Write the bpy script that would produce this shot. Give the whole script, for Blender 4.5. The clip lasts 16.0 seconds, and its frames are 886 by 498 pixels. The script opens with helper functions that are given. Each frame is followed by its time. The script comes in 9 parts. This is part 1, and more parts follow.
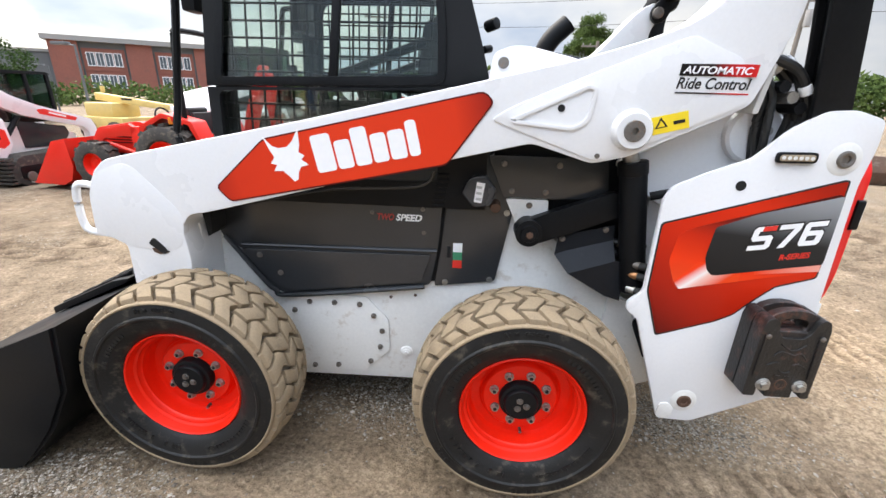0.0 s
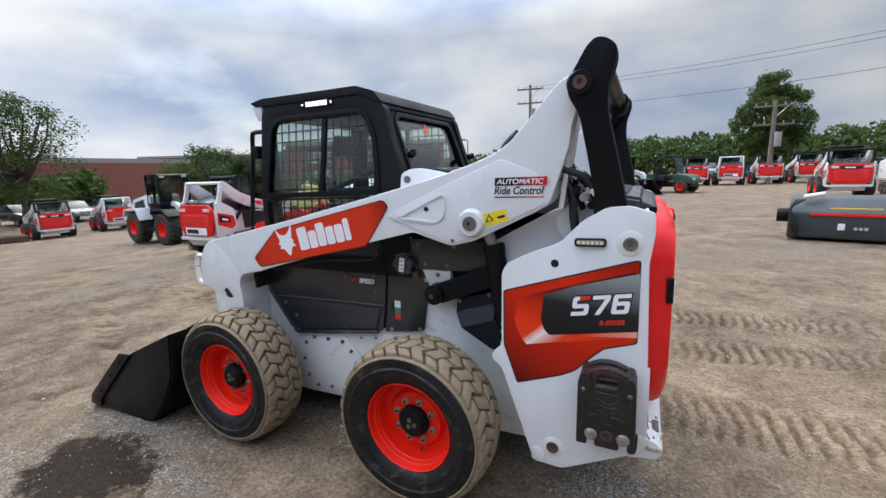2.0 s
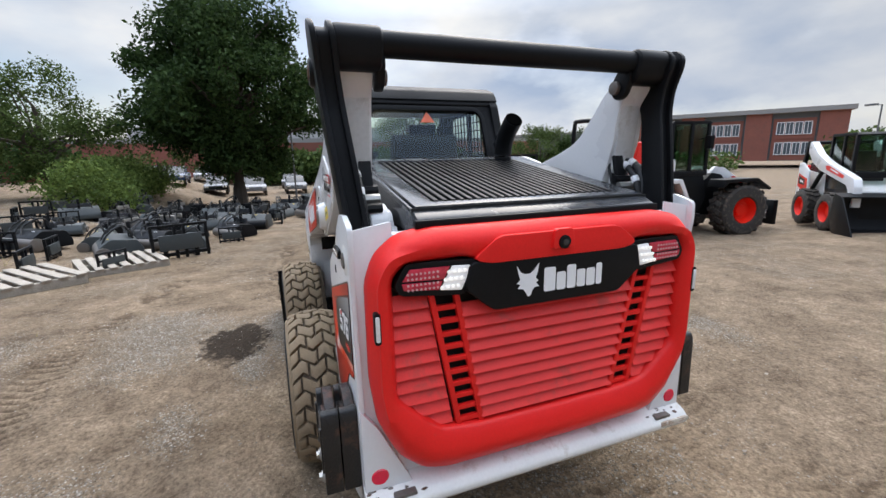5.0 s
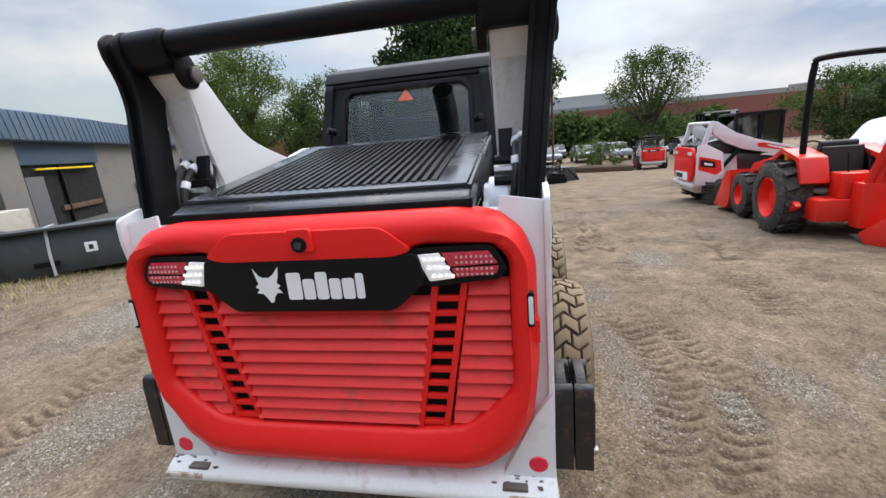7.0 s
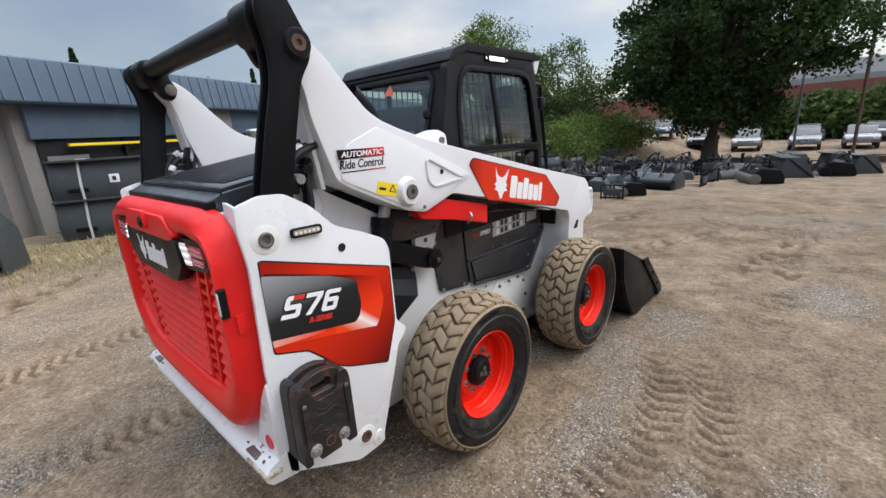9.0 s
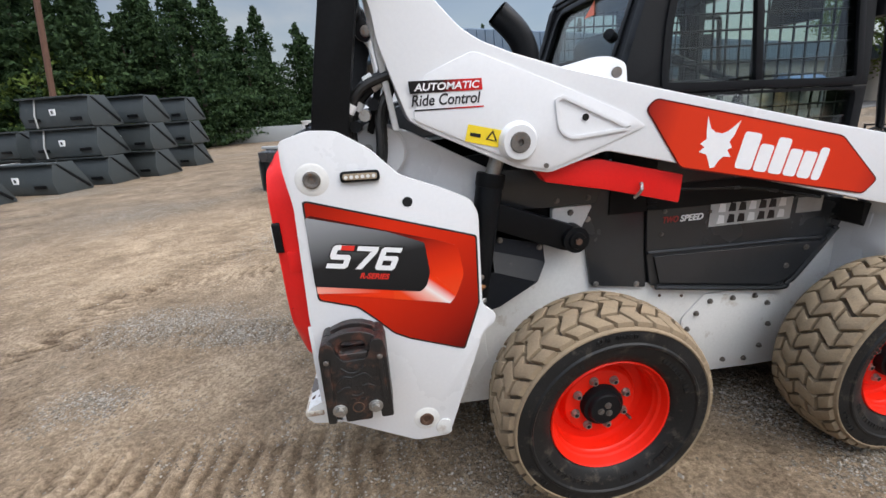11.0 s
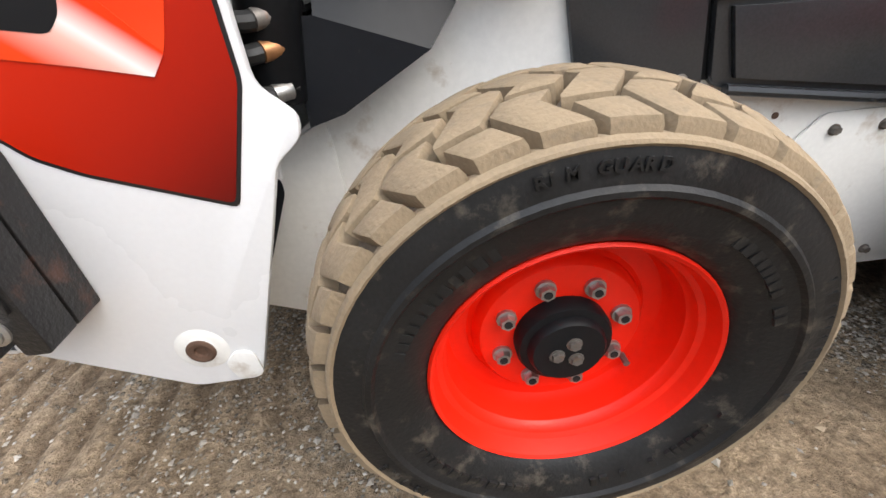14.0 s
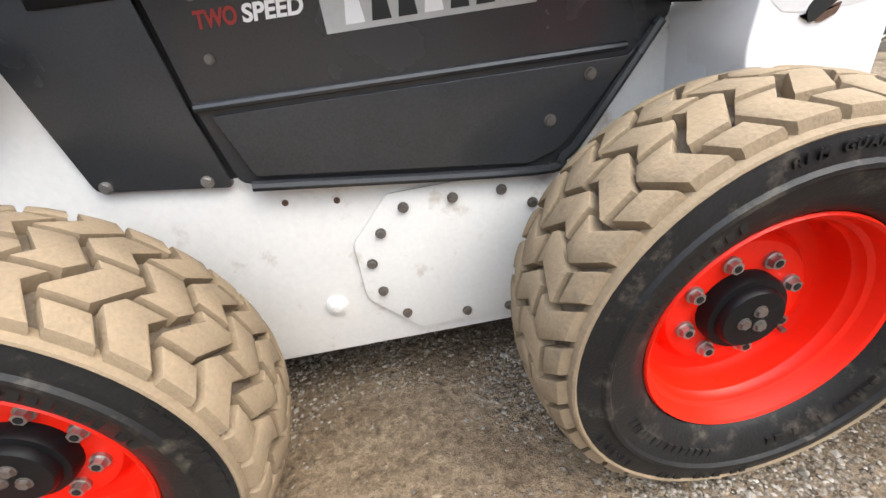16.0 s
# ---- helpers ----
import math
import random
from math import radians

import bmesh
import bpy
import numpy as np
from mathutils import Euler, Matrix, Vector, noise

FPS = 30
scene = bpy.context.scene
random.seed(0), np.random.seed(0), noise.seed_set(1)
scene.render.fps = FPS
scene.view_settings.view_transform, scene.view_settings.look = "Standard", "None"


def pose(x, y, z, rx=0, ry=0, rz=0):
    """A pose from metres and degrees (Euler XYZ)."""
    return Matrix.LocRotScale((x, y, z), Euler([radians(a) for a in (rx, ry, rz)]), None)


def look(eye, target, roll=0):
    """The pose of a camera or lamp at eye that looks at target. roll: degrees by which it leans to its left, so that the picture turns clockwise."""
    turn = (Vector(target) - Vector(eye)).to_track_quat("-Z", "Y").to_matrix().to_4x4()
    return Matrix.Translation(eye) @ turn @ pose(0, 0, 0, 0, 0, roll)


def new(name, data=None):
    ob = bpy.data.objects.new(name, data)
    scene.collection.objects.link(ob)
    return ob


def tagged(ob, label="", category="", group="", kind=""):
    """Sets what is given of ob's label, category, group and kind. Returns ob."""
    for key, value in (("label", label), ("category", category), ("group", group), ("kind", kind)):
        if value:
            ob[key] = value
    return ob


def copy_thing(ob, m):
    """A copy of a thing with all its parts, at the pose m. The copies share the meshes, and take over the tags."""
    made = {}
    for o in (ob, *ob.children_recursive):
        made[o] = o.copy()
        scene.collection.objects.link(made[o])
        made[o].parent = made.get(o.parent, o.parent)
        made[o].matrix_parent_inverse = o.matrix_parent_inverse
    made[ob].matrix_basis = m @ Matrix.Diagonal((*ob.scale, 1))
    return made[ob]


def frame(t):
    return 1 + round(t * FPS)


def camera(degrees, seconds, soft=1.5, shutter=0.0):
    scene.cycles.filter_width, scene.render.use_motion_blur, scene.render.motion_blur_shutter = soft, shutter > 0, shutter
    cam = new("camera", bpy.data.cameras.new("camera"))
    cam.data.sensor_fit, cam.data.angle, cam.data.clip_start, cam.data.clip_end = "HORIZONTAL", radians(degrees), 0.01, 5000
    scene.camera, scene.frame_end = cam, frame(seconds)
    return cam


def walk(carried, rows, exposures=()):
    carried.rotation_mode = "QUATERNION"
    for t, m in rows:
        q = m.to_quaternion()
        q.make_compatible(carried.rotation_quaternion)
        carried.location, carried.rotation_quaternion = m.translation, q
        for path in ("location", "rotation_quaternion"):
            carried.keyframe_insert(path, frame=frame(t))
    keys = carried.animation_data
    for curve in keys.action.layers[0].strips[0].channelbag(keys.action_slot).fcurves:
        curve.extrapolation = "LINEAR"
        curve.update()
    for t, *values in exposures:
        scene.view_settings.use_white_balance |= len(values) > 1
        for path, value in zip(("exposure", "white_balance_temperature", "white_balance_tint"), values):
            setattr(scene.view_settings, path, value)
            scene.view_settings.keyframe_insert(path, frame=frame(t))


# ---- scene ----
cam = camera(92.6, 16.0)
PATH = [
    (0, (-0.207, -2.086, 1.432), (-0.337, -0.212, 0.746), 1.6),
    (0.5, (-0.062, -2.477, 1.557), (-0.339, -0.575, 1.005), 1.0),
    (1, (0.261, -2.655, 1.571), (-0.191, -0.757, 1.13), 0.0),
    (1.5, (0.572, -2.522, 1.57), (-0.069, -0.666, 1.189), -1.1),
    (2, (0.95, -2.401, 1.569), (0.094, -0.629, 1.208), -2.0),
    (2.5, (1.319, -2.248, 1.583), (0.241, -0.6, 1.234), -2.4),
    (3, (1.611, -1.994, 1.591), (0.322, -0.507, 1.233), -2.0),
    (3.5, (1.939, -1.762, 1.593), (0.46, -0.468, 1.222), -1.6),
    (4, (2.128, -1.467, 1.594), (0.495, -0.377, 1.209), -1.4),
    (6.3, (2.247, 0.047, 1.578), (0.308, 0.099, 1.091), -3.2),
    (6.5, (2.247, 0.219, 1.593), (0.311, 0.145, 1.098), -3.9),
    (7, (2.148, 0.63, 1.553), (0.246, 0.247, 1.068), -5.0),
    (7.5, (1.975, 1.03, 1.578), (0.156, 0.36, 1.085), -5.6),
    (8, (1.82, 1.468, 1.589), (0.129, 0.524, 1.088), -5.8),
    (8.2, (1.749, 1.598, 1.585), (0.116, 0.558, 1.086), -5.6),
    (10.3, (0.966, 2.299, 1.555), (0.206, 0.533, 1.005), -3.4),
    (10.5, (0.859, 2.24, 1.519), (0.282, 0.402, 0.982), -3.9),
    (11, (0.691, 2.005, 1.461), (0.453, 0.124, 0.825), -3.8),
    (11.5, (0.606, 1.76, 1.413), (0.67, -0.098, 0.677), -3.7),
    (12, (0.701, 1.407, 1.247), (0.866, -0.405, 0.417), -3.3),
    (12.5, (0.665, 1.224, 1.061), (0.877, -0.526, 0.116), -4.1),
    (13, (0.546, 1.222, 0.959), (0.7, -0.501, -0.046), -4.4),
    (13.2, (0.461, 1.232, 0.952), (0.626, -0.441, -0.131), -5.3),
    (13.5, (0.365, 1.251, 0.928), (0.416, -0.429, -0.157), -4.8),
    (14, (0.197, 1.293, 0.904), (0.129, -0.387, -0.178), -5.0),
    (14.5, (0.002, 1.35, 0.891), (-0.114, -0.337, -0.177), -6.4),
    (15, (-0.23, 1.4, 0.91), (-0.368, -0.307, -0.124), -8.0),
    (15.5, (-0.431, 1.374, 0.921), (-0.575, -0.34, -0.099), -8.9),
    (16, (-0.68, 1.342, 0.948), (-0.806, -0.384, -0.054), -8.8),
]
walk(cam, [(t, look(eye, target, roll)) for t, eye, target, roll in PATH], [(0.0, 0.72, 7300, 10), (0.5, 0.27, 7000, 10), (1.0, 0.06, 6700, 10), (2.0, -0.11, 6600, 10), (4.0, -0.14, 6700, 10), (6.5, -0.06, 6900, 10), (8.0, -0.12, 6850, 10), (10.5, -0.17, 6850, 10), (11.5, -0.10, 6750, 10), (12.0, -0.02, 6850, 10), (13.0, 0.14, 7050, 10), (14.0, 0.36, 7100, 10), (15.0, 0.58, 7050, 10), (16.0, 0.68, 7050, 10)])

# world: broken cloud over a pale blue sky
SUN_AZ, SUN_EL = radians(-50), radians(48)
world = bpy.data.worlds.new("sky")
scene.world = world
world.use_nodes = True
wn, wl = world.node_tree.nodes, world.node_tree.links
wn.clear()
w_out = wn.new("ShaderNodeOutputWorld")
w_bg = wn.new("ShaderNodeBackground")
w_sky = wn.new("ShaderNodeTexSky")
w_sky.sky_type = "NISHITA"
w_sky.sun_disc = False
w_sky.sun_elevation = SUN_EL
w_sky.sun_rotation = SUN_AZ
w_sky.dust_density = 2.0
w_co = wn.new("ShaderNodeTexCoord")
w_map = wn.new("ShaderNodeMapping")
w_map.inputs["Scale"].default_value = (1.0, 1.0, 2.2)
w_n1 = wn.new("ShaderNodeTexNoise")
w_n1.inputs["Scale"].default_value = 1.7
w_n1.inputs["Detail"].default_value = 7.0
w_n1.inputs["Roughness"].default_value = 0.52
w_r1 = wn.new("ShaderNodeValToRGB")
w_r1.color_ramp.elements[0].position = 0.41
w_r1.color_ramp.elements[1].position = 0.57
w_r1.color_ramp.elements[0].color = (0.30, 0.30, 0.30, 1)
w_n2 = wn.new("ShaderNodeTexNoise")
w_n2.inputs["Scale"].default_value = 2.3
w_n2.inputs["Detail"].default_value = 6.0
w_r2 = wn.new("ShaderNodeValToRGB")
w_r2.color_ramp.elements[0].position = 0.36
w_r2.color_ramp.elements[0].color = (4.5, 5.7, 7.9, 1)
w_r2.color_ramp.elements[1].position = 0.66
w_r2.color_ramp.elements[1].color = (10.1, 10.45, 10.9, 1)
w_mix = wn.new("ShaderNodeMix")
w_mix.data_type = "RGBA"
wl.new(w_co.outputs["Generated"], w_map.inputs["Vector"])
wl.new(w_map.outputs["Vector"], w_n1.inputs["Vector"])
wl.new(w_map.outputs["Vector"], w_n2.inputs["Vector"])
w_lean = wn.new("ShaderNodeSeparateXYZ")
w_add = wn.new("ShaderNodeMath")
w_add.operation = "MULTIPLY_ADD"
w_add.inputs[1].default_value = 0.10
wl.new(w_co.outputs["Generated"], w_lean.inputs["Vector"])
wl.new(w_lean.outputs["Y"], w_add.inputs[0])
wl.new(w_n1.outputs["Fac"], w_add.inputs[2])
wl.new(w_add.outputs[0], w_r1.inputs["Fac"])
wl.new(w_n2.outputs["Fac"], w_r2.inputs["Fac"])
wl.new(w_r1.outputs["Color"], w_mix.inputs["Factor"])
w_gain = wn.new("ShaderNodeVectorMath")
w_gain.operation = "SCALE"
w_gain.inputs["Scale"].default_value = 1.8
wl.new(w_sky.outputs["Color"], w_gain.inputs[0])
wl.new(w_gain.outputs["Vector"], w_mix.inputs["A"])
wl.new(w_r2.outputs["Color"], w_mix.inputs["B"])
# an overcast sky grows brighter towards the zenith
w_sep = wn.new("ShaderNodeSeparateXYZ")
w_up = wn.new("ShaderNodeMapRange")
w_up.inputs["From Min"].default_value, w_up.inputs["From Max"].default_value = 0.28, 1.0
w_up.inputs["To Min"].default_value, w_up.inputs["To Max"].default_value = 0.58, 4.3
w_mul = wn.new("ShaderNodeVectorMath")
w_mul.operation = "SCALE"
wl.new(w_co.outputs["Generated"], w_sep.inputs["Vector"])
wl.new(w_sep.outputs["Z"], w_up.inputs["Value"])
wl.new(w_mix.outputs["Result"], w_mul.inputs[0])
w_side = wn.new("ShaderNodeMath")
w_side.operation = "MULTIPLY_ADD"
w_side.inputs[1].default_value, w_side.inputs[2].default_value = -0.38, 1.0
w_both = wn.new("ShaderNodeMath")
w_both.operation = "MULTIPLY"
wl.new(w_sep.outputs["X"], w_side.inputs[0])
wl.new(w_side.outputs[0], w_both.inputs[0])
wl.new(w_up.outputs["Result"], w_both.inputs[1])
wl.new(w_both.outputs[0], w_mul.inputs["Scale"])
wl.new(w_mul.outputs["Vector"], w_bg.inputs["Color"])
w_bg.inputs["Strength"].default_value = 0.125
wl.new(w_bg.outputs["Background"], w_out.inputs["Surface"])

sun = new("sun", bpy.data.lights.new("sun", "SUN"))
sun.data.energy = 1.15
sun.data.angle = radians(34)
sun.data.color = (1.0, 0.95, 0.88)
# the sun stands where sun_rotation says: measured clockwise from +y
sun_dir = Vector((math.sin(SUN_AZ) * math.cos(SUN_EL), math.cos(SUN_AZ) * math.cos(SUN_EL), math.sin(SUN_EL)))
sun.matrix_world = look(sun_dir * 60, (0, 0, 0))

# ---- materials ----
def mat(name, col, rough=0.5, metal=0.0, var=0.12, scale=5.0, fine=60.0, bump=0.0, dirt=None, dirt_at=0.62, coat=0.0, spec=0.5):
    """A painted or raw surface: two scales of tone, fine relief, and stains of the colour dirt where a noise passes dirt_at."""
    m = bpy.data.materials.new(name)
    m.use_nodes = True
    n, l = m.node_tree.nodes, m.node_tree.links
    b = n["Principled BSDF"]
    b.inputs["Metallic"].default_value = metal
    b.inputs["Coat Weight"].default_value = coat
    b.inputs["Specular IOR Level"].default_value = spec
    co = n.new("ShaderNodeTexCoord")
    n1, n2 = n.new("ShaderNodeTexNoise"), n.new("ShaderNodeTexNoise")
    n1.inputs["Scale"].default_value, n1.inputs["Detail"].default_value = scale, 5.0
    n2.inputs["Scale"].default_value, n2.inputs["Detail"].default_value = fine, 3.0
    for t in (n1, n2):
        l.new(co.outputs["Object"], t.inputs["Vector"])
    add = n.new("ShaderNodeMath")
    add.operation = "ADD"
    l.new(n1.outputs["Fac"], add.inputs[0])
    l.new(n2.outputs["Fac"], add.inputs[1])
    mr = n.new("ShaderNodeMapRange")
    mr.inputs["From Min"].default_value, mr.inputs["From Max"].default_value = 0.6, 1.4
    mr.inputs["To Min"].default_value, mr.inputs["To Max"].default_value = 1 - var, 1 + var
    l.new(add.outputs[0], mr.inputs["Value"])
    mul = n.new("ShaderNodeMix")
    mul.data_type, mul.blend_type = "RGBA", "MULTIPLY"
    mul.inputs["Factor"].default_value = 1.0
    mul.inputs["A"].default_value = (*col, 1)
    l.new(mr.outputs["Result"], mul.inputs["B"])
    last = mul.outputs["Result"]
    if dirt:
        n3 = n.new("ShaderNodeTexNoise")
        n3.inputs["Scale"].default_value, n3.inputs["Detail"].default_value, n3.inputs["Roughness"].default_value = scale * 1.7, 9.0, 0.68
        l.new(co.outputs["Object"], n3.inputs["Vector"])
        r = n.new("ShaderNodeMapRange")
        r.inputs["From Min"].default_value, r.inputs["From Max"].default_value = dirt_at, dirt_at + 0.12
        r.inputs["To Max"].default_value = 0.7
        l.new(n3.outputs["Fac"], r.inputs["Value"])
        mx = n.new("ShaderNodeMix")
        mx.data_type = "RGBA"
        mx.inputs["B"].default_value = (*dirt, 1)
        l.new(r.outputs["Result"], mx.inputs["Factor"])
        l.new(last, mx.inputs["A"])
        last = mx.outputs["Result"]
    l.new(last, b.inputs["Base Color"])
    rr = n.new("ShaderNodeMapRange")
    rr.inputs["From Min"].default_value, rr.inputs["From Max"].default_value = 0.3, 0.7
    rr.inputs["To Min"].default_value, rr.inputs["To Max"].default_value = max(0.02, rough - 0.08), min(1, rough + 0.08)
    l.new(n1.outputs["Fac"], rr.inputs["Value"])
    l.new(rr.outputs["Result"], b.inputs["Roughness"])
    if bump:
        bp = n.new("ShaderNodeBump")
        bp.inputs["Strength"].default_value, bp.inputs["Distance"].default_value = 1.0, bump
        l.new(n2.outputs["Fac"], bp.inputs["Height"])
        l.new(bp.outputs["Normal"], b.inputs["Normal"])
    return m


def print_mat(name, stops, way, start, length, rough=0.35):
    """A printed graphic whose colour runs through stops along a direction, from start over a length in metres."""
    m = bpy.data.materials.new(name)
    m.use_nodes = True
    n, l = m.node_tree.nodes, m.node_tree.links
    b = n["Principled BSDF"]
    b.inputs["Roughness"].default_value = rough
    b.inputs["Specular IOR Level"].default_value = 0.22
    co, dot, mr, ramp = n.new("ShaderNodeTexCoord"), n.new("ShaderNodeVectorMath"), n.new("ShaderNodeMapRange"), n.new("ShaderNodeValToRGB")
    dot.operation = "DOT_PRODUCT"
    dot.inputs[1].default_value = Vector(way).normalized()
    l.new(co.outputs["Object"], dot.inputs[0])
    l.new(dot.outputs["Value"], mr.inputs["Value"])
    mr.inputs["From Min"].default_value, mr.inputs["From Max"].default_value = start, start + length
    l.new(mr.outputs["Result"], ramp.inputs["Fac"])
    els = ramp.color_ramp.elements
    while len(els) < len(stops):
        els.new(0.5)
    for e, (p, c) in zip(els, stops):
        e.position, e.color = p, (*c, 1)
    l.new(ramp.outputs["Color"], b.inputs["Base Color"])
    return m


def glass_mat(name, tint, gloss=0.04):
    m = bpy.data.materials.new(name)
    m.use_nodes = True
    n, l = m.node_tree.nodes, m.node_tree.links
    n.remove(n["Principled BSDF"])
    tr, gl, mx, fr = n.new("ShaderNodeBsdfTransparent"), n.new("ShaderNodeBsdfGlossy"), n.new("ShaderNodeMixShader"), n.new("ShaderNodeLayerWeight")
    pw, mr = n.new("ShaderNodeMath"), n.new("ShaderNodeMapRange")
    tr.inputs["Color"].default_value = (*tint, 1)
    gl.inputs["Roughness"].default_value = gloss
    pw.operation = "POWER"
    pw.inputs[1].default_value = 4.0
    mr.inputs["To Min"].default_value, mr.inputs["To Max"].default_value = 0.045, 0.7
    l.new(fr.outputs["Facing"], pw.inputs[0])
    l.new(pw.outputs[0], mr.inputs["Value"])
    l.new(mr.outputs["Result"], mx.inputs["Fac"])
    l.new(tr.outputs["BSDF"], mx.inputs[1])
    l.new(gl.outputs["BSDF"], mx.inputs[2])
    l.new(mx.outputs["Shader"], n["Material Output"].inputs["Surface"])
    return m


def lit_mat(name, col, strength):
    m = bpy.data.materials.new(name)
    m.use_nodes = True
    b = m.node_tree.nodes["Principled BSDF"]
    b.inputs["Base Color"].default_value = (*col, 1)
    b.inputs["Emission Color"].default_value = (*col, 1)
    b.inputs["Emission Strength"].default_value = strength
    return m


def leaf_mat(name, dark, light):
    m = bpy.data.materials.new(name)
    m.use_nodes = True
    n, l = m.node_tree.nodes, m.node_tree.links
    b = n["Principled BSDF"]
    g, ramp = n.new("ShaderNodeNewGeometry"), n.new("ShaderNodeValToRGB")
    ramp.color_ramp.elements[0].color, ramp.color_ramp.elements[1].color = (*dark, 1), (*light, 1)
    l.new(g.outputs["Random Per Island"], ramp.inputs["Fac"])
    l.new(ramp.outputs["Color"], b.inputs["Base Color"])
    b.inputs["Roughness"].default_value = 0.7
    b.inputs["Specular IOR Level"].default_value = 0.12
    tl, mx = n.new("ShaderNodeBsdfTranslucent"), n.new("ShaderNodeMixShader")
    l.new(ramp.outputs["Color"], tl.inputs["Color"])
    mx.inputs["Fac"].default_value = 0.3
    l.new(b.outputs["BSDF"], mx.inputs[1])
    l.new(tl.outputs["BSDF"], mx.inputs[2])
    l.new(mx.outputs["Shader"], n["Material Output"].inputs["Surface"])
    return m


WHITE = mat("white_paint", (0.74, 0.74, 0.745), 0.32, var=0.03, scale=2.5, fine=90, dirt=(0.60, 0.55, 0.48), dirt_at=0.69, coat=0.3)
WHITE_WORN = mat("worn_white_paint", (0.72, 0.71, 0.68), 0.42, var=0.06, scale=5, fine=80, dirt=(0.42, 0.34, 0.26), dirt_at=0.58)
RED = mat("red_paint", (0.80, 0.018, 0.016), 0.40, var=0.06, scale=4, fine=120, bump=0.0004, dirt=(0.56, 0.07, 0.05), dirt_at=0.64, spec=0.28)
# pink dust, and the sky's light on upturned slats put into the colour
RED_SLAT = mat("dusty_skylit_slat", (0.86, 0.055, 0.05), 0.45, var=0.1, scale=6, fine=150, bump=0.0004, dirt=(0.54, 0.07, 0.055), dirt_at=0.55, spec=0.25)
WHEEL_RED = mat("wheel_red", (0.80, 0.018, 0.006), 0.42, var=0.05, scale=7, fine=90, dirt=(0.62, 0.10, 0.05), dirt_at=0.68, spec=0.28)
ORANGE = mat("orange_tractor_paint", (0.70, 0.020, 0.010), 0.38, var=0.08, scale=4, dirt=(0.42, 0.10, 0.05), dirt_at=0.66, coat=0.08)
BLACK = mat("satin_black_paint", (0.0065, 0.007, 0.008), 0.42, var=0.3, scale=5, fine=90, dirt=(0.045, 0.04, 0.036), dirt_at=0.66, spec=0.16)
PANEL = mat("black_moulded_panel", (0.031, 0.033, 0.036), 0.22, var=0.2, scale=3, fine=220, bump=0.0002, dirt=(0.045, 0.040, 0.036), dirt_at=0.66, spec=0.6)
PLASTIC = mat("charcoal_cab_plastic", (0.009, 0.0095, 0.0105), 0.5, var=0.2, scale=6, fine=240, bump=0.0005, dirt=(0.035, 0.032, 0.03), dirt_at=0.65, spec=0.16)
GREY_BLACK = mat("grey_hood_paint", (0.040, 0.043, 0.048), 0.24, var=0.18, scale=4, fine=120, dirt=(0.11, 0.10, 0.09), dirt_at=0.58)
IRON = mat("cast_iron_weight", (0.012, 0.0115, 0.0115), 0.45, var=0.35, scale=9, fine=130, bump=0.002, dirt=(0.10, 0.045, 0.030), dirt_at=0.545)
GRIP_IRON = mat("rusty_iron_grip", (0.018, 0.014, 0.013), 0.5, var=0.35, scale=12, fine=130, bump=0.002, dirt=(0.12, 0.042, 0.026), dirt_at=0.50)
STEEL = mat("bare_steel", (0.42, 0.41, 0.39), 0.42, metal=0.9, var=0.2, scale=30, fine=200, dirt=(0.22, 0.13, 0.08), dirt_at=0.6)
DULL = mat("dull_bolt", (0.17, 0.155, 0.14), 0.5, metal=0.6, var=0.25, scale=40, fine=200, dirt=(0.25, 0.13, 0.07), dirt_at=0.55)
RUST = mat("rusted_bolt", (0.10, 0.055, 0.036), 0.7, metal=0.2, var=0.3, scale=40, fine=200)
RUBBER = mat("tyre_sidewall", (0.0125, 0.0122, 0.012), 0.5, var=0.35, scale=9, fine=150, bump=0.0007, dirt=(0.095, 0.080, 0.062), dirt_at=0.55, spec=0.25)
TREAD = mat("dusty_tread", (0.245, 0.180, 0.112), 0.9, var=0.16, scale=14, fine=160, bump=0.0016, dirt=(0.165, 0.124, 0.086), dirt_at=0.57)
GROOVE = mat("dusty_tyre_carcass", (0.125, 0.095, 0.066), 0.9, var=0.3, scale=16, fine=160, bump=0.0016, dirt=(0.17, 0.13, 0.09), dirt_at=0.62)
HOSE = mat("hose_rubber", (0.012, 0.012, 0.012), 0.5, var=0.3, scale=20)
YELLOW = mat("yellow_sticker", (0.85, 0.62, 0.03), 0.4, var=0.05)
DECAL_WHITE = mat("white_print", (0.85, 0.85, 0.85), 0.4, var=0.03)
DECAL_BLACK = mat("black_print", (0.012, 0.012, 0.013), 0.35, var=0.1)
DECAL_RED = mat("red_print", (0.72, 0.03, 0.02), 0.35, var=0.05)
DECAL_GREEN = mat("green_print", (0.03, 0.22, 0.11), 0.4, var=0.05)
DECAL_GREY = mat("grey_print", (0.45, 0.45, 0.44), 0.4, var=0.1)
GLASS = glass_mat("cab_glass", (0.86, 0.91, 0.89))
GLASS_DARK = glass_mat("far_cab_glass", (0.62, 0.72, 0.68))
LENS = mat("clear_lens", (0.72, 0.72, 0.70), 0.12, var=0.1, scale=60, coat=0.6)
LED = lit_mat("lit_led", (1.0, 0.97, 0.92), 1.6)
LED_DIM = lit_mat("lit_reverse_lamp", (1.0, 0.98, 0.95), 0.5)
RED_LENS = mat("red_lens", (0.55, 0.03, 0.06), 0.15, var=0.3, scale=50, coat=0.6)
REFLECTOR = mat("red_reflector", (0.75, 0.01, 0.05), 0.2, var=0.1, coat=0.5)
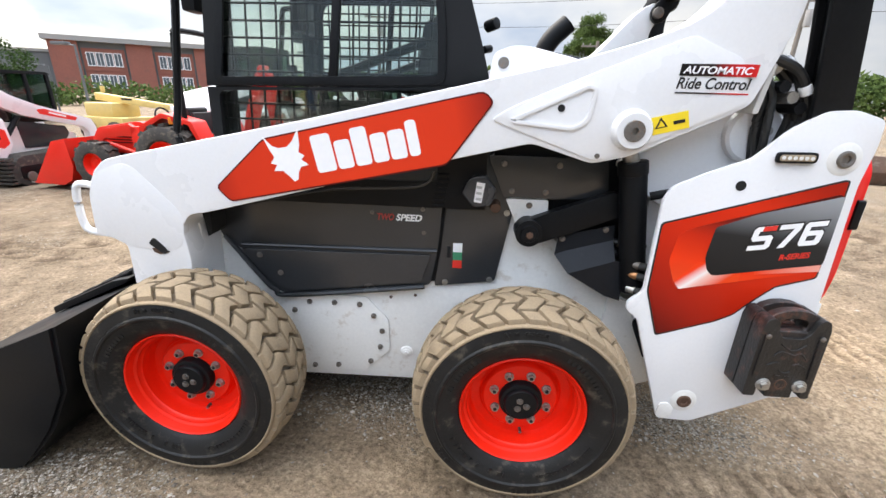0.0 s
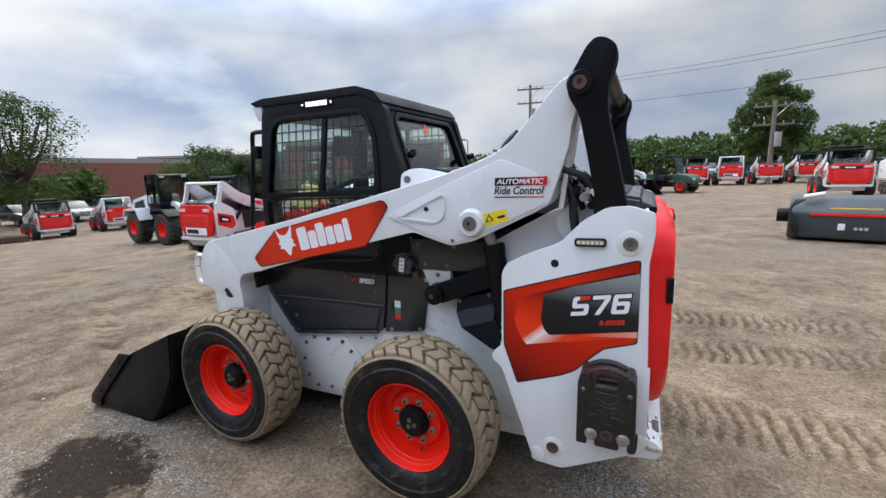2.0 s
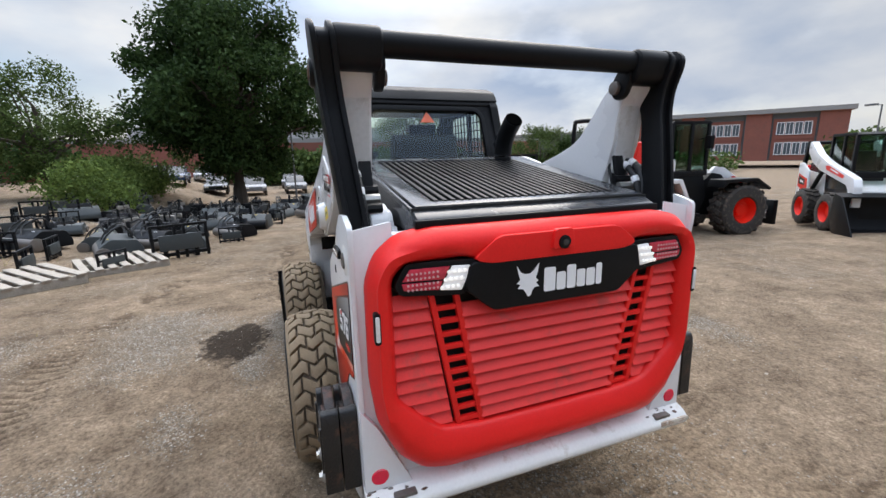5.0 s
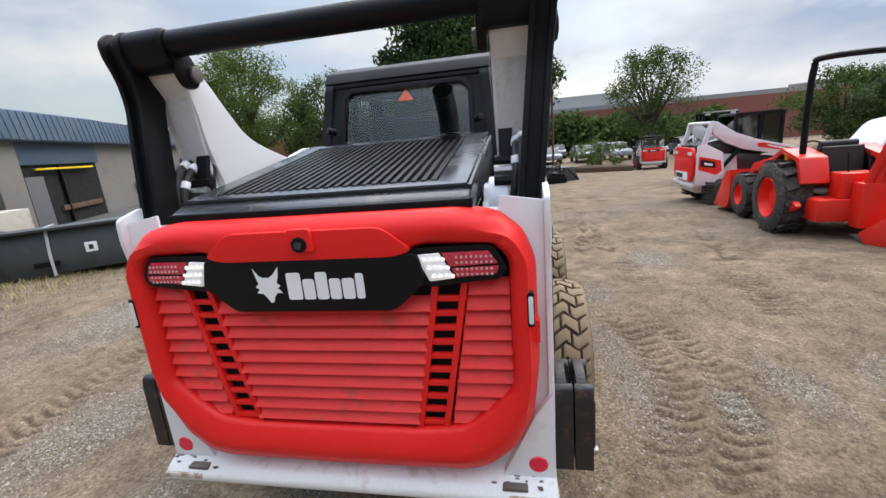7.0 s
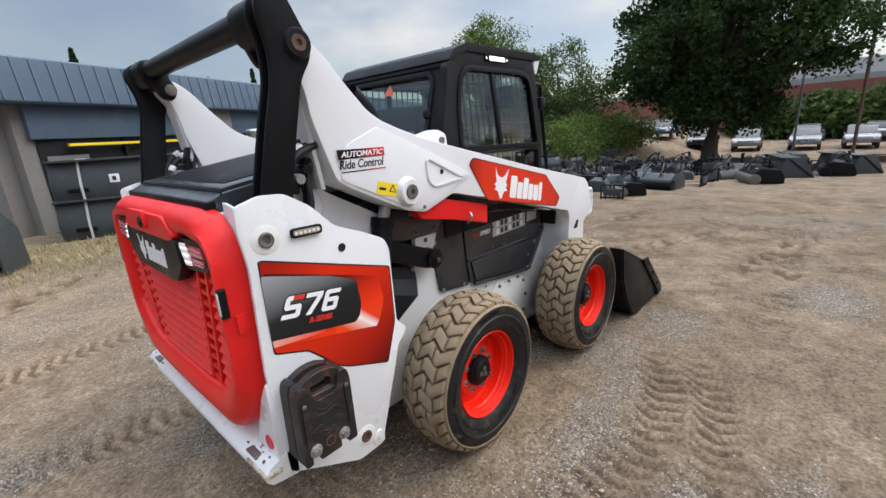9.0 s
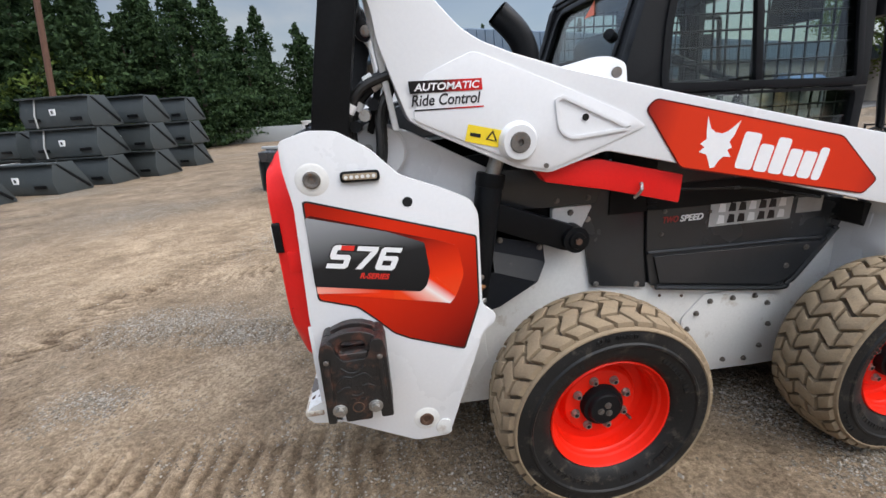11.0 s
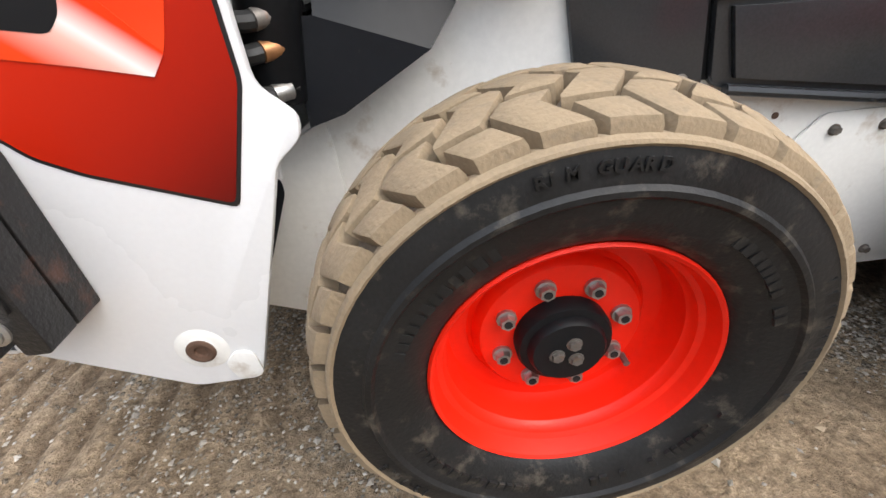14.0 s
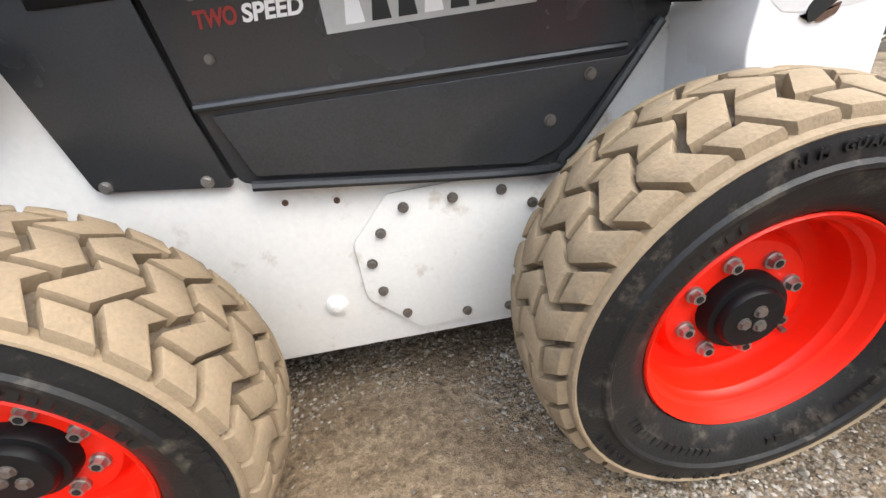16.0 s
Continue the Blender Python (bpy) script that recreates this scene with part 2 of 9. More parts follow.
# near-black for holes and gaps, whose shade is put into the colour
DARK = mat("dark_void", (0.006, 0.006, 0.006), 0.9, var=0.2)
BAND_EDGE = mat("dark_red_print", (0.10, 0.008, 0.007), 0.45, var=0.1, spec=0.2)
GUARD_GREY = mat("grey_guard_steel", (0.010, 0.0115, 0.0145), 0.36, var=0.15, scale=8, dirt=(0.05, 0.047, 0.044), dirt_at=0.62, spec=0.18)
BRASS = mat("brass_fitting", (0.42, 0.20, 0.09), 0.4, metal=0.7, var=0.2, scale=40)
PINK_FACET = mat("pale_lens_facet", (0.62, 0.30, 0.33), 0.2, var=0.2, scale=90, coat=0.4)
LED_SOFT = lit_mat("glowing_clear_lens", (1.0, 0.99, 0.96), 0.07)
VOID = mat("unlit_pipe_inside", (0.002, 0.002, 0.002), 1.0, var=0.1, spec=0.0)
AMBER_GREY = mat("cloudy_amber_lens", (0.34, 0.27, 0.19), 0.2, var=0.15, scale=60, coat=0.5)
SEAT = mat("seat_vinyl", (0.010, 0.010, 0.010), 0.6, var=0.2, scale=8)


# ---- mesh helpers ----
def finish(bm, name, material, angle=35):
    bmesh.ops.recalc_face_normals(bm, faces=bm.faces)
    me = bpy.data.meshes.new(name)
    bm.to_mesh(me)
    bm.free()
    me.materials.append(material)
    me.shade_smooth()
    me.set_sharp_from_angle(angle=radians(angle))
    return me


def part(name, bm, material, parent, label="", angle=35):
    ob = new(name, finish(bm, name, material, angle))
    ob.parent = parent
    if label:
        ob["label"] = label
    return ob


def thing(name, bm, material, label, category, group="", kind="", at=None, angle=35):
    ob = new(name, finish(bm, name, material, angle))
    if at is not None:
        ob.matrix_basis = at
    return tagged(ob, label, category, group, kind)


def root(name, label, category, group="", at=None):
    ob = new(name)
    ob.empty_display_size = 0.2
    if at is not None:
        ob.matrix_basis = at
    return tagged(ob, label, category, group)


def bevelled(bm, width, segments=2, geom=None):
    if width > 0:
        edges = geom or [e for e in bm.edges if len(e.link_faces) == 2 and e.calc_face_angle(0) > 0.5]
        bmesh.ops.bevel(bm, geom=edges, offset=width, segments=segments, profile=0.6, affect="EDGES", clamp_overlap=True)
    return bm


def rounded(pts, r=0.02, n=3):
    """An outline with its corners rounded."""
    out = []
    k = len(pts)
    for i in range(k):
        p, a, b = Vector(pts[i]), Vector(pts[i - 1]), Vector(pts[(i + 1) % k])
        u, v = a - p, b - p
        d = min(r, 0.45 * u.length, 0.45 * v.length)
        s, e = p + u.normalized() * d, p + v.normalized() * d
        for j in range(n + 1):
            f = j / n
            out.append(tuple(s * (1 - f) ** 2 + p * 2 * f * (1 - f) + e * f * f))
    return out


def put(axis, u, v, w):
    """A point from two outline coordinates and one along the axis: x-> (w,u,v), y-> (u,w,v), z-> (u,v,w)."""
    return {"x": (w, u, v), "y": (u, w, v), "z": (u, v, w)}[axis]


def prism(pts, axis, w0, w1, bevel=0.0, segments=2, bm=None, shear=None):
    """An outline extruded along an axis from w0 to w1."""
    own = bmesh.new()
    sh = shear or (lambda u, v: 0.0)
    a = [own.verts.new(put(axis, u, v, w0 + sh(u, v))) for u, v in pts]
    b = [own.verts.new(put(axis, u, v, w1 + sh(u, v))) for u, v in pts]
    own.faces.new(a)
    own.faces.new(b[::-1])
    for i in range(len(pts)):
        j = (i + 1) % len(pts)
        own.faces.new((a[j], a[i], b[i], b[j]))
    bmesh.ops.recalc_face_normals(own, faces=own.faces)
    bevelled(own, bevel, segments)
    return merged(bm, own)


def merged(bm, own):
    if bm is None:
        return own
    me = bpy.data.meshes.new("tmp")
    own.to_mesh(me)
    own.free()
    bm.from_mesh(me)
    bpy.data.meshes.remove(me)
    return bm


def inset(pts, d):
    """An outline drawn in towards its middle by about d metres."""
    k = len(pts)
    area = sum(pts[i][0] * pts[(i + 1) % k][1] - pts[(i + 1) % k][0] * pts[i][1] for i in range(k))
    s = 1 if area > 0 else -1
    out = []
    for i in range(k):
        p, a, b = Vector(pts[i]), Vector(pts[i - 1]), Vector(pts[(i + 1) % k])
        e1, e2 = (p - a).normalized(), (b - p).normalized()
        n1, n2 = Vector((-e1.y, e1.x)) * s, Vector((-e2.y, e2.x)) * s
        m = (n1 + n2)
        m = m / max(0.35, m.length_squared) * 2
        out.append(tuple(p + m * d))
    return out


def ring(outer, inner, axis, w0, w1, bevel=0.0, segments=2, bm=None):
    """A flat ring between two outlines of the same count, extruded."""
    own = bmesh.new()
    rows = [[own.verts.new(put(axis, u, v, w)) for u, v in pts] for pts, w in ((outer, w0), (outer, w1), (inner, w1), (inner, w0))]
    k = len(outer)
    for r in range(4):
        a, b = rows[r], rows[(r + 1) % 4]
        for i in range(k):
            j = (i + 1) % k
            own.faces.new((a[i], a[j], b[j], b[i]))
    bmesh.ops.recalc_face_normals(own, faces=own.faces)
    bevelled(own, bevel, segments)
    return merged(bm, own)


def box(x0, x1, y0, y1, z0, z1, bevel=0.0, segments=2, bm=None):
    return prism([(x0, y0), (x1, y0), (x1, y1), (x0, y1)], "z", z0, z1, bevel, segments, bm)


def rod(p0, p1, r0, r1=None, seg=16, bm=None, bevel=0.0, caps=True):
    """A round bar between two points."""
    own = bmesh.new()
    p0, p1 = Vector(p0), Vector(p1)
    d = p1 - p0
    q = d.to_track_quat("Z", "Y").to_matrix().to_4x4()
    bmesh.ops.create_cone(own, cap_ends=caps, segments=seg, radius1=r0, radius2=r0 if r1 is None else r1, depth=d.length,
                          matrix=Matrix.Translation((p0 + p1) / 2) @ q)
    if bevel:
        bevelled(own, bevel, 2, [e for e in own.edges if len(e.link_faces) == 2 and e.calc_face_angle(0) > 1.0])
    return merged(bm, own)


def pipe(pts, r, seg=10, bm=None, steps=6, closed=False):
    """A round tube along a smooth line through the points."""
    own = bmesh.new()
    p = [Vector(a) for a in pts]
    line = []
    k = len(p)
    for i in range(k if closed else k - 1):
        a, b, c, d = (p[(i - 1) % k], p[i], p[(i + 1) % k], p[(i + 2) % k]) if closed else (p[max(i - 1, 0)], p[i], p[i + 1], p[min(i + 2, k - 1)])
        for s in range(steps):
            t = s / steps
            line.append(0.5 * (2 * b + (c - a) * t + (2 * a - 5 * b + 4 * c - d) * t * t + (3 * b - a - 3 * c + d) * t ** 3))
    if not closed:
        line.append(p[-1])
    rows = []
    up = Vector((0.013, 0.021, 1))
    m = len(line)
    for i, c in enumerate(line):
        d = (line[(i + 1) % m] - line[i - 1]) if closed else (line[min(i + 1, m - 1)] - line[max(i - 1, 0)])
        d.normalize()
        side = d.cross(up)
        if side.length < 0.05:
            side = d.cross(Vector((1, 0.03, 0)))
        side.normalize()
        top = side.cross(d).normalized()
        rr = r(i / (m - 1)) if callable(r) else r
        rows.append([own.verts.new(c + (side * math.cos(a) + top * math.sin(a)) * rr) for a in (2 * math.pi * j / seg for j in range(seg))])
    for i in range(m if closed else m - 1):
        a, b = rows[i], rows[(i + 1) % m]
        for j in range(seg):
            own.faces.new((a[j], a[(j + 1) % seg], b[(j + 1) % seg], b[j]))
    if not closed:
        own.faces.new(rows[0][::-1])
        own.faces.new(rows[-1])
    return merged(bm, own)


def lathe(profile, centre, seg=48, bm=None, side=1):
    """A profile of (radius, y) turned round an axis along y through the centre; side -1 mirrors y."""
    own = bmesh.new()
    cx, cy, cz = centre
    rows = []
    for i in range(seg):
        a = 2 * math.pi * i / seg
        rows.append([own.verts.new((cx + r * math.cos(a), cy + side * y, cz + r * math.sin(a))) for r, y in profile])
    for i in range(seg):
        a, b = rows[i], rows[(i + 1) % seg]
        for j in range(len(profile) - 1):
            if profile[j][0] < 1e-5 and profile[j + 1][0] < 1e-5:
                continue
            own.faces.new((a[j], b[j], b[j + 1], a[j + 1]))
    bmesh.ops.remove_doubles(own, verts=own.verts, dist=1e-5)
    return merged(bm, own)


def nut(p, way, r=0.012, h=0.012, bm=None):
    p = Vector(p)
    bm = rod(p, p + Vector(way) * h * 0.35, r * 1.25, seg=12, bm=bm)
    return rod(p + Vector(way) * h * 0.35, p + Vector(way) * h, r, r * 0.92, seg=6, bm=bm)


LETTERS = {}


def text_mesh(words, size, material, name, parent, place, shear=0.0, bold=0.0, thick=0.0006, width=1.0, fit_width=None, label=""):
    """Lettering in the built-in font. place: its matrix, x along the line, z out of the surface."""
    key = (words, size, shear, bold, thick)
    if key not in LETTERS:
        cu = bpy.data.curves.new(name, "FONT")
        cu.body, cu.size, cu.shear, cu.offset, cu.extrude = key[0], size, shear, bold, thick
        ob = bpy.data.objects.new(name + "_tmp", cu)
        scene.collection.objects.link(ob)
        bpy.context.view_layer.update()
        LETTERS[key] = bpy.data.meshes.new_from_object(ob.evaluated_get(bpy.context.evaluated_depsgraph_get()))
        bpy.data.objects.remove(ob)
    me = LETTERS[key].copy()
    xs = [v.co.x for v in me.vertices]
    f = fit_width / (max(xs) - min(xs)) if fit_width else width
    me.transform(place @ Matrix.Diagonal((f, 1, 1, 1)) @ Matrix.Translation((-min(xs), 0, 0)))
    me.materials.clear()
    me.materials.append(material)
    out = new(name, me)
    out.parent = parent
    if label:
        out["label"] = label
    return out

# ---- the yard ----
def ground_mat():
    m = bpy.data.materials.new("dirt_and_gravel")
    m.use_nodes = True
    n, l = m.node_tree.nodes, m.node_tree.links
    b = n["Principled BSDF"]
    b.inputs["Roughness"].default_value = 0.95
    b.inputs["Specular IOR Level"].default_value = 0.15
    co = n.new("ShaderNodeTexCoord")

    def noise_at(scale, detail=6.0, rough=0.55):
        t = n.new("ShaderNodeTexNoise")
        t.inputs["Scale"].default_value, t.inputs["Detail"].default_value, t.inputs["Roughness"].default_value = scale, detail, rough
        l.new(co.outputs["Object"], t.inputs["Vector"])
        return t

    def cells_at(scale):
        t = n.new("ShaderNodeTexVoronoi")
        t.inputs["Scale"].default_value = scale
        l.new(co.outputs["Object"], t.inputs["Vector"])
        return t

    def ramp(src, lo, hi, ca, cb):
        r = n.new("ShaderNodeValToRGB")
        r.color_ramp.elements[0].position, r.color_ramp.elements[1].position = lo, hi
        r.color_ramp.elements[0].color, r.color_ramp.elements[1].color = (*ca, 1), (*cb, 1)
        l.new(src, r.inputs["Fac"])
        return r

    def mix(a, c, f, kind="MIX"):
        x = n.new("ShaderNodeMix")
        x.data_type, x.blend_type = "RGBA", kind
        l.new(a, x.inputs["A"])
        l.new(c, x.inputs["B"])
        if isinstance(f, float):
            x.inputs["Factor"].default_value = f
        else:
            l.new(f, x.inputs["Factor"])
        return x.outputs["Result"]

    def calc(kind, a, c, d=None):
        x = n.new("ShaderNodeMath")
        x.operation = kind
        for i, v in enumerate((a, c, d)):
            if v is None:
                continue
            if isinstance(v, (int, float)):
                x.inputs[i].default_value = v
            else:
                l.new(v, x.inputs[i])
        return x.outputs[0]

    def grey(r):
        return r.outputs["Color"]

    midn, lump, fine, grain = noise_at(1.6, 9, 0.6), noise_at(8.0, 8, 0.62), noise_at(42, 6, 0.7), noise_at(230, 3)
    # packed dirt: umber where it is damp, tan where it has dried
    dirt = ramp(midn.outputs["Fac"], 0.33, 0.68, (0.168, 0.124, 0.084), (0.335, 0.255, 0.178))
    c = grey(dirt)
    crumb = ramp(lump.outputs["Fac"], 0.32, 0.62, (0.72, 0.70, 0.68), (1.12, 1.12, 1.12))
    c = mix(c, grey(crumb), 1.0, "MULTIPLY")
    speck = ramp(fine.outputs["Fac"], 0.36, 0.64, (0.56, 0.55, 0.54), (1.28, 1.28, 1.28))
    c = mix(c, grey(speck), 1.0, "MULTIPLY")
    gr = ramp(grain.outputs["Fac"], 0.28, 0.72, (0.74, 0.74, 0.74), (1.24, 1.24, 1.24))
    c = mix(c, grey(gr), 1.0, "MULTIPLY")
    # crushed dust in the tyre marks; shading of their relief is put into the colour
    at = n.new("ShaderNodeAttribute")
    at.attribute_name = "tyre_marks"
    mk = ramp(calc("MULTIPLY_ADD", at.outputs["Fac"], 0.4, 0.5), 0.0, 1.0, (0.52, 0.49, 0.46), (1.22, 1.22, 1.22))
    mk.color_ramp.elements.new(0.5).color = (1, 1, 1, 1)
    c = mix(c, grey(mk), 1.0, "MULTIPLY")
    # pale dry dust lies behind the loader; the open yard and the ground beside the wheels are tinted paler, the slope
    # darker
    for cx, cy, rx, ry, gain in ((1.6, 0.2, 1.5, 1.3, 1.42), (3.2, -3.4, 3.0, 2.6, 1.48), (-0.5, 0.88, 0.9, 0.5, 1.35), (-0.5, -0.95, 0.9, 0.5, 1.30), (-8.0, -1.0, 5.5, 6.0, 0.80)):
        dm = n.new("ShaderNodeMapping")
        dm.inputs["Location"].default_value = (-cx / rx, -cy / ry, 0)
        dm.inputs["Scale"].default_value = (1 / rx, 1 / ry, 1)
        l.new(co.outputs["Object"], dm.inputs["Vector"])
        dl = n.new("ShaderNodeVectorMath")
        dl.operation = "LENGTH"
        l.new(dm.outputs["Vector"], dl.inputs[0])
        dry = ramp(calc("MULTIPLY", calc("MULTIPLY_ADD", midn.outputs["Fac"], 1.1, dl.outputs["Value"]), 0.5), 0.46, 0.86, (gain, gain * 0.98, gain * 0.94), (1, 1, 1))
        c = mix(c, grey(dry), 1.0, "MULTIPLY")
    # crushed stone: every cell a grey chip of its own tone, dark gaps between
    ga = n.new("ShaderNodeAttribute")
    ga.attribute_name = "gravel"
    chips, small = cells_at(88), cells_at(190)
    tone = n.new("ShaderNodeSeparateColor")
    l.new(chips.outputs["Color"], tone.inputs["Color"])
    tone2 = n.new("ShaderNodeSeparateColor")
    l.new(small.outputs["Color"], tone2.inputs["Color"])
    chip = ramp(tone.outputs["Red"], 0.05, 0.95, (0.160, 0.132, 0.101), (0.50, 0.440, 0.365))
    chip2 = ramp(tone2.outputs["Green"], 0.05, 0.95, (0.165, 0.132, 0.096), (0.37, 0.312, 0.243))
    pick = ramp(tone.outputs["Blue"], 0.45, 0.5, (0, 0, 0), (1, 1, 1))
    stone = mix(grey(chip2), grey(chip), grey(pick))
    gap = ramp(chips.outputs["Distance"], 0.36, 0.62, (1.1, 1.1, 1.1), (0.52, 0.48, 0.44))
    stone = mix(stone, grey(gap), 1.0, "MULTIPLY")
    # chips show where the gravel lies thick, and singly at the edges of the patches
    thick = calc("MULTIPLY_ADD", lump.outputs["Fac"], 0.9, calc("ADD", ga.outputs["Fac"], -0.45))
    edge = calc("MULTIPLY_ADD", tone.outputs["Green"], 0.55, calc("ADD", thick, -0.47))
    mask = ramp(edge, 0.40, 0.50, (0, 0, 0), (1, 1, 1))
    c = mix(c, stone, grey(mask))
    # an oil-dark damp stain beside the bucket
    mp = n.new("ShaderNodeMapping")
    mp.inputs["Location"].default_value = (3.42, 4.2, 0)
    mp.inputs["Scale"].default_value = (1.9, 3.05, 1)
    l.new(co.outputs["Object"], mp.inputs["Vector"])
    ln = n.new("ShaderNodeVectorMath")
    ln.operation = "LENGTH"
    l.new(mp.outputs["Vector"], ln.inputs[0])
    wob = calc("MULTIPLY_ADD", lump.outputs["Fac"], 1.5, ln.outputs["Value"])
    damp = ramp(calc("MULTIPLY", wob, 0.5), 0.72, 0.86, (1, 1, 1), (0, 0, 0))
    wet = ramp(fine.outputs["Fac"], 0.3, 0.7, (0.018, 0.013, 0.009), (0.060, 0.043, 0.029))
    c = mix(c, grey(wet), grey(damp))
    l.new(c, b.inputs["Base Color"])
    # relief: crumbs, grains, and the chips standing proud
    h = calc("MULTIPLY_ADD", lump.outputs["Fac"], 2.0, calc("MULTIPLY_ADD", grain.outputs["Fac"], 0.35, fine.outputs["Fac"]))
    proud = calc("MULTIPLY", calc("SUBTRACT", 0.8, chips.outputs["Distance"]), grey(mask))
    h = calc("MULTIPLY_ADD", proud, 0.55, h)
    bp = n.new("ShaderNodeBump")
    bp.inputs["Strength"].default_value, bp.inputs["Distance"].default_value = 1.0, 0.022
    l.new(h, bp.inputs["Height"])
    l.new(bp.outputs["Normal"], b.inputs["Normal"])
    return m


# gravel lies thick in these patches: middle, half sizes
PATCHES = ((-0.62, 1.20, 0.60, 0.16), (-1.22, 1.07, 0.30, 0.13), (-1.90, 1.28, 0.30, 0.24), (-0.17, 1.75, 0.20, 0.09), (-0.40, 2.14, 0.30, 0.14), (-0.5, 2.75, 0.40, 0.18), (-3.5, 2.2, 0.5, 0.2), (2.45, -1.22, 0.55, 0.25), (1.85, -0.95, 0.35, 0.22),
           (-1.18, 0.86, 0.42, 0.26), (-0.97, 0.60, 0.20, 0.28), (-1.2, -1.22, 0.55, 0.13), (-2.1, -2.0, 0.8, 0.5), (-0.55, -1.6, 0.35, 0.22), (-1.6, -3.7, 0.9, 0.5), (0.1, -2.1, 0.5, 0.3),
           (2.45, -0.28, 0.22, 0.13), (-2.05, -1.0, 0.55, 0.14), (0.8, -0.42, 0.30, 0.18), (-0.3, -0.2, 0.8, 0.5), (0.6, -1.15, 0.4, 0.14))


# swept bare between and beside the wheels
BARE = ((-0.50, 0.86, 0.50, 0.26), (0.35, 0.80, 0.45, 0.30), (-0.55, -0.92, 0.55, 0.25), (0.45, -0.85, 0.45, 0.25), (1.2, 0.45, 0.60, 0.45))


def gravel_at(x, y):
    """How thick the gravel lies, 0 to 1: the patches, and loose drifts over the rest of the yard."""
    v = Vector((x, y, 7.0))
    g = 0.42 + 0.55 * noise.noise(v * 0.42) + 0.30 * noise.noise(v * 1.5)
    if abs(x) < 4.5 and abs(y) < 5:
        near = 0.0
        for cx, cy, rx, ry in PATCHES:
            d = ((x - cx) / rx) ** 2 + ((y - cy) / ry) ** 2
            if d < 6:
                near = max(near, math.exp(-0.7 * d))
        for cx, cy, rx, ry in BARE:
            near *= 1 - 0.85 * math.exp(-((x - cx) / rx) ** 2 - ((y - cy) / ry) ** 2)
        g = 0.54 * g + 0.58 * near + 0.10 * noise.noise(v * 5.0)
    return min(1.0, max(0.0, g))


# tyre tracks as parabolas: along x (y = a + b x + c x^2) or along y, their range and half width
TRACKS = (("x", 1.70, -0.33, -0.33, -1.8, 0.8, 0.11), ("x", 1.40, -0.36, -0.34, -1.7, 0.6, 0.13), ("x", 1.80, -0.02, -0.004, -8.0, -1.9, 0.15), ("x", 0.46, 0.0, 0.0, 0.40, 2.8, 0.27), ("x", -0.72, -0.06, -0.02, 0.35, 4.5, 0.15), ("x", 1.35, 0.10, 0.03, 0.9, 5.5, 0.22),
          ("x", -1.45, -0.25, 0.02, -9.0, -2.7, 0.15), ("x", 2.45, -0.10, 0.02, -7.0, -1.2, 0.16), ("x", 2.3, 0.05, 0.02, 0.8, 5.0, 0.2), ("x", -2.6, 0.12, 0.03, -6.0, 4.0, 0.16),
          ("y", 3.6, 0.2, -0.06, -6.0, 5.0, 0.16), ("x", 0.2, 0.5, 0.05, -8.0, -2.8, 0.15), ("x", 1.35, 0.10, 0.03, -9.0, -3.0, 0.15))


def yard_slope(x, y):
    """The yard falls away in front of the loader, then runs level; along the workshop it stays flat."""
    f = min(1.0, max(0.0, (-x - 1.7) / 2.2))
    g = min(1.0, max(0.0, (y + 9.5) / 5.0))
    return -0.044 * (min(-x, 27.0) - 0.6) * f * f * (3 - 2 * f) * g * g * (3 - 2 * g) if x < -1.7 else 0.0


def spread(x, y, turn=0.0, size=1.0):
    """A place down the slope: the plan's distances, and the sizes with them, widen with the way from the loader's rear."""
    k = 1 + 0.4 * min(1.0, max(0.0, (-x - 2) / 10))
    u, v = 1.8 + (x - 1.8) * k, -0.6 + (y + 0.6) * k
    return pose(u, v, yard_slope(u, v), 0, 0, turn) @ Matrix.Scale(size * k, 4)


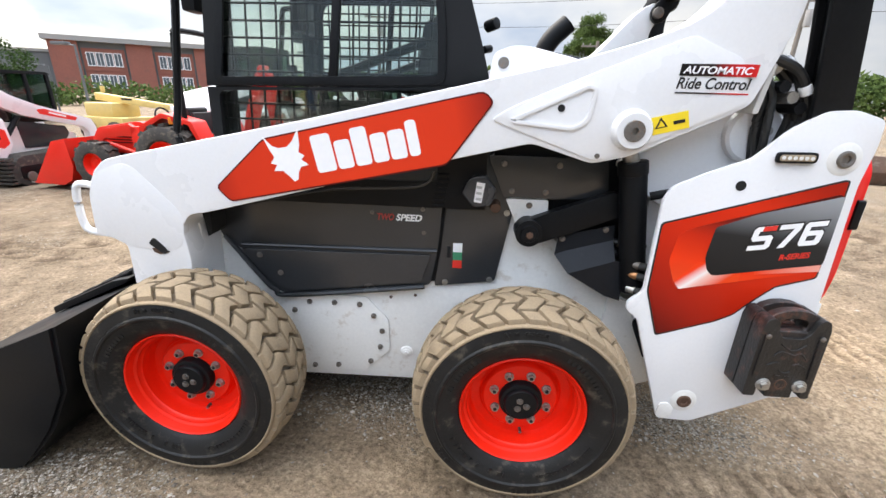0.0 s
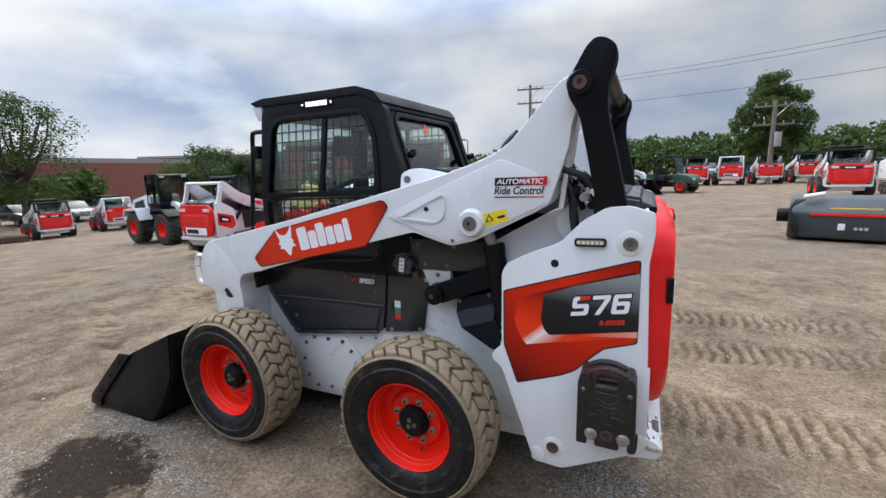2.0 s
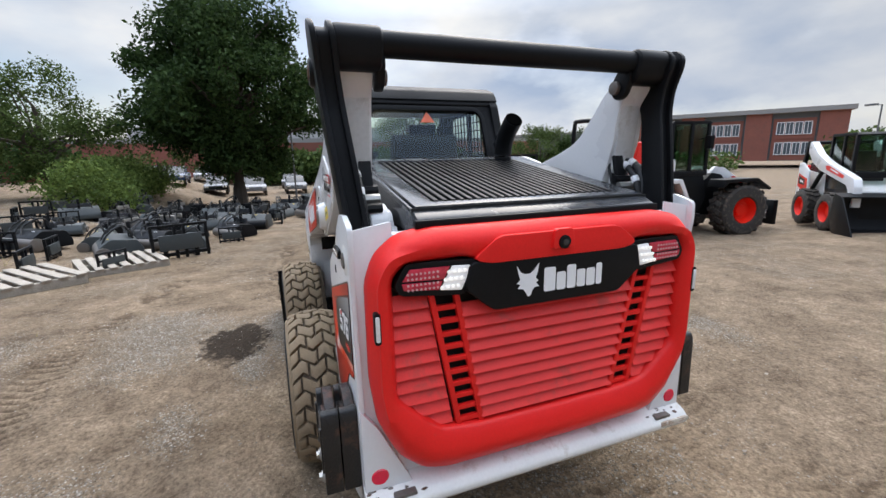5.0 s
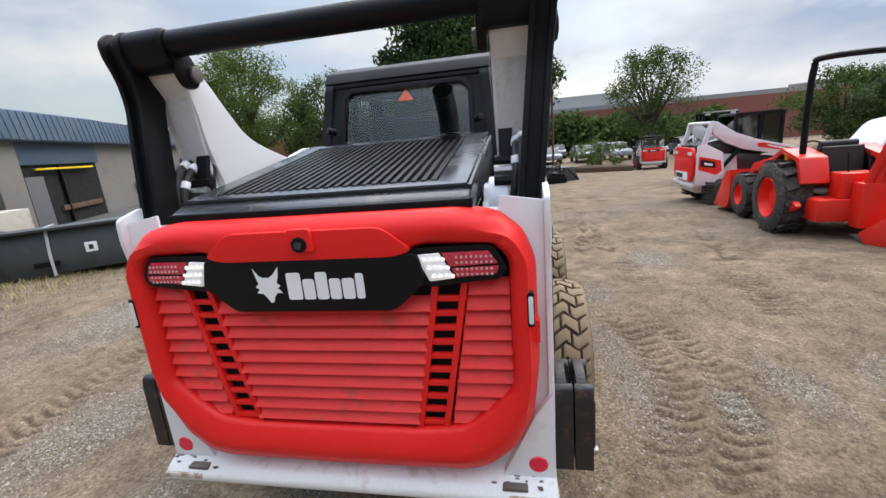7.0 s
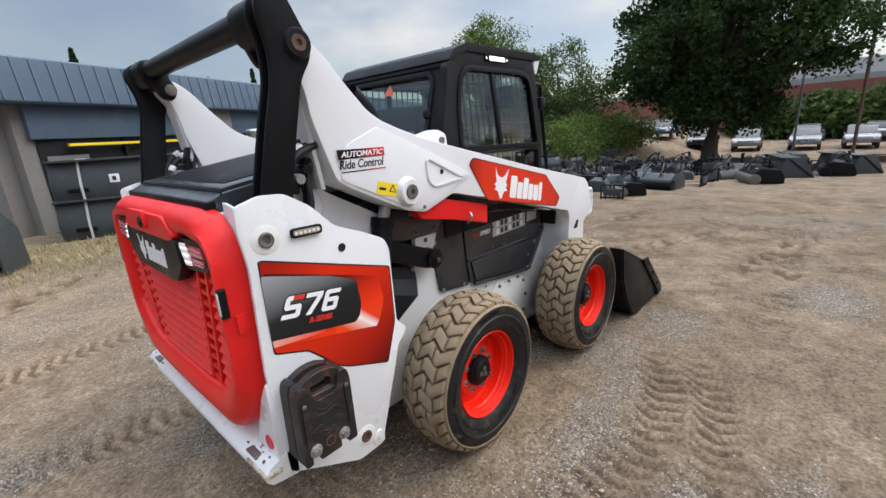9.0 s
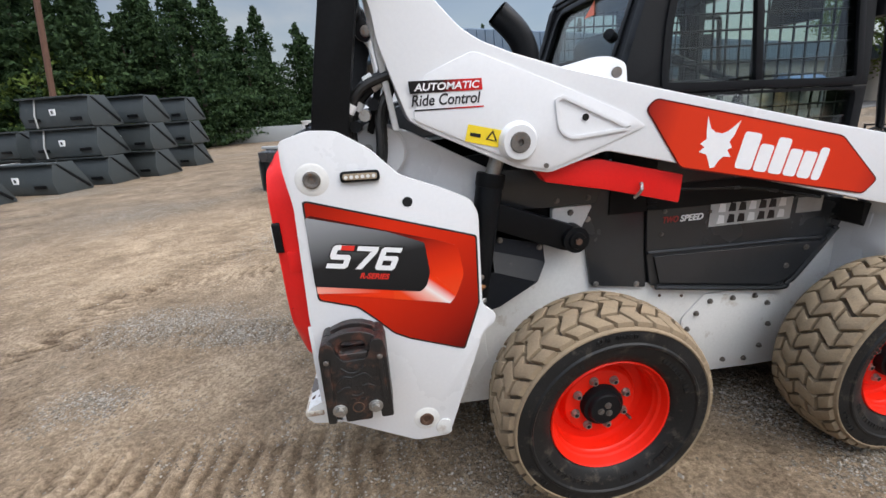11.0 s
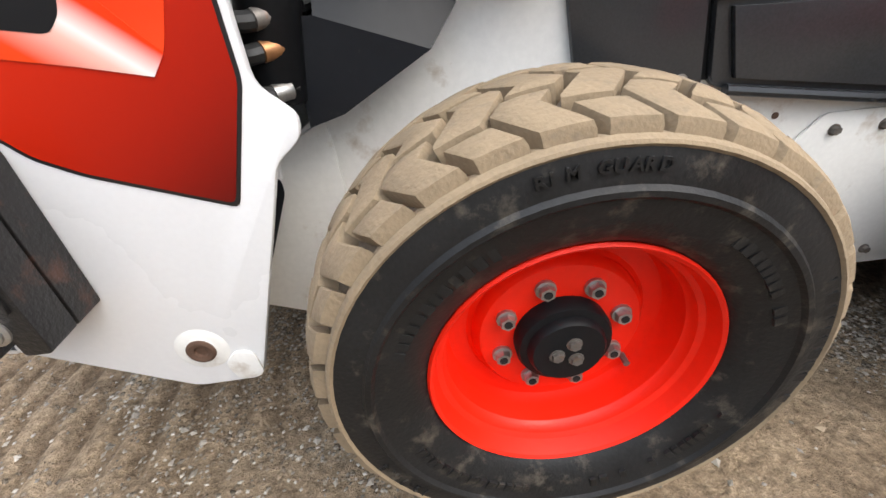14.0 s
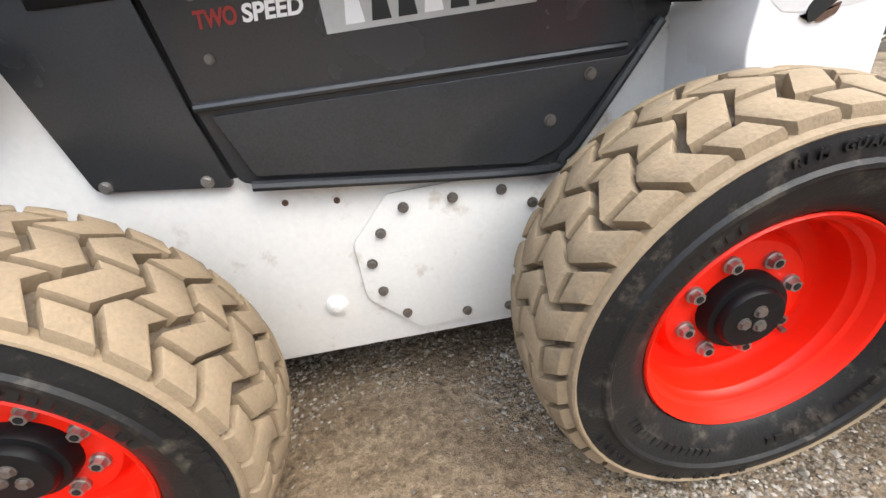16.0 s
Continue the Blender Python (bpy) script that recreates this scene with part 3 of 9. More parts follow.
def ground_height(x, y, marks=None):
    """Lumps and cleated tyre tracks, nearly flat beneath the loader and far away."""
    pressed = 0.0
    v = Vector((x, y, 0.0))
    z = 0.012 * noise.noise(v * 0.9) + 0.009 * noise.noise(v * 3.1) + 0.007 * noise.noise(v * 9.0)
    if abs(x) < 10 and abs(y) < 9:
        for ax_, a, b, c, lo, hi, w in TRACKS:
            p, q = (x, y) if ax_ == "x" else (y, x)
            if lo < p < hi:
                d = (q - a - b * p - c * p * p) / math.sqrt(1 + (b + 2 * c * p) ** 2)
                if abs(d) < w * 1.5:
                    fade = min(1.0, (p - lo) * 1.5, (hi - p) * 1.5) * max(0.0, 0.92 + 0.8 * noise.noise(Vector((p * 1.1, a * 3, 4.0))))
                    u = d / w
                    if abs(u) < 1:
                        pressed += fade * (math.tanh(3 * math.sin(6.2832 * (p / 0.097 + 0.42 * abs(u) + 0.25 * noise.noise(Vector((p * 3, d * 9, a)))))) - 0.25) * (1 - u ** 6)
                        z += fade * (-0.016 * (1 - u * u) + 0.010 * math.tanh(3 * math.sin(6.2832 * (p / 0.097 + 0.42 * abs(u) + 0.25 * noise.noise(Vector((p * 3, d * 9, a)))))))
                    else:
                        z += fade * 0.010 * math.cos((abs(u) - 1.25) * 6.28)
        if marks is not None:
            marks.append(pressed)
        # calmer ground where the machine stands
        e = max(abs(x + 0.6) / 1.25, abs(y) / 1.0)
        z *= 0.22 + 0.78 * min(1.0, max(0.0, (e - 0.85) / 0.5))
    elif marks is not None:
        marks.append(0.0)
    d = math.hypot(x + 0.5, y)
    # a low bank carries the lane where the pickup is parked
    bank = 0.0
    if 8 < x < 22 and -17 < y < -2:
        al, ac = (x - 14.64) * 0.743 + (y + 9.1) * 0.669, -(x - 14.64) * 0.669 + (y + 9.1) * 0.743
        e = max(abs(al) - 3.4, abs(ac) - 1.15, 0.0) / 1.1
        bank = 0.42 * (1 - min(1.0, e) ** 2 * (3 - 2 * min(1.0, e)))
    return yard_slope(x, y) + bank + (z + 0.003) * (1.0 if d < 25 else 25 / d)


GN = 620
ax = [math.copysign(4.9 * abs(u) + 900 * abs(u) ** 9, u) for u in (2 * i / GN - 1 for i in range(GN + 1))]
gmesh = bpy.data.meshes.new("ground")
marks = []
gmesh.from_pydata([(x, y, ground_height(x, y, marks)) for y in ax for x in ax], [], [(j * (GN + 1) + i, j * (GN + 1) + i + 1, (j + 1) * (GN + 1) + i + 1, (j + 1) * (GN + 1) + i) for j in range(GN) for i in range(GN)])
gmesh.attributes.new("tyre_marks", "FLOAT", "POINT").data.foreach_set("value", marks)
gmesh.attributes.new("gravel", "FLOAT", "POINT").data.foreach_set("value", [gravel_at(x, y) for y in ax for x in ax])
gmesh.materials.append(ground_mat())
gmesh.shade_smooth()
ground = tagged(new("ground", gmesh), "packed tan dirt yard with grey gravel patches and tyre tracks", "ground", kind="structure")

# ---- the loader in the middle of the yard: front towards -x, rear axle at x = 0 ----
loader = root("skid_steer_loader", "white, red and black skid steer loader standing on dirt", "loader")
WB, HUB = 1.23, 0.405


def on_side(s, x, z, angle=0.0, y=0.70):
    """A frame on the outside of side s (-1 left, 1 right): x along the reading direction, z out of the surface."""
    c = Matrix(((-s, 0, 0), (0, 0, s), (0, 1, 0))).to_4x4()
    return Matrix.Translation((x, s * y, z)) @ c @ Matrix.Rotation(radians(angle), 4, "Z")


def side_prism(pts, s, y0, y1, bevel=0.0, segments=2, bm=None):
    a, b = sorted((s * y0, s * y1))
    return prism(pts, "y", a, b, bevel, segments, bm)


# hull
HULL = [(-1.52, 0.30), (-1.50, 0.74), (-1.36, 0.80), (-1.25, 0.875), (-1.18, 1.02), (-0.25, 1.06), (-0.04, 1.03), (0.42, 0.675), (0.60, 0.60), (0.92, 0.56), (0.93, 0.46), (0.62, 0.30), (0.47, 0.225), (-0.94, 0.195), (-1.30, 0.20)]
hull = part("hull", prism(HULL, "y", -0.48, 0.48, 0.012), WHITE_WORN, loader, "white welded steel hull with dust stains")
floor_skid = part("belly_pan", box(-1.3, 0.5, -0.40, 0.40, 0.17, 0.21, 0.01), BLACK, loader)
for s in (-1, 1):
    # bolted access cover between the wheels
    OCT = [(-1.05, 0.50), (-0.95, 0.612), (-0.64, 0.612), (-0.546, 0.508), (-0.544, 0.355), (-0.66, 0.236), (-0.95, 0.236), (-1.05, 0.355)]
    cover = part("access_cover", side_prism(rounded(OCT, 0.012), s, 0.483, 0.4885, 0.001), WHITE_WORN, loader, "bolted white access cover")
    for x, z in ((-0.67, 0.575), (-0.78, 0.577), (-0.89, 0.575), (-0.61, 0.523), (-0.575, 0.45), (-0.585, 0.37), (-0.63, 0.292), (-0.78, 0.262), (-0.89, 0.252), (-0.96, 0.53), (-0.985, 0.42), (-0.96, 0.31)):
        part("bolt", nut((x, s * 0.487, z), (0, s, 0), 0.010, 0.013), DULL, cover)
    part("frame_plug", lathe([(0, 0.498), (0.008, 0.498), (0.010, 0.493), (0.016, 0.492), (0.018, 0.489), (0.026, 0.487), (0.028, 0.479)], (-0.468, 0, 0.349), 24, side=s), WHITE_WORN, loader)
    for x, z in ((-0.535, 0.615), (-0.43, 0.63)):
        part("frame_hole", rod((x, s * 0.478, z), (x, s * 0.4825, z), 0.007, seg=12), RUST, loader)
    # rear mudguard wall behind the wheel, with its slot
    part("wheel_well_wall", side_prism([(0.36, 0.70), (0.42, 0.67), (0.60, 0.60), (0.60, 0.30), (0.47, 0.25), (0.34, 0.45)], s, 0.481, 0.50, 0.004), WHITE_WORN, loader)
    part("slot", side_prism(rounded([(0.462, 0.612), (0.488, 0.612), (0.572, 0.412), (0.545, 0.412)], 0.012), s, 0.499, 0.503), DARK, loader)

    # black side panels
    PAN = [(-1.24, 0.88), (-1.08, 0.672), (-1.03, 0.628), (-0.96, 0.606), (-0.366, 0.690), (-0.338, 0.84), (-0.30, 1.32), (-1.20, 1.12)]
    panel = part("side_panel", side_prism(rounded(PAN, 0.02), s, 0.475, 0.500, 0.006), PANEL, loader, "black moulded engine side panel")
    low = [(-1.19, 0.845), (-1.06, 0.682), (-1.02, 0.644), (-0.95, 0.622), (-0.395, 0.695), (-0.352, 0.835), (-1.15, 0.822)]
    part("panel_bulge", side_prism(inset(low, 0.010), s, 0.498, 0.512, 0.006, 3), PANEL, panel)
    lip_pts = [(-1.215, s * 0.505, 0.865), (-1.07, s * 0.508, 0.675), (-1.025, s * 0.508, 0.632), (-0.955, s * 0.508, 0.612), (-0.39, s * 0.508, 0.685)]
    part("panel_lip", pipe(lip_pts, 0.011, 8, steps=5), PANEL, panel)
    part("panel_rib", pipe([(-1.15, s * 0.503, 0.829), (-0.34, s * 0.503, 0.842)], 0.008, 8), PANEL, panel)
    part("panel_rib", pipe([(-1.10, s * 0.503, 1.005), (-0.75, s * 0.503, 1.075), (-0.42, s * 0.503, 1.10), (-0.36, s * 0.503, 1.16)], 0.007, 8), PANEL, panel)
    for x, z in ((-0.994, 0.714), (-1.075, 0.79)):
        part("screw", nut((x, s * 0.512, z), (0, s, 0), 0.010, 0.008), DULL, panel)
    for x, z in ((-0.395, 0.915), (-0.60, 0.99), (-0.40, 1.01)):
        part("screw", nut((x, s * 0.500, z), (0, s, 0), 0.007, 0.006), DULL, panel)
    part("panel_seam", side_prism([(-0.40, 0.70), (-0.30, 0.70), (-0.24, 1.30), (-0.36, 1.30)], s, 0.472, 0.482), DARK, panel)
    PAN2 = [(-0.350, 0.686), (-0.104, 0.722), (-0.05, 1.03), (-0.12, 1.20), (-0.28, 1.32), (-0.326, 0.84)]
    panel2 = part("rear_side_panel", side_prism(rounded(PAN2, 0.012), s, 0.474, 0.496, 0.005), PANEL, loader)
    for x, z in ((-0.306, 0.706), (-0.125, 0.728), (-0.075, 1.01), (-0.10, 1.13)):
        part("screw", nut((x, s * 0.496, z), (0, s, 0), 0.010, 0.008), STEEL, panel2)
    # vents at the top of the panel
    for k in range(7):
        z = 1.022 + 0.020 * k
        part("vent_slot", box(-0.362 + 0.003 * k, -0.318 + 0.003 * k, *sorted((s * 0.499, s * 0.510)), z, z + 0.011, 0.002), BLACK, panel)
    # black wall behind the lift linkage
    part("inner_guard", side_prism([(-0.12, 1.10), (-0.05, 1.03), (0.30, 0.80), (0.42, 0.76), (0.44, 1.28), (0.20, 1.30), (-0.15, 1.34)], s, 0.44, 0.478, 0.004), BLACK, loader)
    # link bar
    link = part("link_bar", side_prism(rounded([(-0.015, 0.905), (0.05, 0.915), (0.34, 1.035), (0.36, 1.09), (0.30, 1.122), (0.02, 1.012), (-0.035, 0.985), (-0.04, 0.93)], 0.02), s, 0.515, 0.56, 0.004), BLACK, loader)
    part("pin_boss", lathe([(0, 0.595), (0.012, 0.595), (0.014, 0.59), (0.03, 0.59), (0.034, 0.582), (0.05, 0.58), (0.052, 0.50)], (0.005, 0, 0.957), 28, side=s), BLACK, link)
    part("grease_pin", rod((0.005, s * 0.59, 0.957), (0.005, s * 0.602, 0.957), 0.013, seg=6), RUST, link)
    gs = part("white_gusset", side_prism(rounded([(-0.085, 1.070), (0.075, 1.070), (0.075, 0.95), (-0.03, 0.95)], 0.01), s, 0.484, 0.512, 0.003), WHITE_WORN, loader)
    part("bolt", nut((0.004, s * 0.511, 1.048), (0, s, 0), 0.010, 0.010), DULL, gs)
    tp = part("tower_plate", side_prism(rounded([(-0.16, 1.23), (0.27, 1.23), (0.29, 1.085), (0.10, 1.075), (-0.095, 1.076)], 0.012), s, 0.496, 0.514, 0.004), PANEL, loader, "black bolted cover plate")
    for x, z in ((-0.065, 1.10), (0.06, 1.10), (0.10, 1.20), (-0.10, 1.20)):
        part("bolt", nut((x, s * 0.513, z), (0, s, 0), 0.009, 0.008), DULL, tp)
    # lift cylinder
    cyl = part("lift_cylinder", rod((0.335, s * 0.585, 1.20), (0.405, s * 0.585, 0.76), 0.046, seg=24, bevel=0.004), BLACK, loader)
    part("rod_end", rod((0.300, s * 0.585, 1.30), (0.335, s * 0.585, 1.20), 0.026, seg=16), STEEL, cyl)
    part("cylinder_collar", rod((0.328, s * 0.585, 1.235), (0.336, s * 0.585, 1.19), 0.050, seg=24, bevel=0.004), BLACK, cyl)
    part("hose_fitting", rod((0.40, s * 0.60, 1.12), (0.46, s * 0.62, 1.14), 0.015, seg=10), BLACK, cyl)
    # steel guard below the link bar
    gb = bmesh.new()
    gv = {k: gb.verts.new((u, s * v, z)) for k, (u, v, z) in dict(a1=(0.322, 0.535, 0.992), a2=(0.121, 0.535, 0.942), a3=(0.113, 0.540, 0.868), b1=(0.322, 0.545, 0.938), b2=(0.150, 0.545, 0.886), c1=(0.326, 0.590, 0.870), c2=(0.160, 0.590, 0.812), d1=(0.308, 0.590, 0.728), d2=(0.366, 0.590, 0.712), d3=(0.366, 0.590, 0.872)).items()}
    for f in ("a1 a2 b2 b1", "a2 a3 b2", "b1 b2 c2 c1", "a3 c2 b2", "c1 c2 d1 d2 d3"):
        gb.faces.new([gv[k] for k in f.split()])
    bmesh.ops.recalc_face_normals(gb, faces=gb.faces)
    bmesh.ops.solidify(gb, geom=gb.faces[:], thickness=0.006)
    gd = part("hose_guard", gb, GUARD_GREY, loader, "bent dark steel hose guard", 20)
    for u, z in ((0.290, 0.988), (0.136, 0.945)):
        part("guard_bolt", nut((u, s * 0.540, z - 0.012), (0, s, 0), 0.009, 0.010), DULL, gd)
    for k, (z, bend) in enumerate(((0.775, 0.004), (0.832, -0.006), (0.872, 0.008))):
        part("cylinder_hose", pipe([(0.372, s * 0.60, z + 0.004), (0.41, s * 0.637, z), (0.45, s * 0.638, z + bend), (0.50, s * 0.62, z - 0.006)], 0.014, 10), HOSE, loader)
        part("hose_ferrule", rod((0.376, s * 0.612, z + 0.003), (0.398, s * 0.632, z + 0.001), 0.0145, seg=12, bevel=0.002), (STEEL, BRASS, DULL)[k], loader)
    for k, z in enumerate((0.80, 0.845, 0.89, 0.93)):
        part("hydraulic_hose", pipe([(0.30, s * 0.50, z), (0.37, s * 0.53, z - 0.01), (0.45, s * 0.52, z - 0.02)], 0.013, 8), HOSE, loader)
        part("hose_coupling", rod((0.345, s * 0.525, z - 0.008), (0.385, s * 0.53, z - 0.012), 0.017, seg=6), STEEL if k % 2 else BLACK, loader)

for s in (-1, 1):
    part("well_slot", side_prism(rounded([(0.490, 0.607), (0.462, 0.606), (0.460, 0.575), (0.528, 0.425), (0.548, 0.424), (0.550, 0.470)], 0.012), s, 0.5195, 0.5215), GUARD_GREY, loader)

# the speed words on the side panels
for s in (-1, 1):
    text_mesh("TWO", 0.036, mat("dull_red_print", (0.30, 0.02, 0.015), 0.5, var=0.2), "speed_text", loader, on_side(s, -0.580 if s < 0 else -0.395, 0.962, 0, 0.5008), shear=0.2, bold=0.0012, fit_width=0.068)
    text_mesh("SPEED", 0.036, DECAL_WHITE, "speed_text", loader, on_side(s, -0.505 if s < 0 else -0.470, 0.962, 0, 0.5008), shear=0.2, bold=0.0012, fit_width=0.103)

# sticker column and filler on the left, warning plates on the right
for s in (-1,):
    part("filler_hood", side_prism(rounded([(-0.253, 1.092), (-0.222, 1.150), (-0.165, 1.160), (-0.122, 1.108), (-0.140, 1.048), (-0.205, 1.036)], 0.015), s, 0.49, 0.552, 0.014, 3), GREY_BLACK, loader, "grey moulded filler housing")
    lb = part("sticker", side_prism([(-0.205, 1.062), (-0.176, 1.058), (-0.166, 1.132), (-0.196, 1.136)], s, 0.5525, 0.554), DECAL_WHITE, loader)
    for z in (1.070, 1.092, 1.114):
        part("sticker_bar", side_prism([(-0.198, z), (-0.178, z - 0.003), (-0.176, z + 0.006), (-0.196, z + 0.009)], s, 0.5538, 0.5545), DECAL_GREY, lb)
    part("sticker_slot", box(-0.302, -0.286, *sorted((s * 0.490, s * 0.4985)), 0.815, 0.862, 0.002), DARK, loader)
    part("filler_cap", rod((-0.122, s * 0.49, 1.045), (-0.122, s * 0.53, 1.035), 0.020, seg=14, bevel=0.004), RUST, loader)
    for z0, z1, m in ((0.860, 0.898, DECAL_WHITE), (0.826, 0.860, DECAL_GREEN), (0.792, 0.826, DECAL_RED)):
        part("sticker", side_prism([(-0.277, z0 - 0.02), (-0.240, z0 - 0.02), (-0.240, z1 - 0.02), (-0.277, z1 - 0.02)], s, 0.4975, 0.499), m, loader)
for s in (1,):
    st = part("lift_arm_stay", side_prism([(0.21, 1.262), (-0.03, 1.262), (-0.34, 1.185), (-0.335, 1.085), (-0.06, 1.155), (0.16, 1.20)], s, 0.60, 0.66, 0.006), RED, loader, "red lift-arm safety stay")
    part("stay_pin", pipe([(-0.16, s * 0.665, 1.12), (-0.17, s * 0.685, 1.15), (-0.18, s * 0.665, 1.17)], 0.006, 6), STEEL, st)
    pl = part("instruction_plate", side_prism([(-0.60, 0.925), (-0.975, 0.925), (-0.975, 1.03), (-0.60, 1.03)], s, 0.5005, 0.502), DECAL_GREY, loader, "pale instruction plate with small pictures")
    for r in range(2):
        for k in range(7):
            x = -0.635 - 0.046 * k
            part("picture", side_prism([(x, 0.935 + 0.048 * r), (x - 0.034, 0.935 + 0.048 * r), (x - 0.030, 0.968 + 0.048 * r), (x - 0.006, 0.972 + 0.048 * r)], s, 0.5022, 0.503), DECAL_BLACK if k % 3 else DECAL_WHITE, pl)
    part("small_plate", side_prism([(-1.0, 0.945), (-1.12, 0.945), (-1.12, 1.01), (-1.0, 1.01)], s, 0.5005, 0.502), DECAL_GREY, loader)

# rear uprights with the number graphic
UP = [(0.82, 1.415), (0.90, 1.420), (0.985, 1.395), (0.988, 1.32), (0.972, 1.20), (0.985, 0.82), (0.965, 0.42), (0.67, 0.268), (0.545, 0.272), (0.522, 0.34), (0.425, 0.62), (0.400, 0.695), (0.357, 0.728), (0.353, 0.76), (0.40, 0.803), (0.403, 1.13), (0.425, 1.175), (0.52, 1.222), (0.645, 1.272), (0.73, 1.36)]
BASE = [(0.411, 1.056), (0.93, 1.218), (0.945, 1.216), (0.946, 0.888), (0.825, 0.848), (0.775, 0.80), (0.715, 0.735), (0.66, 0.705), (0.47, 0.635), (0.41, 0.81)]
MID = [(0.475, 1.028), (0.545, 1.056), (0.93, 1.175), (0.945, 1.165), (0.945, 0.912), (0.60, 0.842), (0.512, 0.822), (0.488, 0.85), (0.458, 0.925)]
BLK = [(0.585, 1.05), (0.625, 1.066), (0.70, 1.098), (0.944, 1.168), (0.947, 0.940), (0.61, 0.880), (0.588, 0.90), (0.574, 0.945)]
DEC_RED = print_mat("red_graphic", [(0.0, (0.06, 0.003, 0.003)), (0.22, (0.34, 0.011, 0.004)), (0.5, (0.60, 0.022, 0.005)), (0.75, (0.66, 0.026, 0.006)), (1.0, (0.36, 0.012, 0.004))], (0.55, 0, 0.8), 0.77, 0.72)
DEC_ORANGE = print_mat("orange_graphic", [(0.0, (0.82, 0.070, 0.018)), (0.30, (0.82, 0.040, 0.007)), (0.58, (0.56, 0.020, 0.005)), (0.80, (0.16, 0.008, 0.005)), (1.0, (0.07, 0.006, 0.005))], (0.2, 0, 1.0), 0.92, 0.32)
DEC_BLACK = print_mat("black_graphic", [(0.0, (0.012, 0.012, 0.013)), (0.45, (0.02, 0.02, 0.021)), (1.0, (0.30, 0.31, 0.32))], (0.1, 0, 1.0), 0.96, 0.28)
DEC_SHINE = print_mat("shine_graphic", [(0.0, (0.84, 0.045, 0.008)), (0.34, (0.90, 0.80, 0.76)), (0.50, (0.86, 0.50, 0.42)), (1.0, (0.83, 0.060, 0.012))], (0.66, 0, -0.75), -0.312, 0.095)
DEC_GLOW = print_mat("pale_graphic", [(0.0, (0.83, 0.050, 0.010)), (1.0, (0.86, 0.36, 0.28))], (1, 0, 0), 0.74, 0.205)
# S, 7 and 6 as squared, leaning strokes
NUMBER = ([(0.008, 0.030), (0.0, 0.040), (0.0, 0.070), (0.008, 0.078), (0.066, 0.078), (0.066, 0.062), (0.018, 0.062), (0.018, 0.047), (0.058, 0.047), (0.066, 0.039), (0.066, 0.008), (0.058, 0.0), (0.0, 0.0), (0.0, 0.016), (0.048, 0.016), (0.048, 0.030)],
          [(0.076, 0.078), (0.142, 0.078), (0.142, 0.060), (0.112, 0.0), (0.092, 0.0), (0.122, 0.062), (0.076, 0.062)],
          [(0.160, 0.078), (0.216, 0.078), (0.216, 0.062), (0.170, 0.062), (0.170, 0.016), (0.198, 0.016), (0.198, 0.033), (0.170, 0.033), (0.170, 0.049), (0.208, 0.049), (0.216, 0.041), (0.216, 0.008), (0.208, 0.0), (0.160, 0.0), (0.152, 0.008), (0.152, 0.070)])
LEAN = Matrix(((1, 0.30, 0, 0), (0, 1, 0, 0), (0, 0, 1, 0), (0, 0, 0, 1)))
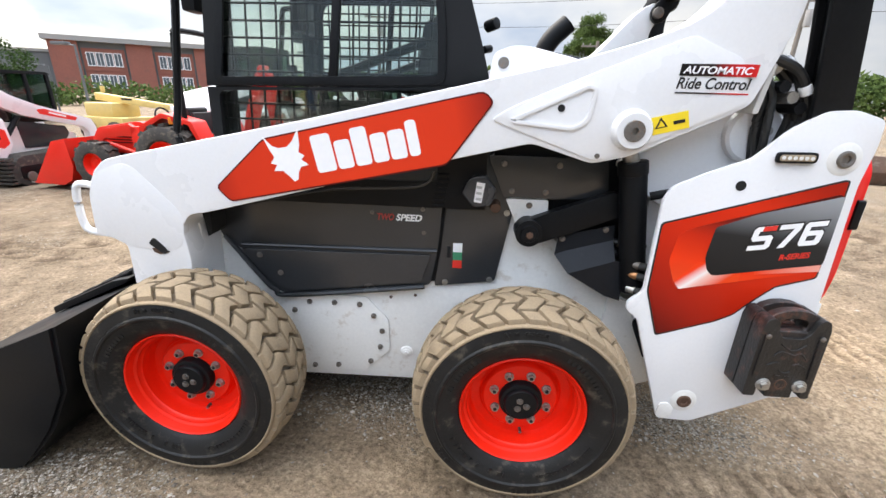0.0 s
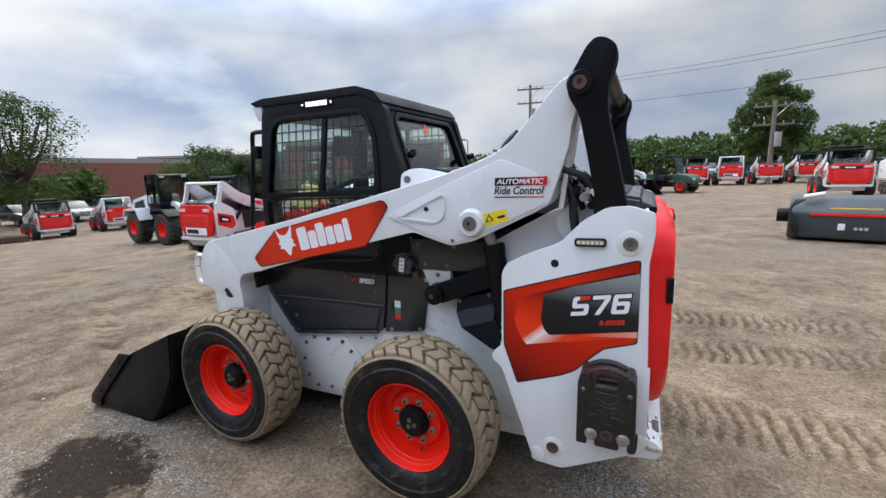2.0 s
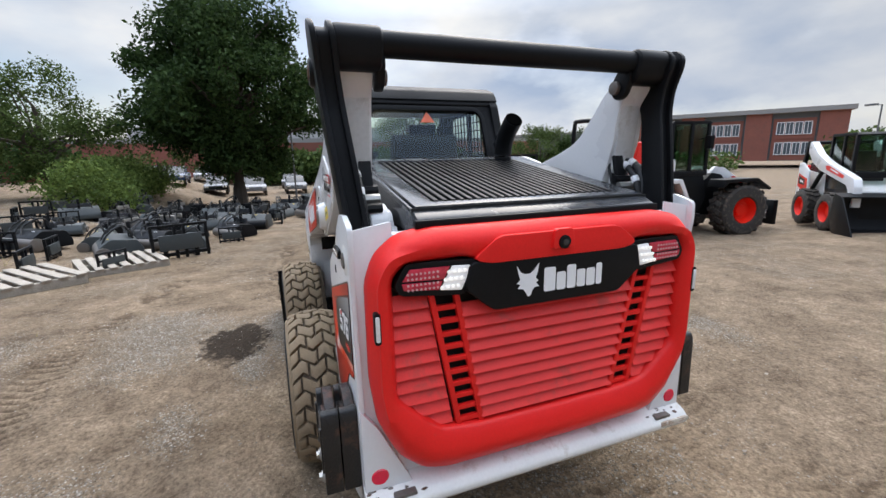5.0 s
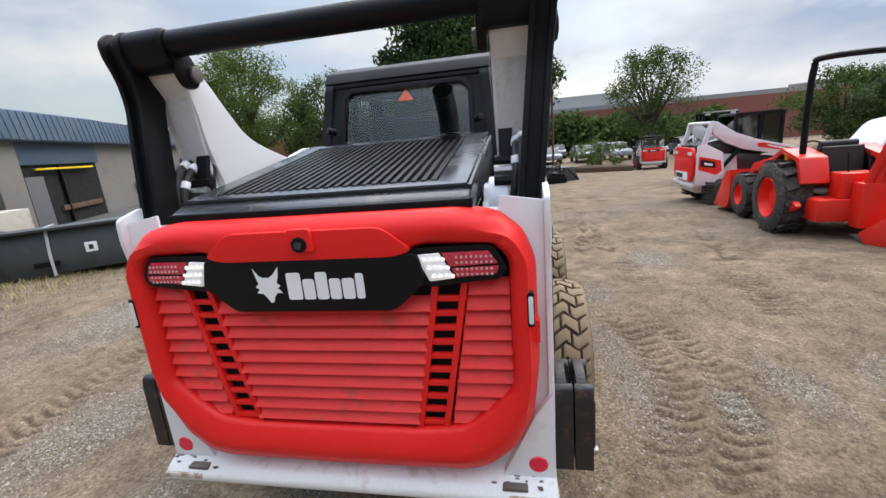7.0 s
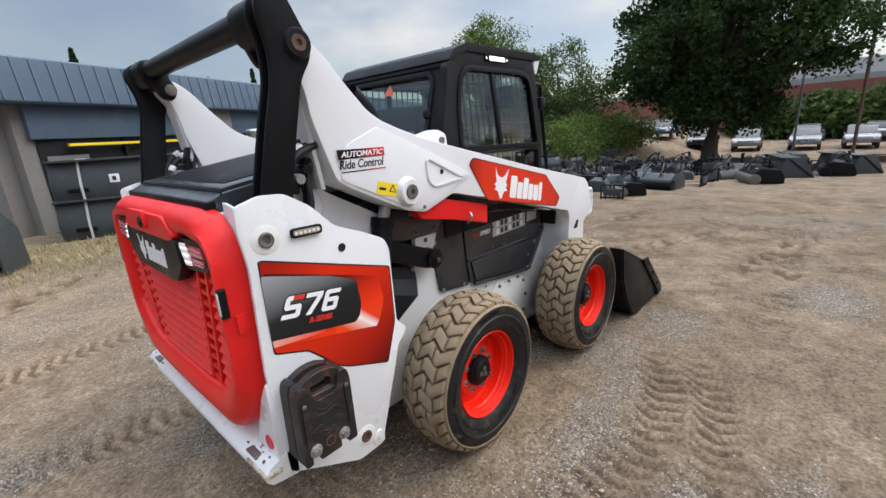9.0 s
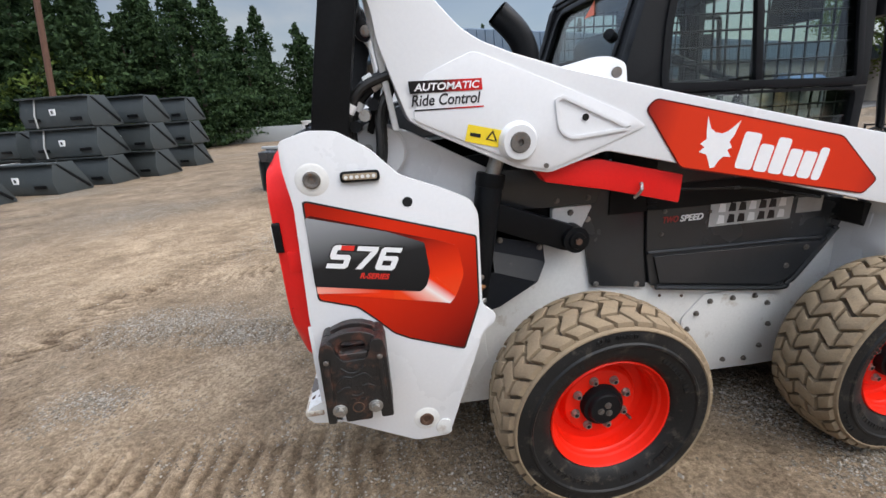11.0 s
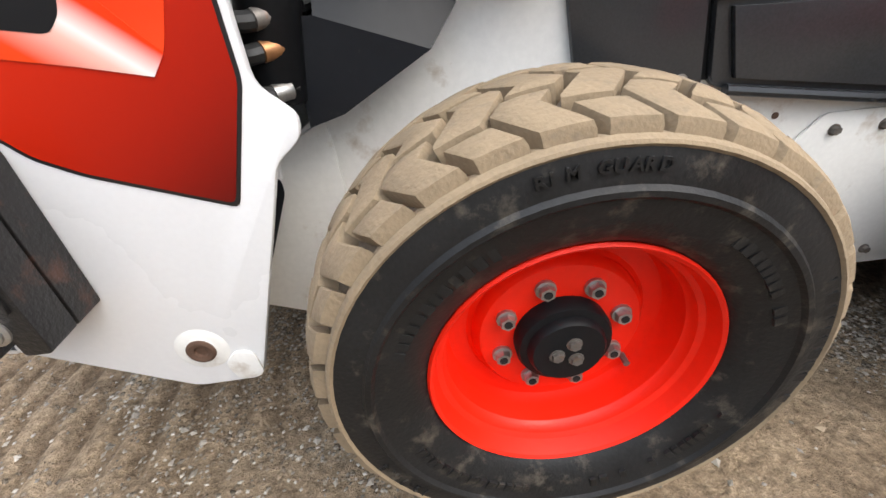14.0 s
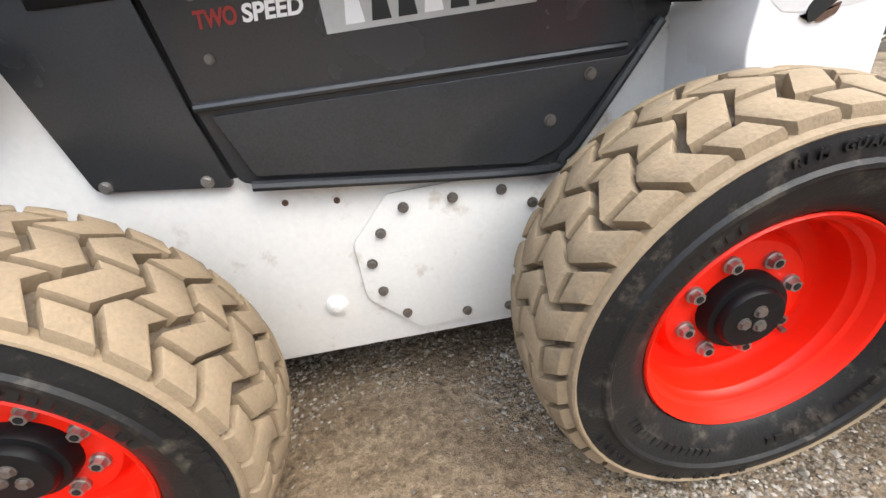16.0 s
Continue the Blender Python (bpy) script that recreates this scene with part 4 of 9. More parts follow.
for s in (-1, 1):
    up = part("rear_upright", side_prism(rounded(UP, 0.018), s, 0.682, 0.700, 0.004), WHITE, loader, "white rear upright with a red and black number graphic")
    part("upright_web", side_prism([(0.43, 1.12), (0.46, 0.60), (0.62, 0.34), (0.93, 0.45), (0.95, 1.15), (0.80, 1.36), (0.66, 1.24)], s, 0.50, 0.52, 0.004), WHITE, loader)
    part("tower_shell", side_prism(rounded([(0.28, 1.22), (0.62, 1.405), (0.74, 1.41), (0.80, 1.30), (0.95, 1.22), (0.95, 0.80), (0.42, 1.10)], 0.04), s, 0.50, 0.56, 0.012, 3), WHITE, loader)
    part("rear_web", prism([(s * 0.56, 0.56), (s * 0.682, 0.50), (s * 0.682, 1.38), (s * 0.56, 1.40)], "x", 0.950, 0.962, 0.003), WHITE, loader)
    base = part("number_graphic_outline", side_prism(rounded(BASE, 0.012), s, 0.7002, 0.7012), DECAL_BLACK, up)
    part("number_graphic", side_prism(rounded(inset(BASE, 0.006), 0.012), s, 0.7010, 0.7020), DEC_RED, up)
    part("graphic_band", side_prism(rounded(inset(MID, 0.002), 0.02), s, 0.7018, 0.7028), DEC_ORANGE, up)
    part("graphic_shine", side_prism([(0.70, 0.863), (0.70, 0.893), (0.61, 0.884), (0.59, 0.90), (0.58, 0.925), (0.555, 0.925), (0.491, 0.850), (0.513, 0.8245), (0.60, 0.844)], s, 0.7026, 0.7034), DEC_SHINE, up)
    part("graphic_glow", side_prism([(0.943, 0.914), (0.943, 0.938), (0.742, 0.904), (0.742, 0.892)], s, 0.7026, 0.7033), DEC_GLOW, up)
    part("graphic_panel", side_prism(rounded(BLK, 0.01), s, 0.7030, 0.7040), DEC_BLACK, up)
    x0 = 0.695 if s < 0 else 0.905
    a = 9.0 * -s
    for k, (m, grow, y) in enumerate(((DECAL_BLACK, 0.0045, 0.7042), (DECAL_WHITE, 0.0, 0.7056))):
        for stroke in NUMBER:
            sk = prism(inset(stroke, -grow) if grow else stroke, "z", 0, 0.001)
            sk.transform(on_side(s, x0, 0.975 if s < 0 else 1.0, a, y) @ LEAN)
            part("number_stroke", sk, m, up)
    red_nub = prism([(0.026, 0.078), (0.066, 0.078), (0.066, 0.062), (0.026, 0.062)], "z", 0, 0.001)
    red_nub.transform(on_side(s, x0, 0.975 if s < 0 else 1.0, a, 0.7064) @ LEAN)
    part("number_red", red_nub, DECAL_RED, up)
    text_mesh("R-SERIES", 0.026, DECAL_RED, "series_text", up, on_side(s, 0.806 if s < 0 else 0.803, 0.948 if s < 0 else 0.952, a, 0.7042), shear=0.25, bold=0.0008, fit_width=0.095)
    # pins, holes, marker lamp
    for x, z, r in ((0.905, 1.279, 0.052), (0.629, 0.362, 0.050)):
        part("pin_weld", lathe([(0.016, 0.704), (0.024, 0.706), (0.030, 0.703), (r * 0.8, 0.704), (r, 0.699)], (x, 0, z), 28, side=s), WHITE_WORN, up)
        part("pin", lathe([(0, 0.7025), (0.012, 0.7025), (0.013, 0.708), (0.021, 0.710), (0.026, 0.708), (0.027, 0.700)], (x, 0, z), 24, side=s), DULL if z > 1 else RUST, up)
    part("hole", rod((0.628, s * 0.699, 1.187), (0.628, s * 0.7015, 1.187), 0.016, seg=20), DARK, up)
    part("weld_patch", side_prism(rounded([(0.535, 0.285), (0.585, 0.275), (0.60, 0.32), (0.575, 0.352), (0.54, 0.345)], 0.015), s, 0.6995, 0.706, 0.004), WHITE_WORN, up)
    mk = part("marker_lamp", side_prism(rounded([(0.704, 1.262), (0.822, 1.264), (0.822, 1.297), (0.704, 1.295)], 0.012), s, 0.7, 0.712, 0.003), BLACK, up)
    part("marker_lens", side_prism(rounded([(0.712, 1.269), (0.814, 1.271), (0.814, 1.290), (0.712, 1.288)], 0.008), s, 0.711, 0.7135, 0.001), AMBER_GREY, mk)
    for k in range(6):
        part("led", rod((0.722 + 0.0165 * k, s * 0.713, 1.279), (0.722 + 0.0165 * k, s * 0.7150, 1.279), 0.0058, seg=10), LENS, mk)

    # two stacked cast weights: shoulders, a dip with an arched grip behind it, slots for the bolts
    WT = [(0.742, 0.494), (0.782, 0.494), (0.783, 0.540), (0.790, 0.552), (0.804, 0.552), (0.811, 0.540), (0.812, 0.494), (0.898, 0.494), (0.899, 0.540), (0.906, 0.552), (0.920, 0.552), (0.927, 0.540), (0.928, 0.494), (0.956, 0.494),
          (0.952, 0.752), (0.944, 0.784), (0.926, 0.793), (0.908, 0.782), (0.898, 0.745), (0.880, 0.722), (0.812, 0.722), (0.797, 0.745), (0.790, 0.780), (0.772, 0.791), (0.752, 0.783), (0.744, 0.752)]
    ARCH = [(0.760, 0.722), (0.940, 0.722), (0.940, 0.770), (0.915, 0.796), (0.880, 0.810), (0.848, 0.814), (0.815, 0.811), (0.783, 0.798), (0.760, 0.772)]
    GRIP = [(0.812, 0.745), (0.883, 0.745), (0.890, 0.752), (0.890, 0.770), (0.880, 0.780), (0.848, 0.784), (0.816, 0.780), (0.808, 0.770), (0.808, 0.752)]
    wt = None
    for y0, y1 in ((0.702, 0.757), (0.762, 0.818)):
        body = side_prism(rounded(WT, 0.008), s, y0, y1, 0.006, 3)
        if wt is None:
            wt = part("weight", body, IRON, loader, "rust-streaked black cast iron weights with carrying grips")
        else:
            part("weight_plate", body, IRON, wt)
        part("weight_grip", ring(ARCH, GRIP, "y", *sorted((s * (y0 + 0.006), s * (y1 - 0.018))), 0.006, 3), GRIP_IRON, wt)
        part("grip_sill", side_prism([(0.803, 0.716), (0.889, 0.716), (0.893, 0.744), (0.800, 0.744)], s, y0 + 0.008, y1 - 0.008, 0.007, 3), GRIP_IRON, wt)
    # a low rib down each edge, worn at its top
    for x0, x1, lean in ((0.752, 0.770, 0.004), (0.926, 0.944, -0.004)):
        part("weight_rib", side_prism(rounded([(x0, 0.57), (x1, 0.57), (x1 + lean, 0.735), (x0 + lean, 0.735)], 0.008), s, 0.815, 0.824, 0.004, 3), IRON, wt)
        part("worn_spot", lathe([(0, 0.8262), (0.006, 0.8258), (0.009, 0.8235)], (0.5 * (x0 + x1) + lean, 0, 0.727), 16, side=s), DULL, wt)
    for arc in ([(0.905, 0.645), (0.885, 0.668), (0.862, 0.662), (0.845, 0.666), (0.818, 0.672), (0.800, 0.652)], [(0.890, 0.700), (0.868, 0.682), (0.845, 0.680), (0.815, 0.700)], [(0.912, 0.615), (0.885, 0.628), (0.870, 0.624)], [(0.790, 0.618), (0.812, 0.630), (0.830, 0.626)], [(0.868, 0.598), (0.850, 0.592), (0.832, 0.599)]):
        part("weight_relief", pipe([(x, s * 0.8180, z) for x, z in arc], 0.0030, 6), IRON, wt)
    for x in (0.866, 0.835):
        part("relief_bar", side_prism(rounded([(x - 0.010, 0.570), (x + 0.010, 0.570), (x + 0.009, 0.582), (x - 0.009, 0.582)], 0.002), s, 0.817, 0.8205, 0.001), IRON, wt)
    part("weight_hole", lathe([(0, 0.800), (0.014, 0.802), (0.0155, 0.8188), (0.019, 0.8194), (0.021, 0.8175)], (0.853, 0, 0.546), 20, side=s), RUST, wt)
    for x in (0.797, 0.913):
        part("bolt_washer", lathe([(0.0, 0.8245), (0.020, 0.8240), (0.0235, 0.8215), (0.0235, 0.817)], (x, 0, 0.543), 20, side=s), STEEL, wt)
        part("weight_bolt", nut((x, s * 0.823, 0.543), (0, s, 0), 0.0145, 0.013), STEEL, wt)

# rear of the hull, bumper, reflectors
rear = part("rear_wall", box(0.90, 0.955, -0.68, 0.68, 0.50, 1.36, 0.01), WHITE, loader)
BUMP = [(0.93, 0.40), (1.03, 0.415), (1.052, 0.44), (1.052, 0.462), (1.03, 0.485), (0.93, 0.52)]
bump = part("bumper_lip", prism(rounded(BUMP, 0.008), "y", -0.70, 0.70, 0.004), WHITE_WORN, loader, "chipped white rear bumper lip")
chip_rnd = random.Random(21)
for s in (-1, 1):
    for k in range(9):
        cx, cy, r = chip_rnd.uniform(0.985, 1.035), s * chip_rnd.uniform(0.50, 0.69), chip_rnd.uniform(0.004, 0.011)
        pts = [(cx + r * chip_rnd.uniform(0.4, 0.9) * math.cos(a), cy + 1.6 * r * chip_rnd.uniform(0.4, 1.1) * math.sin(a)) for a in (i * 0.785 for i in range(8))]
        part("paint_chip", prism(pts, "z", 0.0, 0.0015, shear=lambda u, v: 0.4845 + (1.03 - u) * 0.35), RUST if k % 2 else DULL, bump)
for s in (-1, 1):
    part("bumper_wear", box(0.99, 1.055, *sorted((s * 0.55, s * 0.705)), 0.447, 0.468, 0.006), mat("chipped_rusty_paint", (0.55, 0.50, 0.42), 0.7, var=0.3, scale=18, dirt=(0.24, 0.12, 0.06), dirt_at=0.45), bump)
    part("tow_slot", prism(rounded([(s * 0.53, 0.478), (s * 0.61, 0.478), (s * 0.61, 0.490), (s * 0.53, 0.490)], 0.005), "x", 1.0, 1.042, 0.002), DULL, bump)
    part("corner_plate", prism([(s * 0.52, 0.47), (s * 0.698, 0.47), (s * 0.698, 0.80), (s * 0.64, 0.72)], "x", 0.955, 0.995, 0.004), WHITE, loader)
    ob = part("reflector", lathe([(0, 1.0), (0.026, 0.999), (0.030, 0.995)], (0, 0, 0), 24), REFLECTOR, loader)
    ob.matrix_basis = pose(0.0, s * 0.645, 0.545) @ Matrix.Rotation(radians(-90), 4, "Z")

# ---- tailgate ----
def mirror_pts(half):
    return [(-y, z) for y, z in half] + [(y, z) for y, z in reversed(half)]


# the left half from the top middle down to the bottom middle, mirrored
OUT = mirror_pts([(0.06, 1.382), (0.45, 1.382), (0.555, 1.362), (0.625, 1.305), (0.657, 1.22), (0.660, 0.90), (0.640, 0.74), (0.585, 0.625), (0.50, 0.548), (0.42, 0.530), (0.06, 0.526)])
INN = mirror_pts([(0.06, 1.262), (0.30, 1.262), (0.345, 1.285), (0.545, 1.278), (0.585, 1.235), (0.583, 0.86), (0.575, 0.83), (0.50, 0.755), (0.43, 0.700), (0.30, 0.684), (0.06, 0.682)])
MIDL = [tuple((Vector(a) + Vector(b)) / 2) for a, b in zip(OUT, INN)]
g = bmesh.new()
rings = []
for pts, x in ((OUT, 0.965), (inset(OUT, 0.004), 1.015), (inset(OUT, 0.022), 1.040), (inset(MIDL, -0.012), 1.058), (inset(MIDL, 0.012), 1.056), (inset(INN, -0.012), 1.044), (INN, 1.030), (INN, 0.985)):
    rings.append([g.verts.new((x, y, z)) for y, z in rounded(pts, 0.03, 3)])
for a, b in zip(rings, rings[1:]):
    for i in range(len(a)):
        j = (i + 1) % len(a)
        g.faces.new((a[i], a[j], b[j], b[i]))
gate = part("tailgate", g, RED, loader, "red moulded tailgate with louvred grille", 50)
# black sheet behind the slats: the unlit inside put into the colour
part("grille_shade_sheet", prism(rounded(inset(OUT, 0.03), 0.03), "x", 0.96, 0.986), DARK, gate)
# raised brow over the badge with the camera
BROW = [(-0.33, 1.275), (-0.24, 1.345), (0.24, 1.345), (0.33, 1.275), (0.27, 1.258), (-0.27, 1.258)]
part("gate_brow", prism(rounded(BROW, 0.03), "x", 1.030, 1.064, 0.012, 3), RED, gate)
part("camera_boss", prism(rounded([(-0.045, 1.285), (-0.035, 1.352), (0.035, 1.352), (0.045, 1.285)], 0.012), "x", 1.055, 1.076, 0.008, 3), RED, gate)
part("rear_camera", rod((1.070, 0, 1.307), (1.082, 0, 1.307), 0.023, seg=24, bevel=0.004), BLACK, gate)
part("camera_lens", rod((1.080, 0, 1.307), (1.085, 0, 1.307), 0.011, seg=20), PANEL, gate)
# black badge bar with the maker's mark as plain shapes
BADGE = [(-0.335, 1.268), (0.335, 1.268), (0.355, 1.18), (0.255, 1.098), (-0.255, 1.098), (-0.355, 1.18)]
badge = part("badge_bar", prism(rounded(BADGE, 0.02), "x", 1.02, 1.062, 0.008, 3), BLACK, gate, "black badge bar with white maker's mark")


def maker_mark(m, size, parent, name_word="mark_bar", name_head="mark_head", material=DECAL_WHITE):
    """The maker's mark as plain shapes: a pronged head and six bars, about size metres tall; m: reading frame at the left foot."""
    head = [(0.02, 1.14), (0.20, 0.88), (0.36, 0.80), (0.58, 0.80), (0.74, 0.90), (0.98, 1.18), (0.92, 0.80), (0.84, 0.62), (0.97, 0.50), (0.86, 0.42), (1.02, 0.26), (0.80, 0.24), (0.70, 0.12), (0.64, -0.06), (0.52, -0.10), (0.42, 0.06), (0.30, 0.22), (0.06, 0.26), (0.18, 0.40), (0.03, 0.46), (0.17, 0.60), (0.10, 0.80)]
    b = prism([(u * size, v * size) for u, v in head], "z", 0, 0.001)
    b.transform(m)
    part(name_head, b, material, parent)
    x = 1.22
    for w, h in ((0.52, 0.95), (0.42, 0.72), (0.42, 0.95), (0.40, 0.72), (0.42, 0.72), (0.28, 0.88)):
        bar = prism(rounded([(x * size, 0), ((x + w) * size, 0), ((x + w) * size, h * size), (x * size, h * size)], 0.1 * size), "z", 0, 0.001)
        bar.transform(m)
        part(name_word, bar, material, parent)
        x += w + 0.055


maker_mark(Matrix.Translation((1.0625, -0.175, 1.138)) @ Matrix(((0, 0, 1), (1, 0, 0), (0, 1, 0))).to_4x4(), 0.088, badge)
for s in (-1, 1):
    LAMP = [(s * 0.322, 1.262), (s * 0.36, 1.176), (s * 0.555, 1.196), (s * 0.565, 1.215), (s * 0.535, 1.268)]
    lamp = part("tail_lamp", prism(rounded(inset(LAMP, -0.014), 0.02), "x", 1.0, 1.046, 0.006, 3), BLACK, gate, "lit tail lamp with clear and red lenses")
    part("reverse_lens", prism([(s * 0.326, 1.258), (s * 0.364, 1.180), (s * 0.435, 1.188), (s * 0.395, 1.262)], "x", 1.044, 1.051, 0.003), LED_SOFT, lamp)
    for k in range(4):
        for q in range(3):
            y, z = s * (0.352 + 0.018 * k + 0.012 * (2 - q)), 1.196 + 0.024 * q
            part("lamp_led", rod((1.051, y, z), (1.0535, y, z), 0.0062, seg=10), LED_DIM, lamp)
    part("red_lens", prism([(s * 0.402, 1.262), (s * 0.424, 1.222), (s * 0.556, 1.228), (s * 0.532, 1.264)], "x", 1.044, 1.052, 0.003), RED_LENS, lamp)
    part("red_lens", prism([(s * 0.427, 1.217), (s * 0.440, 1.190), (s * 0.552, 1.200), (s * 0.558, 1.222)], "x", 1.044, 1.052, 0.003), RED_LENS, lamp)
    for k in range(8):
        for r in range(4):
            y, z = s * (0.444 + 0.0135 * k), 1.200 + 0.0155 * r + 0.003 * (r > 1)
            part("lamp_facet", rod((1.051, y, z), (1.0535, y, z), 0.0042, seg=6), PINK_FACET, lamp)
    # vent ladder strips
    for k in range(10):
        f = k / 9
        yc, z = s * (0.412 - 0.088 * f), 1.145 - 0.046 * k
        if k < 10:
            part("ladder_rung", box(1.006, 1.022, *sorted((yc - 0.047, yc + 0.047)), z - 0.036, z - 0.018, 0.003), RED, gate)
    for d in (-0.042, 0.042):
        top, bot = s * 0.418 + d, s * 0.322 + d
        part("ladder_rail", prism([(top - 0.010, 1.185), (top + 0.010, 1.185), (bot + 0.010, 0.675), (bot - 0.010, 0.675)], "x", 1.004, 1.026, 0.004), RED, gate)
    # outer slats
    for k in range(10):
        z = 1.165 - 0.047 * k
        f = (1.18 - z) / 0.5
        y0 = 0.468 - 0.088 * f
        y1 = 0.582 if z > 0.84 else 0.582 - (0.84 - z) * 1.02
        if y1 - y0 < 0.03:
            continue
        sl = prism([(0.992, z + 0.004), (0.998, z + 0.008), (1.024, z - 0.036), (1.018, z - 0.040)], "y", *sorted((s * y0, s * y1)), 0.002)
        part("slat", sl, RED_SLAT, gate)
for k in range(10):
    z = 1.115 - 0.0425 * k
    f = (1.17 - z) / 0.49
    y1 = 0.362 - 0.088 * f
    sl = prism([(0.996, z + 0.004), (1.003, z + 0.008), (1.032, z - 0.033), (1.025, z - 0.037)], "y", -y1, y1, 0.002)
    part("slat", sl, RED_SLAT, gate)
for s in (-1, 1):
    part("gate_marker", prism(rounded([(s * 0.628, 1.045), (s * 0.648, 1.045), (s * 0.648, 1.145), (s * 0.628, 1.145)], 0.008), "x", 1.036, 1.060, 0.004), BLACK, gate)
    part("gate_marker_lens", prism(rounded([(s * 0.632, 1.055), (s * 0.645, 1.055), (s * 0.645, 1.135), (s * 0.632, 1.135)], 0.005), "x", 1.0585, 1.063, 0.001), LENS, gate)
part("gate_latch_hole", rod((1.030, 0.622, 0.842), (1.0475, 0.622, 0.842), 0.008, seg=12), DARK, gate)
part("gate_latch", box(0.985, 1.025, 0.645, 0.662, 0.98, 1.05, 0.004), RED, gate)

# ---- hood ----
hood = part("hood", prism([(0.975, 1.375), (0.985, 1.40), (0.93, 1.425), (0.12, 1.555), (-0.10, 1.575), (-0.10, 1.40), (0.90, 1.34)], "y", -0.485, 0.485, 0.012, 3), GREY_BLACK, loader, "grey-black engine hood with long ribs")
part("hood_edge", box(0.955, 0.992, -0.49, 0.49, 1.372, 1.40, 0.006), BLACK, hood)
for k in range(24):
    y = -0.378 + 0.0322 * k
    rb = prism([(0.885, 1.430), (0.875, 1.449), (0.10, 1.573), (0.05, 1.564)], "y", y - 0.0085, y + 0.0085, 0.004)
    part("hood_rib", rb, BLACK, hood)
fr = ring([(0.925, -0.470), (0.925, 0.470), (-0.02, 0.470), (-0.02, -0.470)], [(0.872, -0.392), (0.872, 0.375), (0.045, 0.375), (0.045, -0.392)], "z", 0, 0.012, 0.003)
fr.transform(Matrix(((1, 0, 0, 0), (0, 1, 0, 0), (-0.1605, 0, 1, 1.5735), (0, 0, 0, 1))))
part("hood_frame", fr, GREY_BLACK, hood, "smooth grey border round the ribs")
part("hood_gap", box(0.928, 0.934, -0.485, 0.485, 1.415, 1.432, 0.0), DARK, hood)
exh = part("exhaust_pipe", pipe([(0.10, 0.30, 1.52), (0.10, 0.30, 1.60), (0.115, 0.30, 1.66), (0.15, 0.30, 1.715), (0.215, 0.30, 1.775)], 0.047, 20), BLACK, loader, "black curved exhaust pipe")
# black disc on the pipe's end: its inner shade put into the colour
part("pipe_mouth", rod((0.205, 0.30, 1.766), (0.2185, 0.30, 1.7785), 0.043, seg=24), VOID, exh)

# ---- lift arms ----
ARM = [(-1.60, 0.905), (-1.59, 1.06), (-1.55, 1.145), (-1.50, 1.188), (-1.39, 1.213), (-0.79, 1.338), (-0.18, 1.478), (0.02, 1.525), (0.113, 1.548), (0.279, 1.598), (0.378, 1.636), (0.435, 1.672), (0.521, 1.762), (0.594, 1.847), (0.648, 1.895), (0.70, 1.918), (0.74, 1.90), (0.745, 1.86), (0.705, 1.80), (0.682, 1.72), (0.675, 1.65), (0.638, 1.533), (0.602, 1.428), (0.547, 1.394), (0.32, 1.285), (0.273, 1.262), (0.162, 1.236), (-0.03, 1.293), (-0.537, 1.172), (-1.142, 1.016), (-1.225, 1.0), (-1.258, 0.95), (-1.245, 0.82), (-1.27, 0.68), (-1.49, 0.68), (-1.486, 0.872), (-1.526, 0.897)]
BAND = [(-1.103, 1.108), (-1.055, 1.057), (-0.298, 1.214), (-0.155, 1.414), (-0.188, 1.446), (-0.915, 1.279)]
ARM_RED = print_mat("arm_band_graphic", [(0.0, (0.30, 0.015, 0.01)), (0.12, (0.62, 0.035, 0.012)), (0.5, (0.72, 0.045, 0.014)), (0.88, (0.66, 0.04, 0.013)), (1.0, (0.28, 0.015, 0.01))], (1, 0, 0.23), -0.86, 1.02)
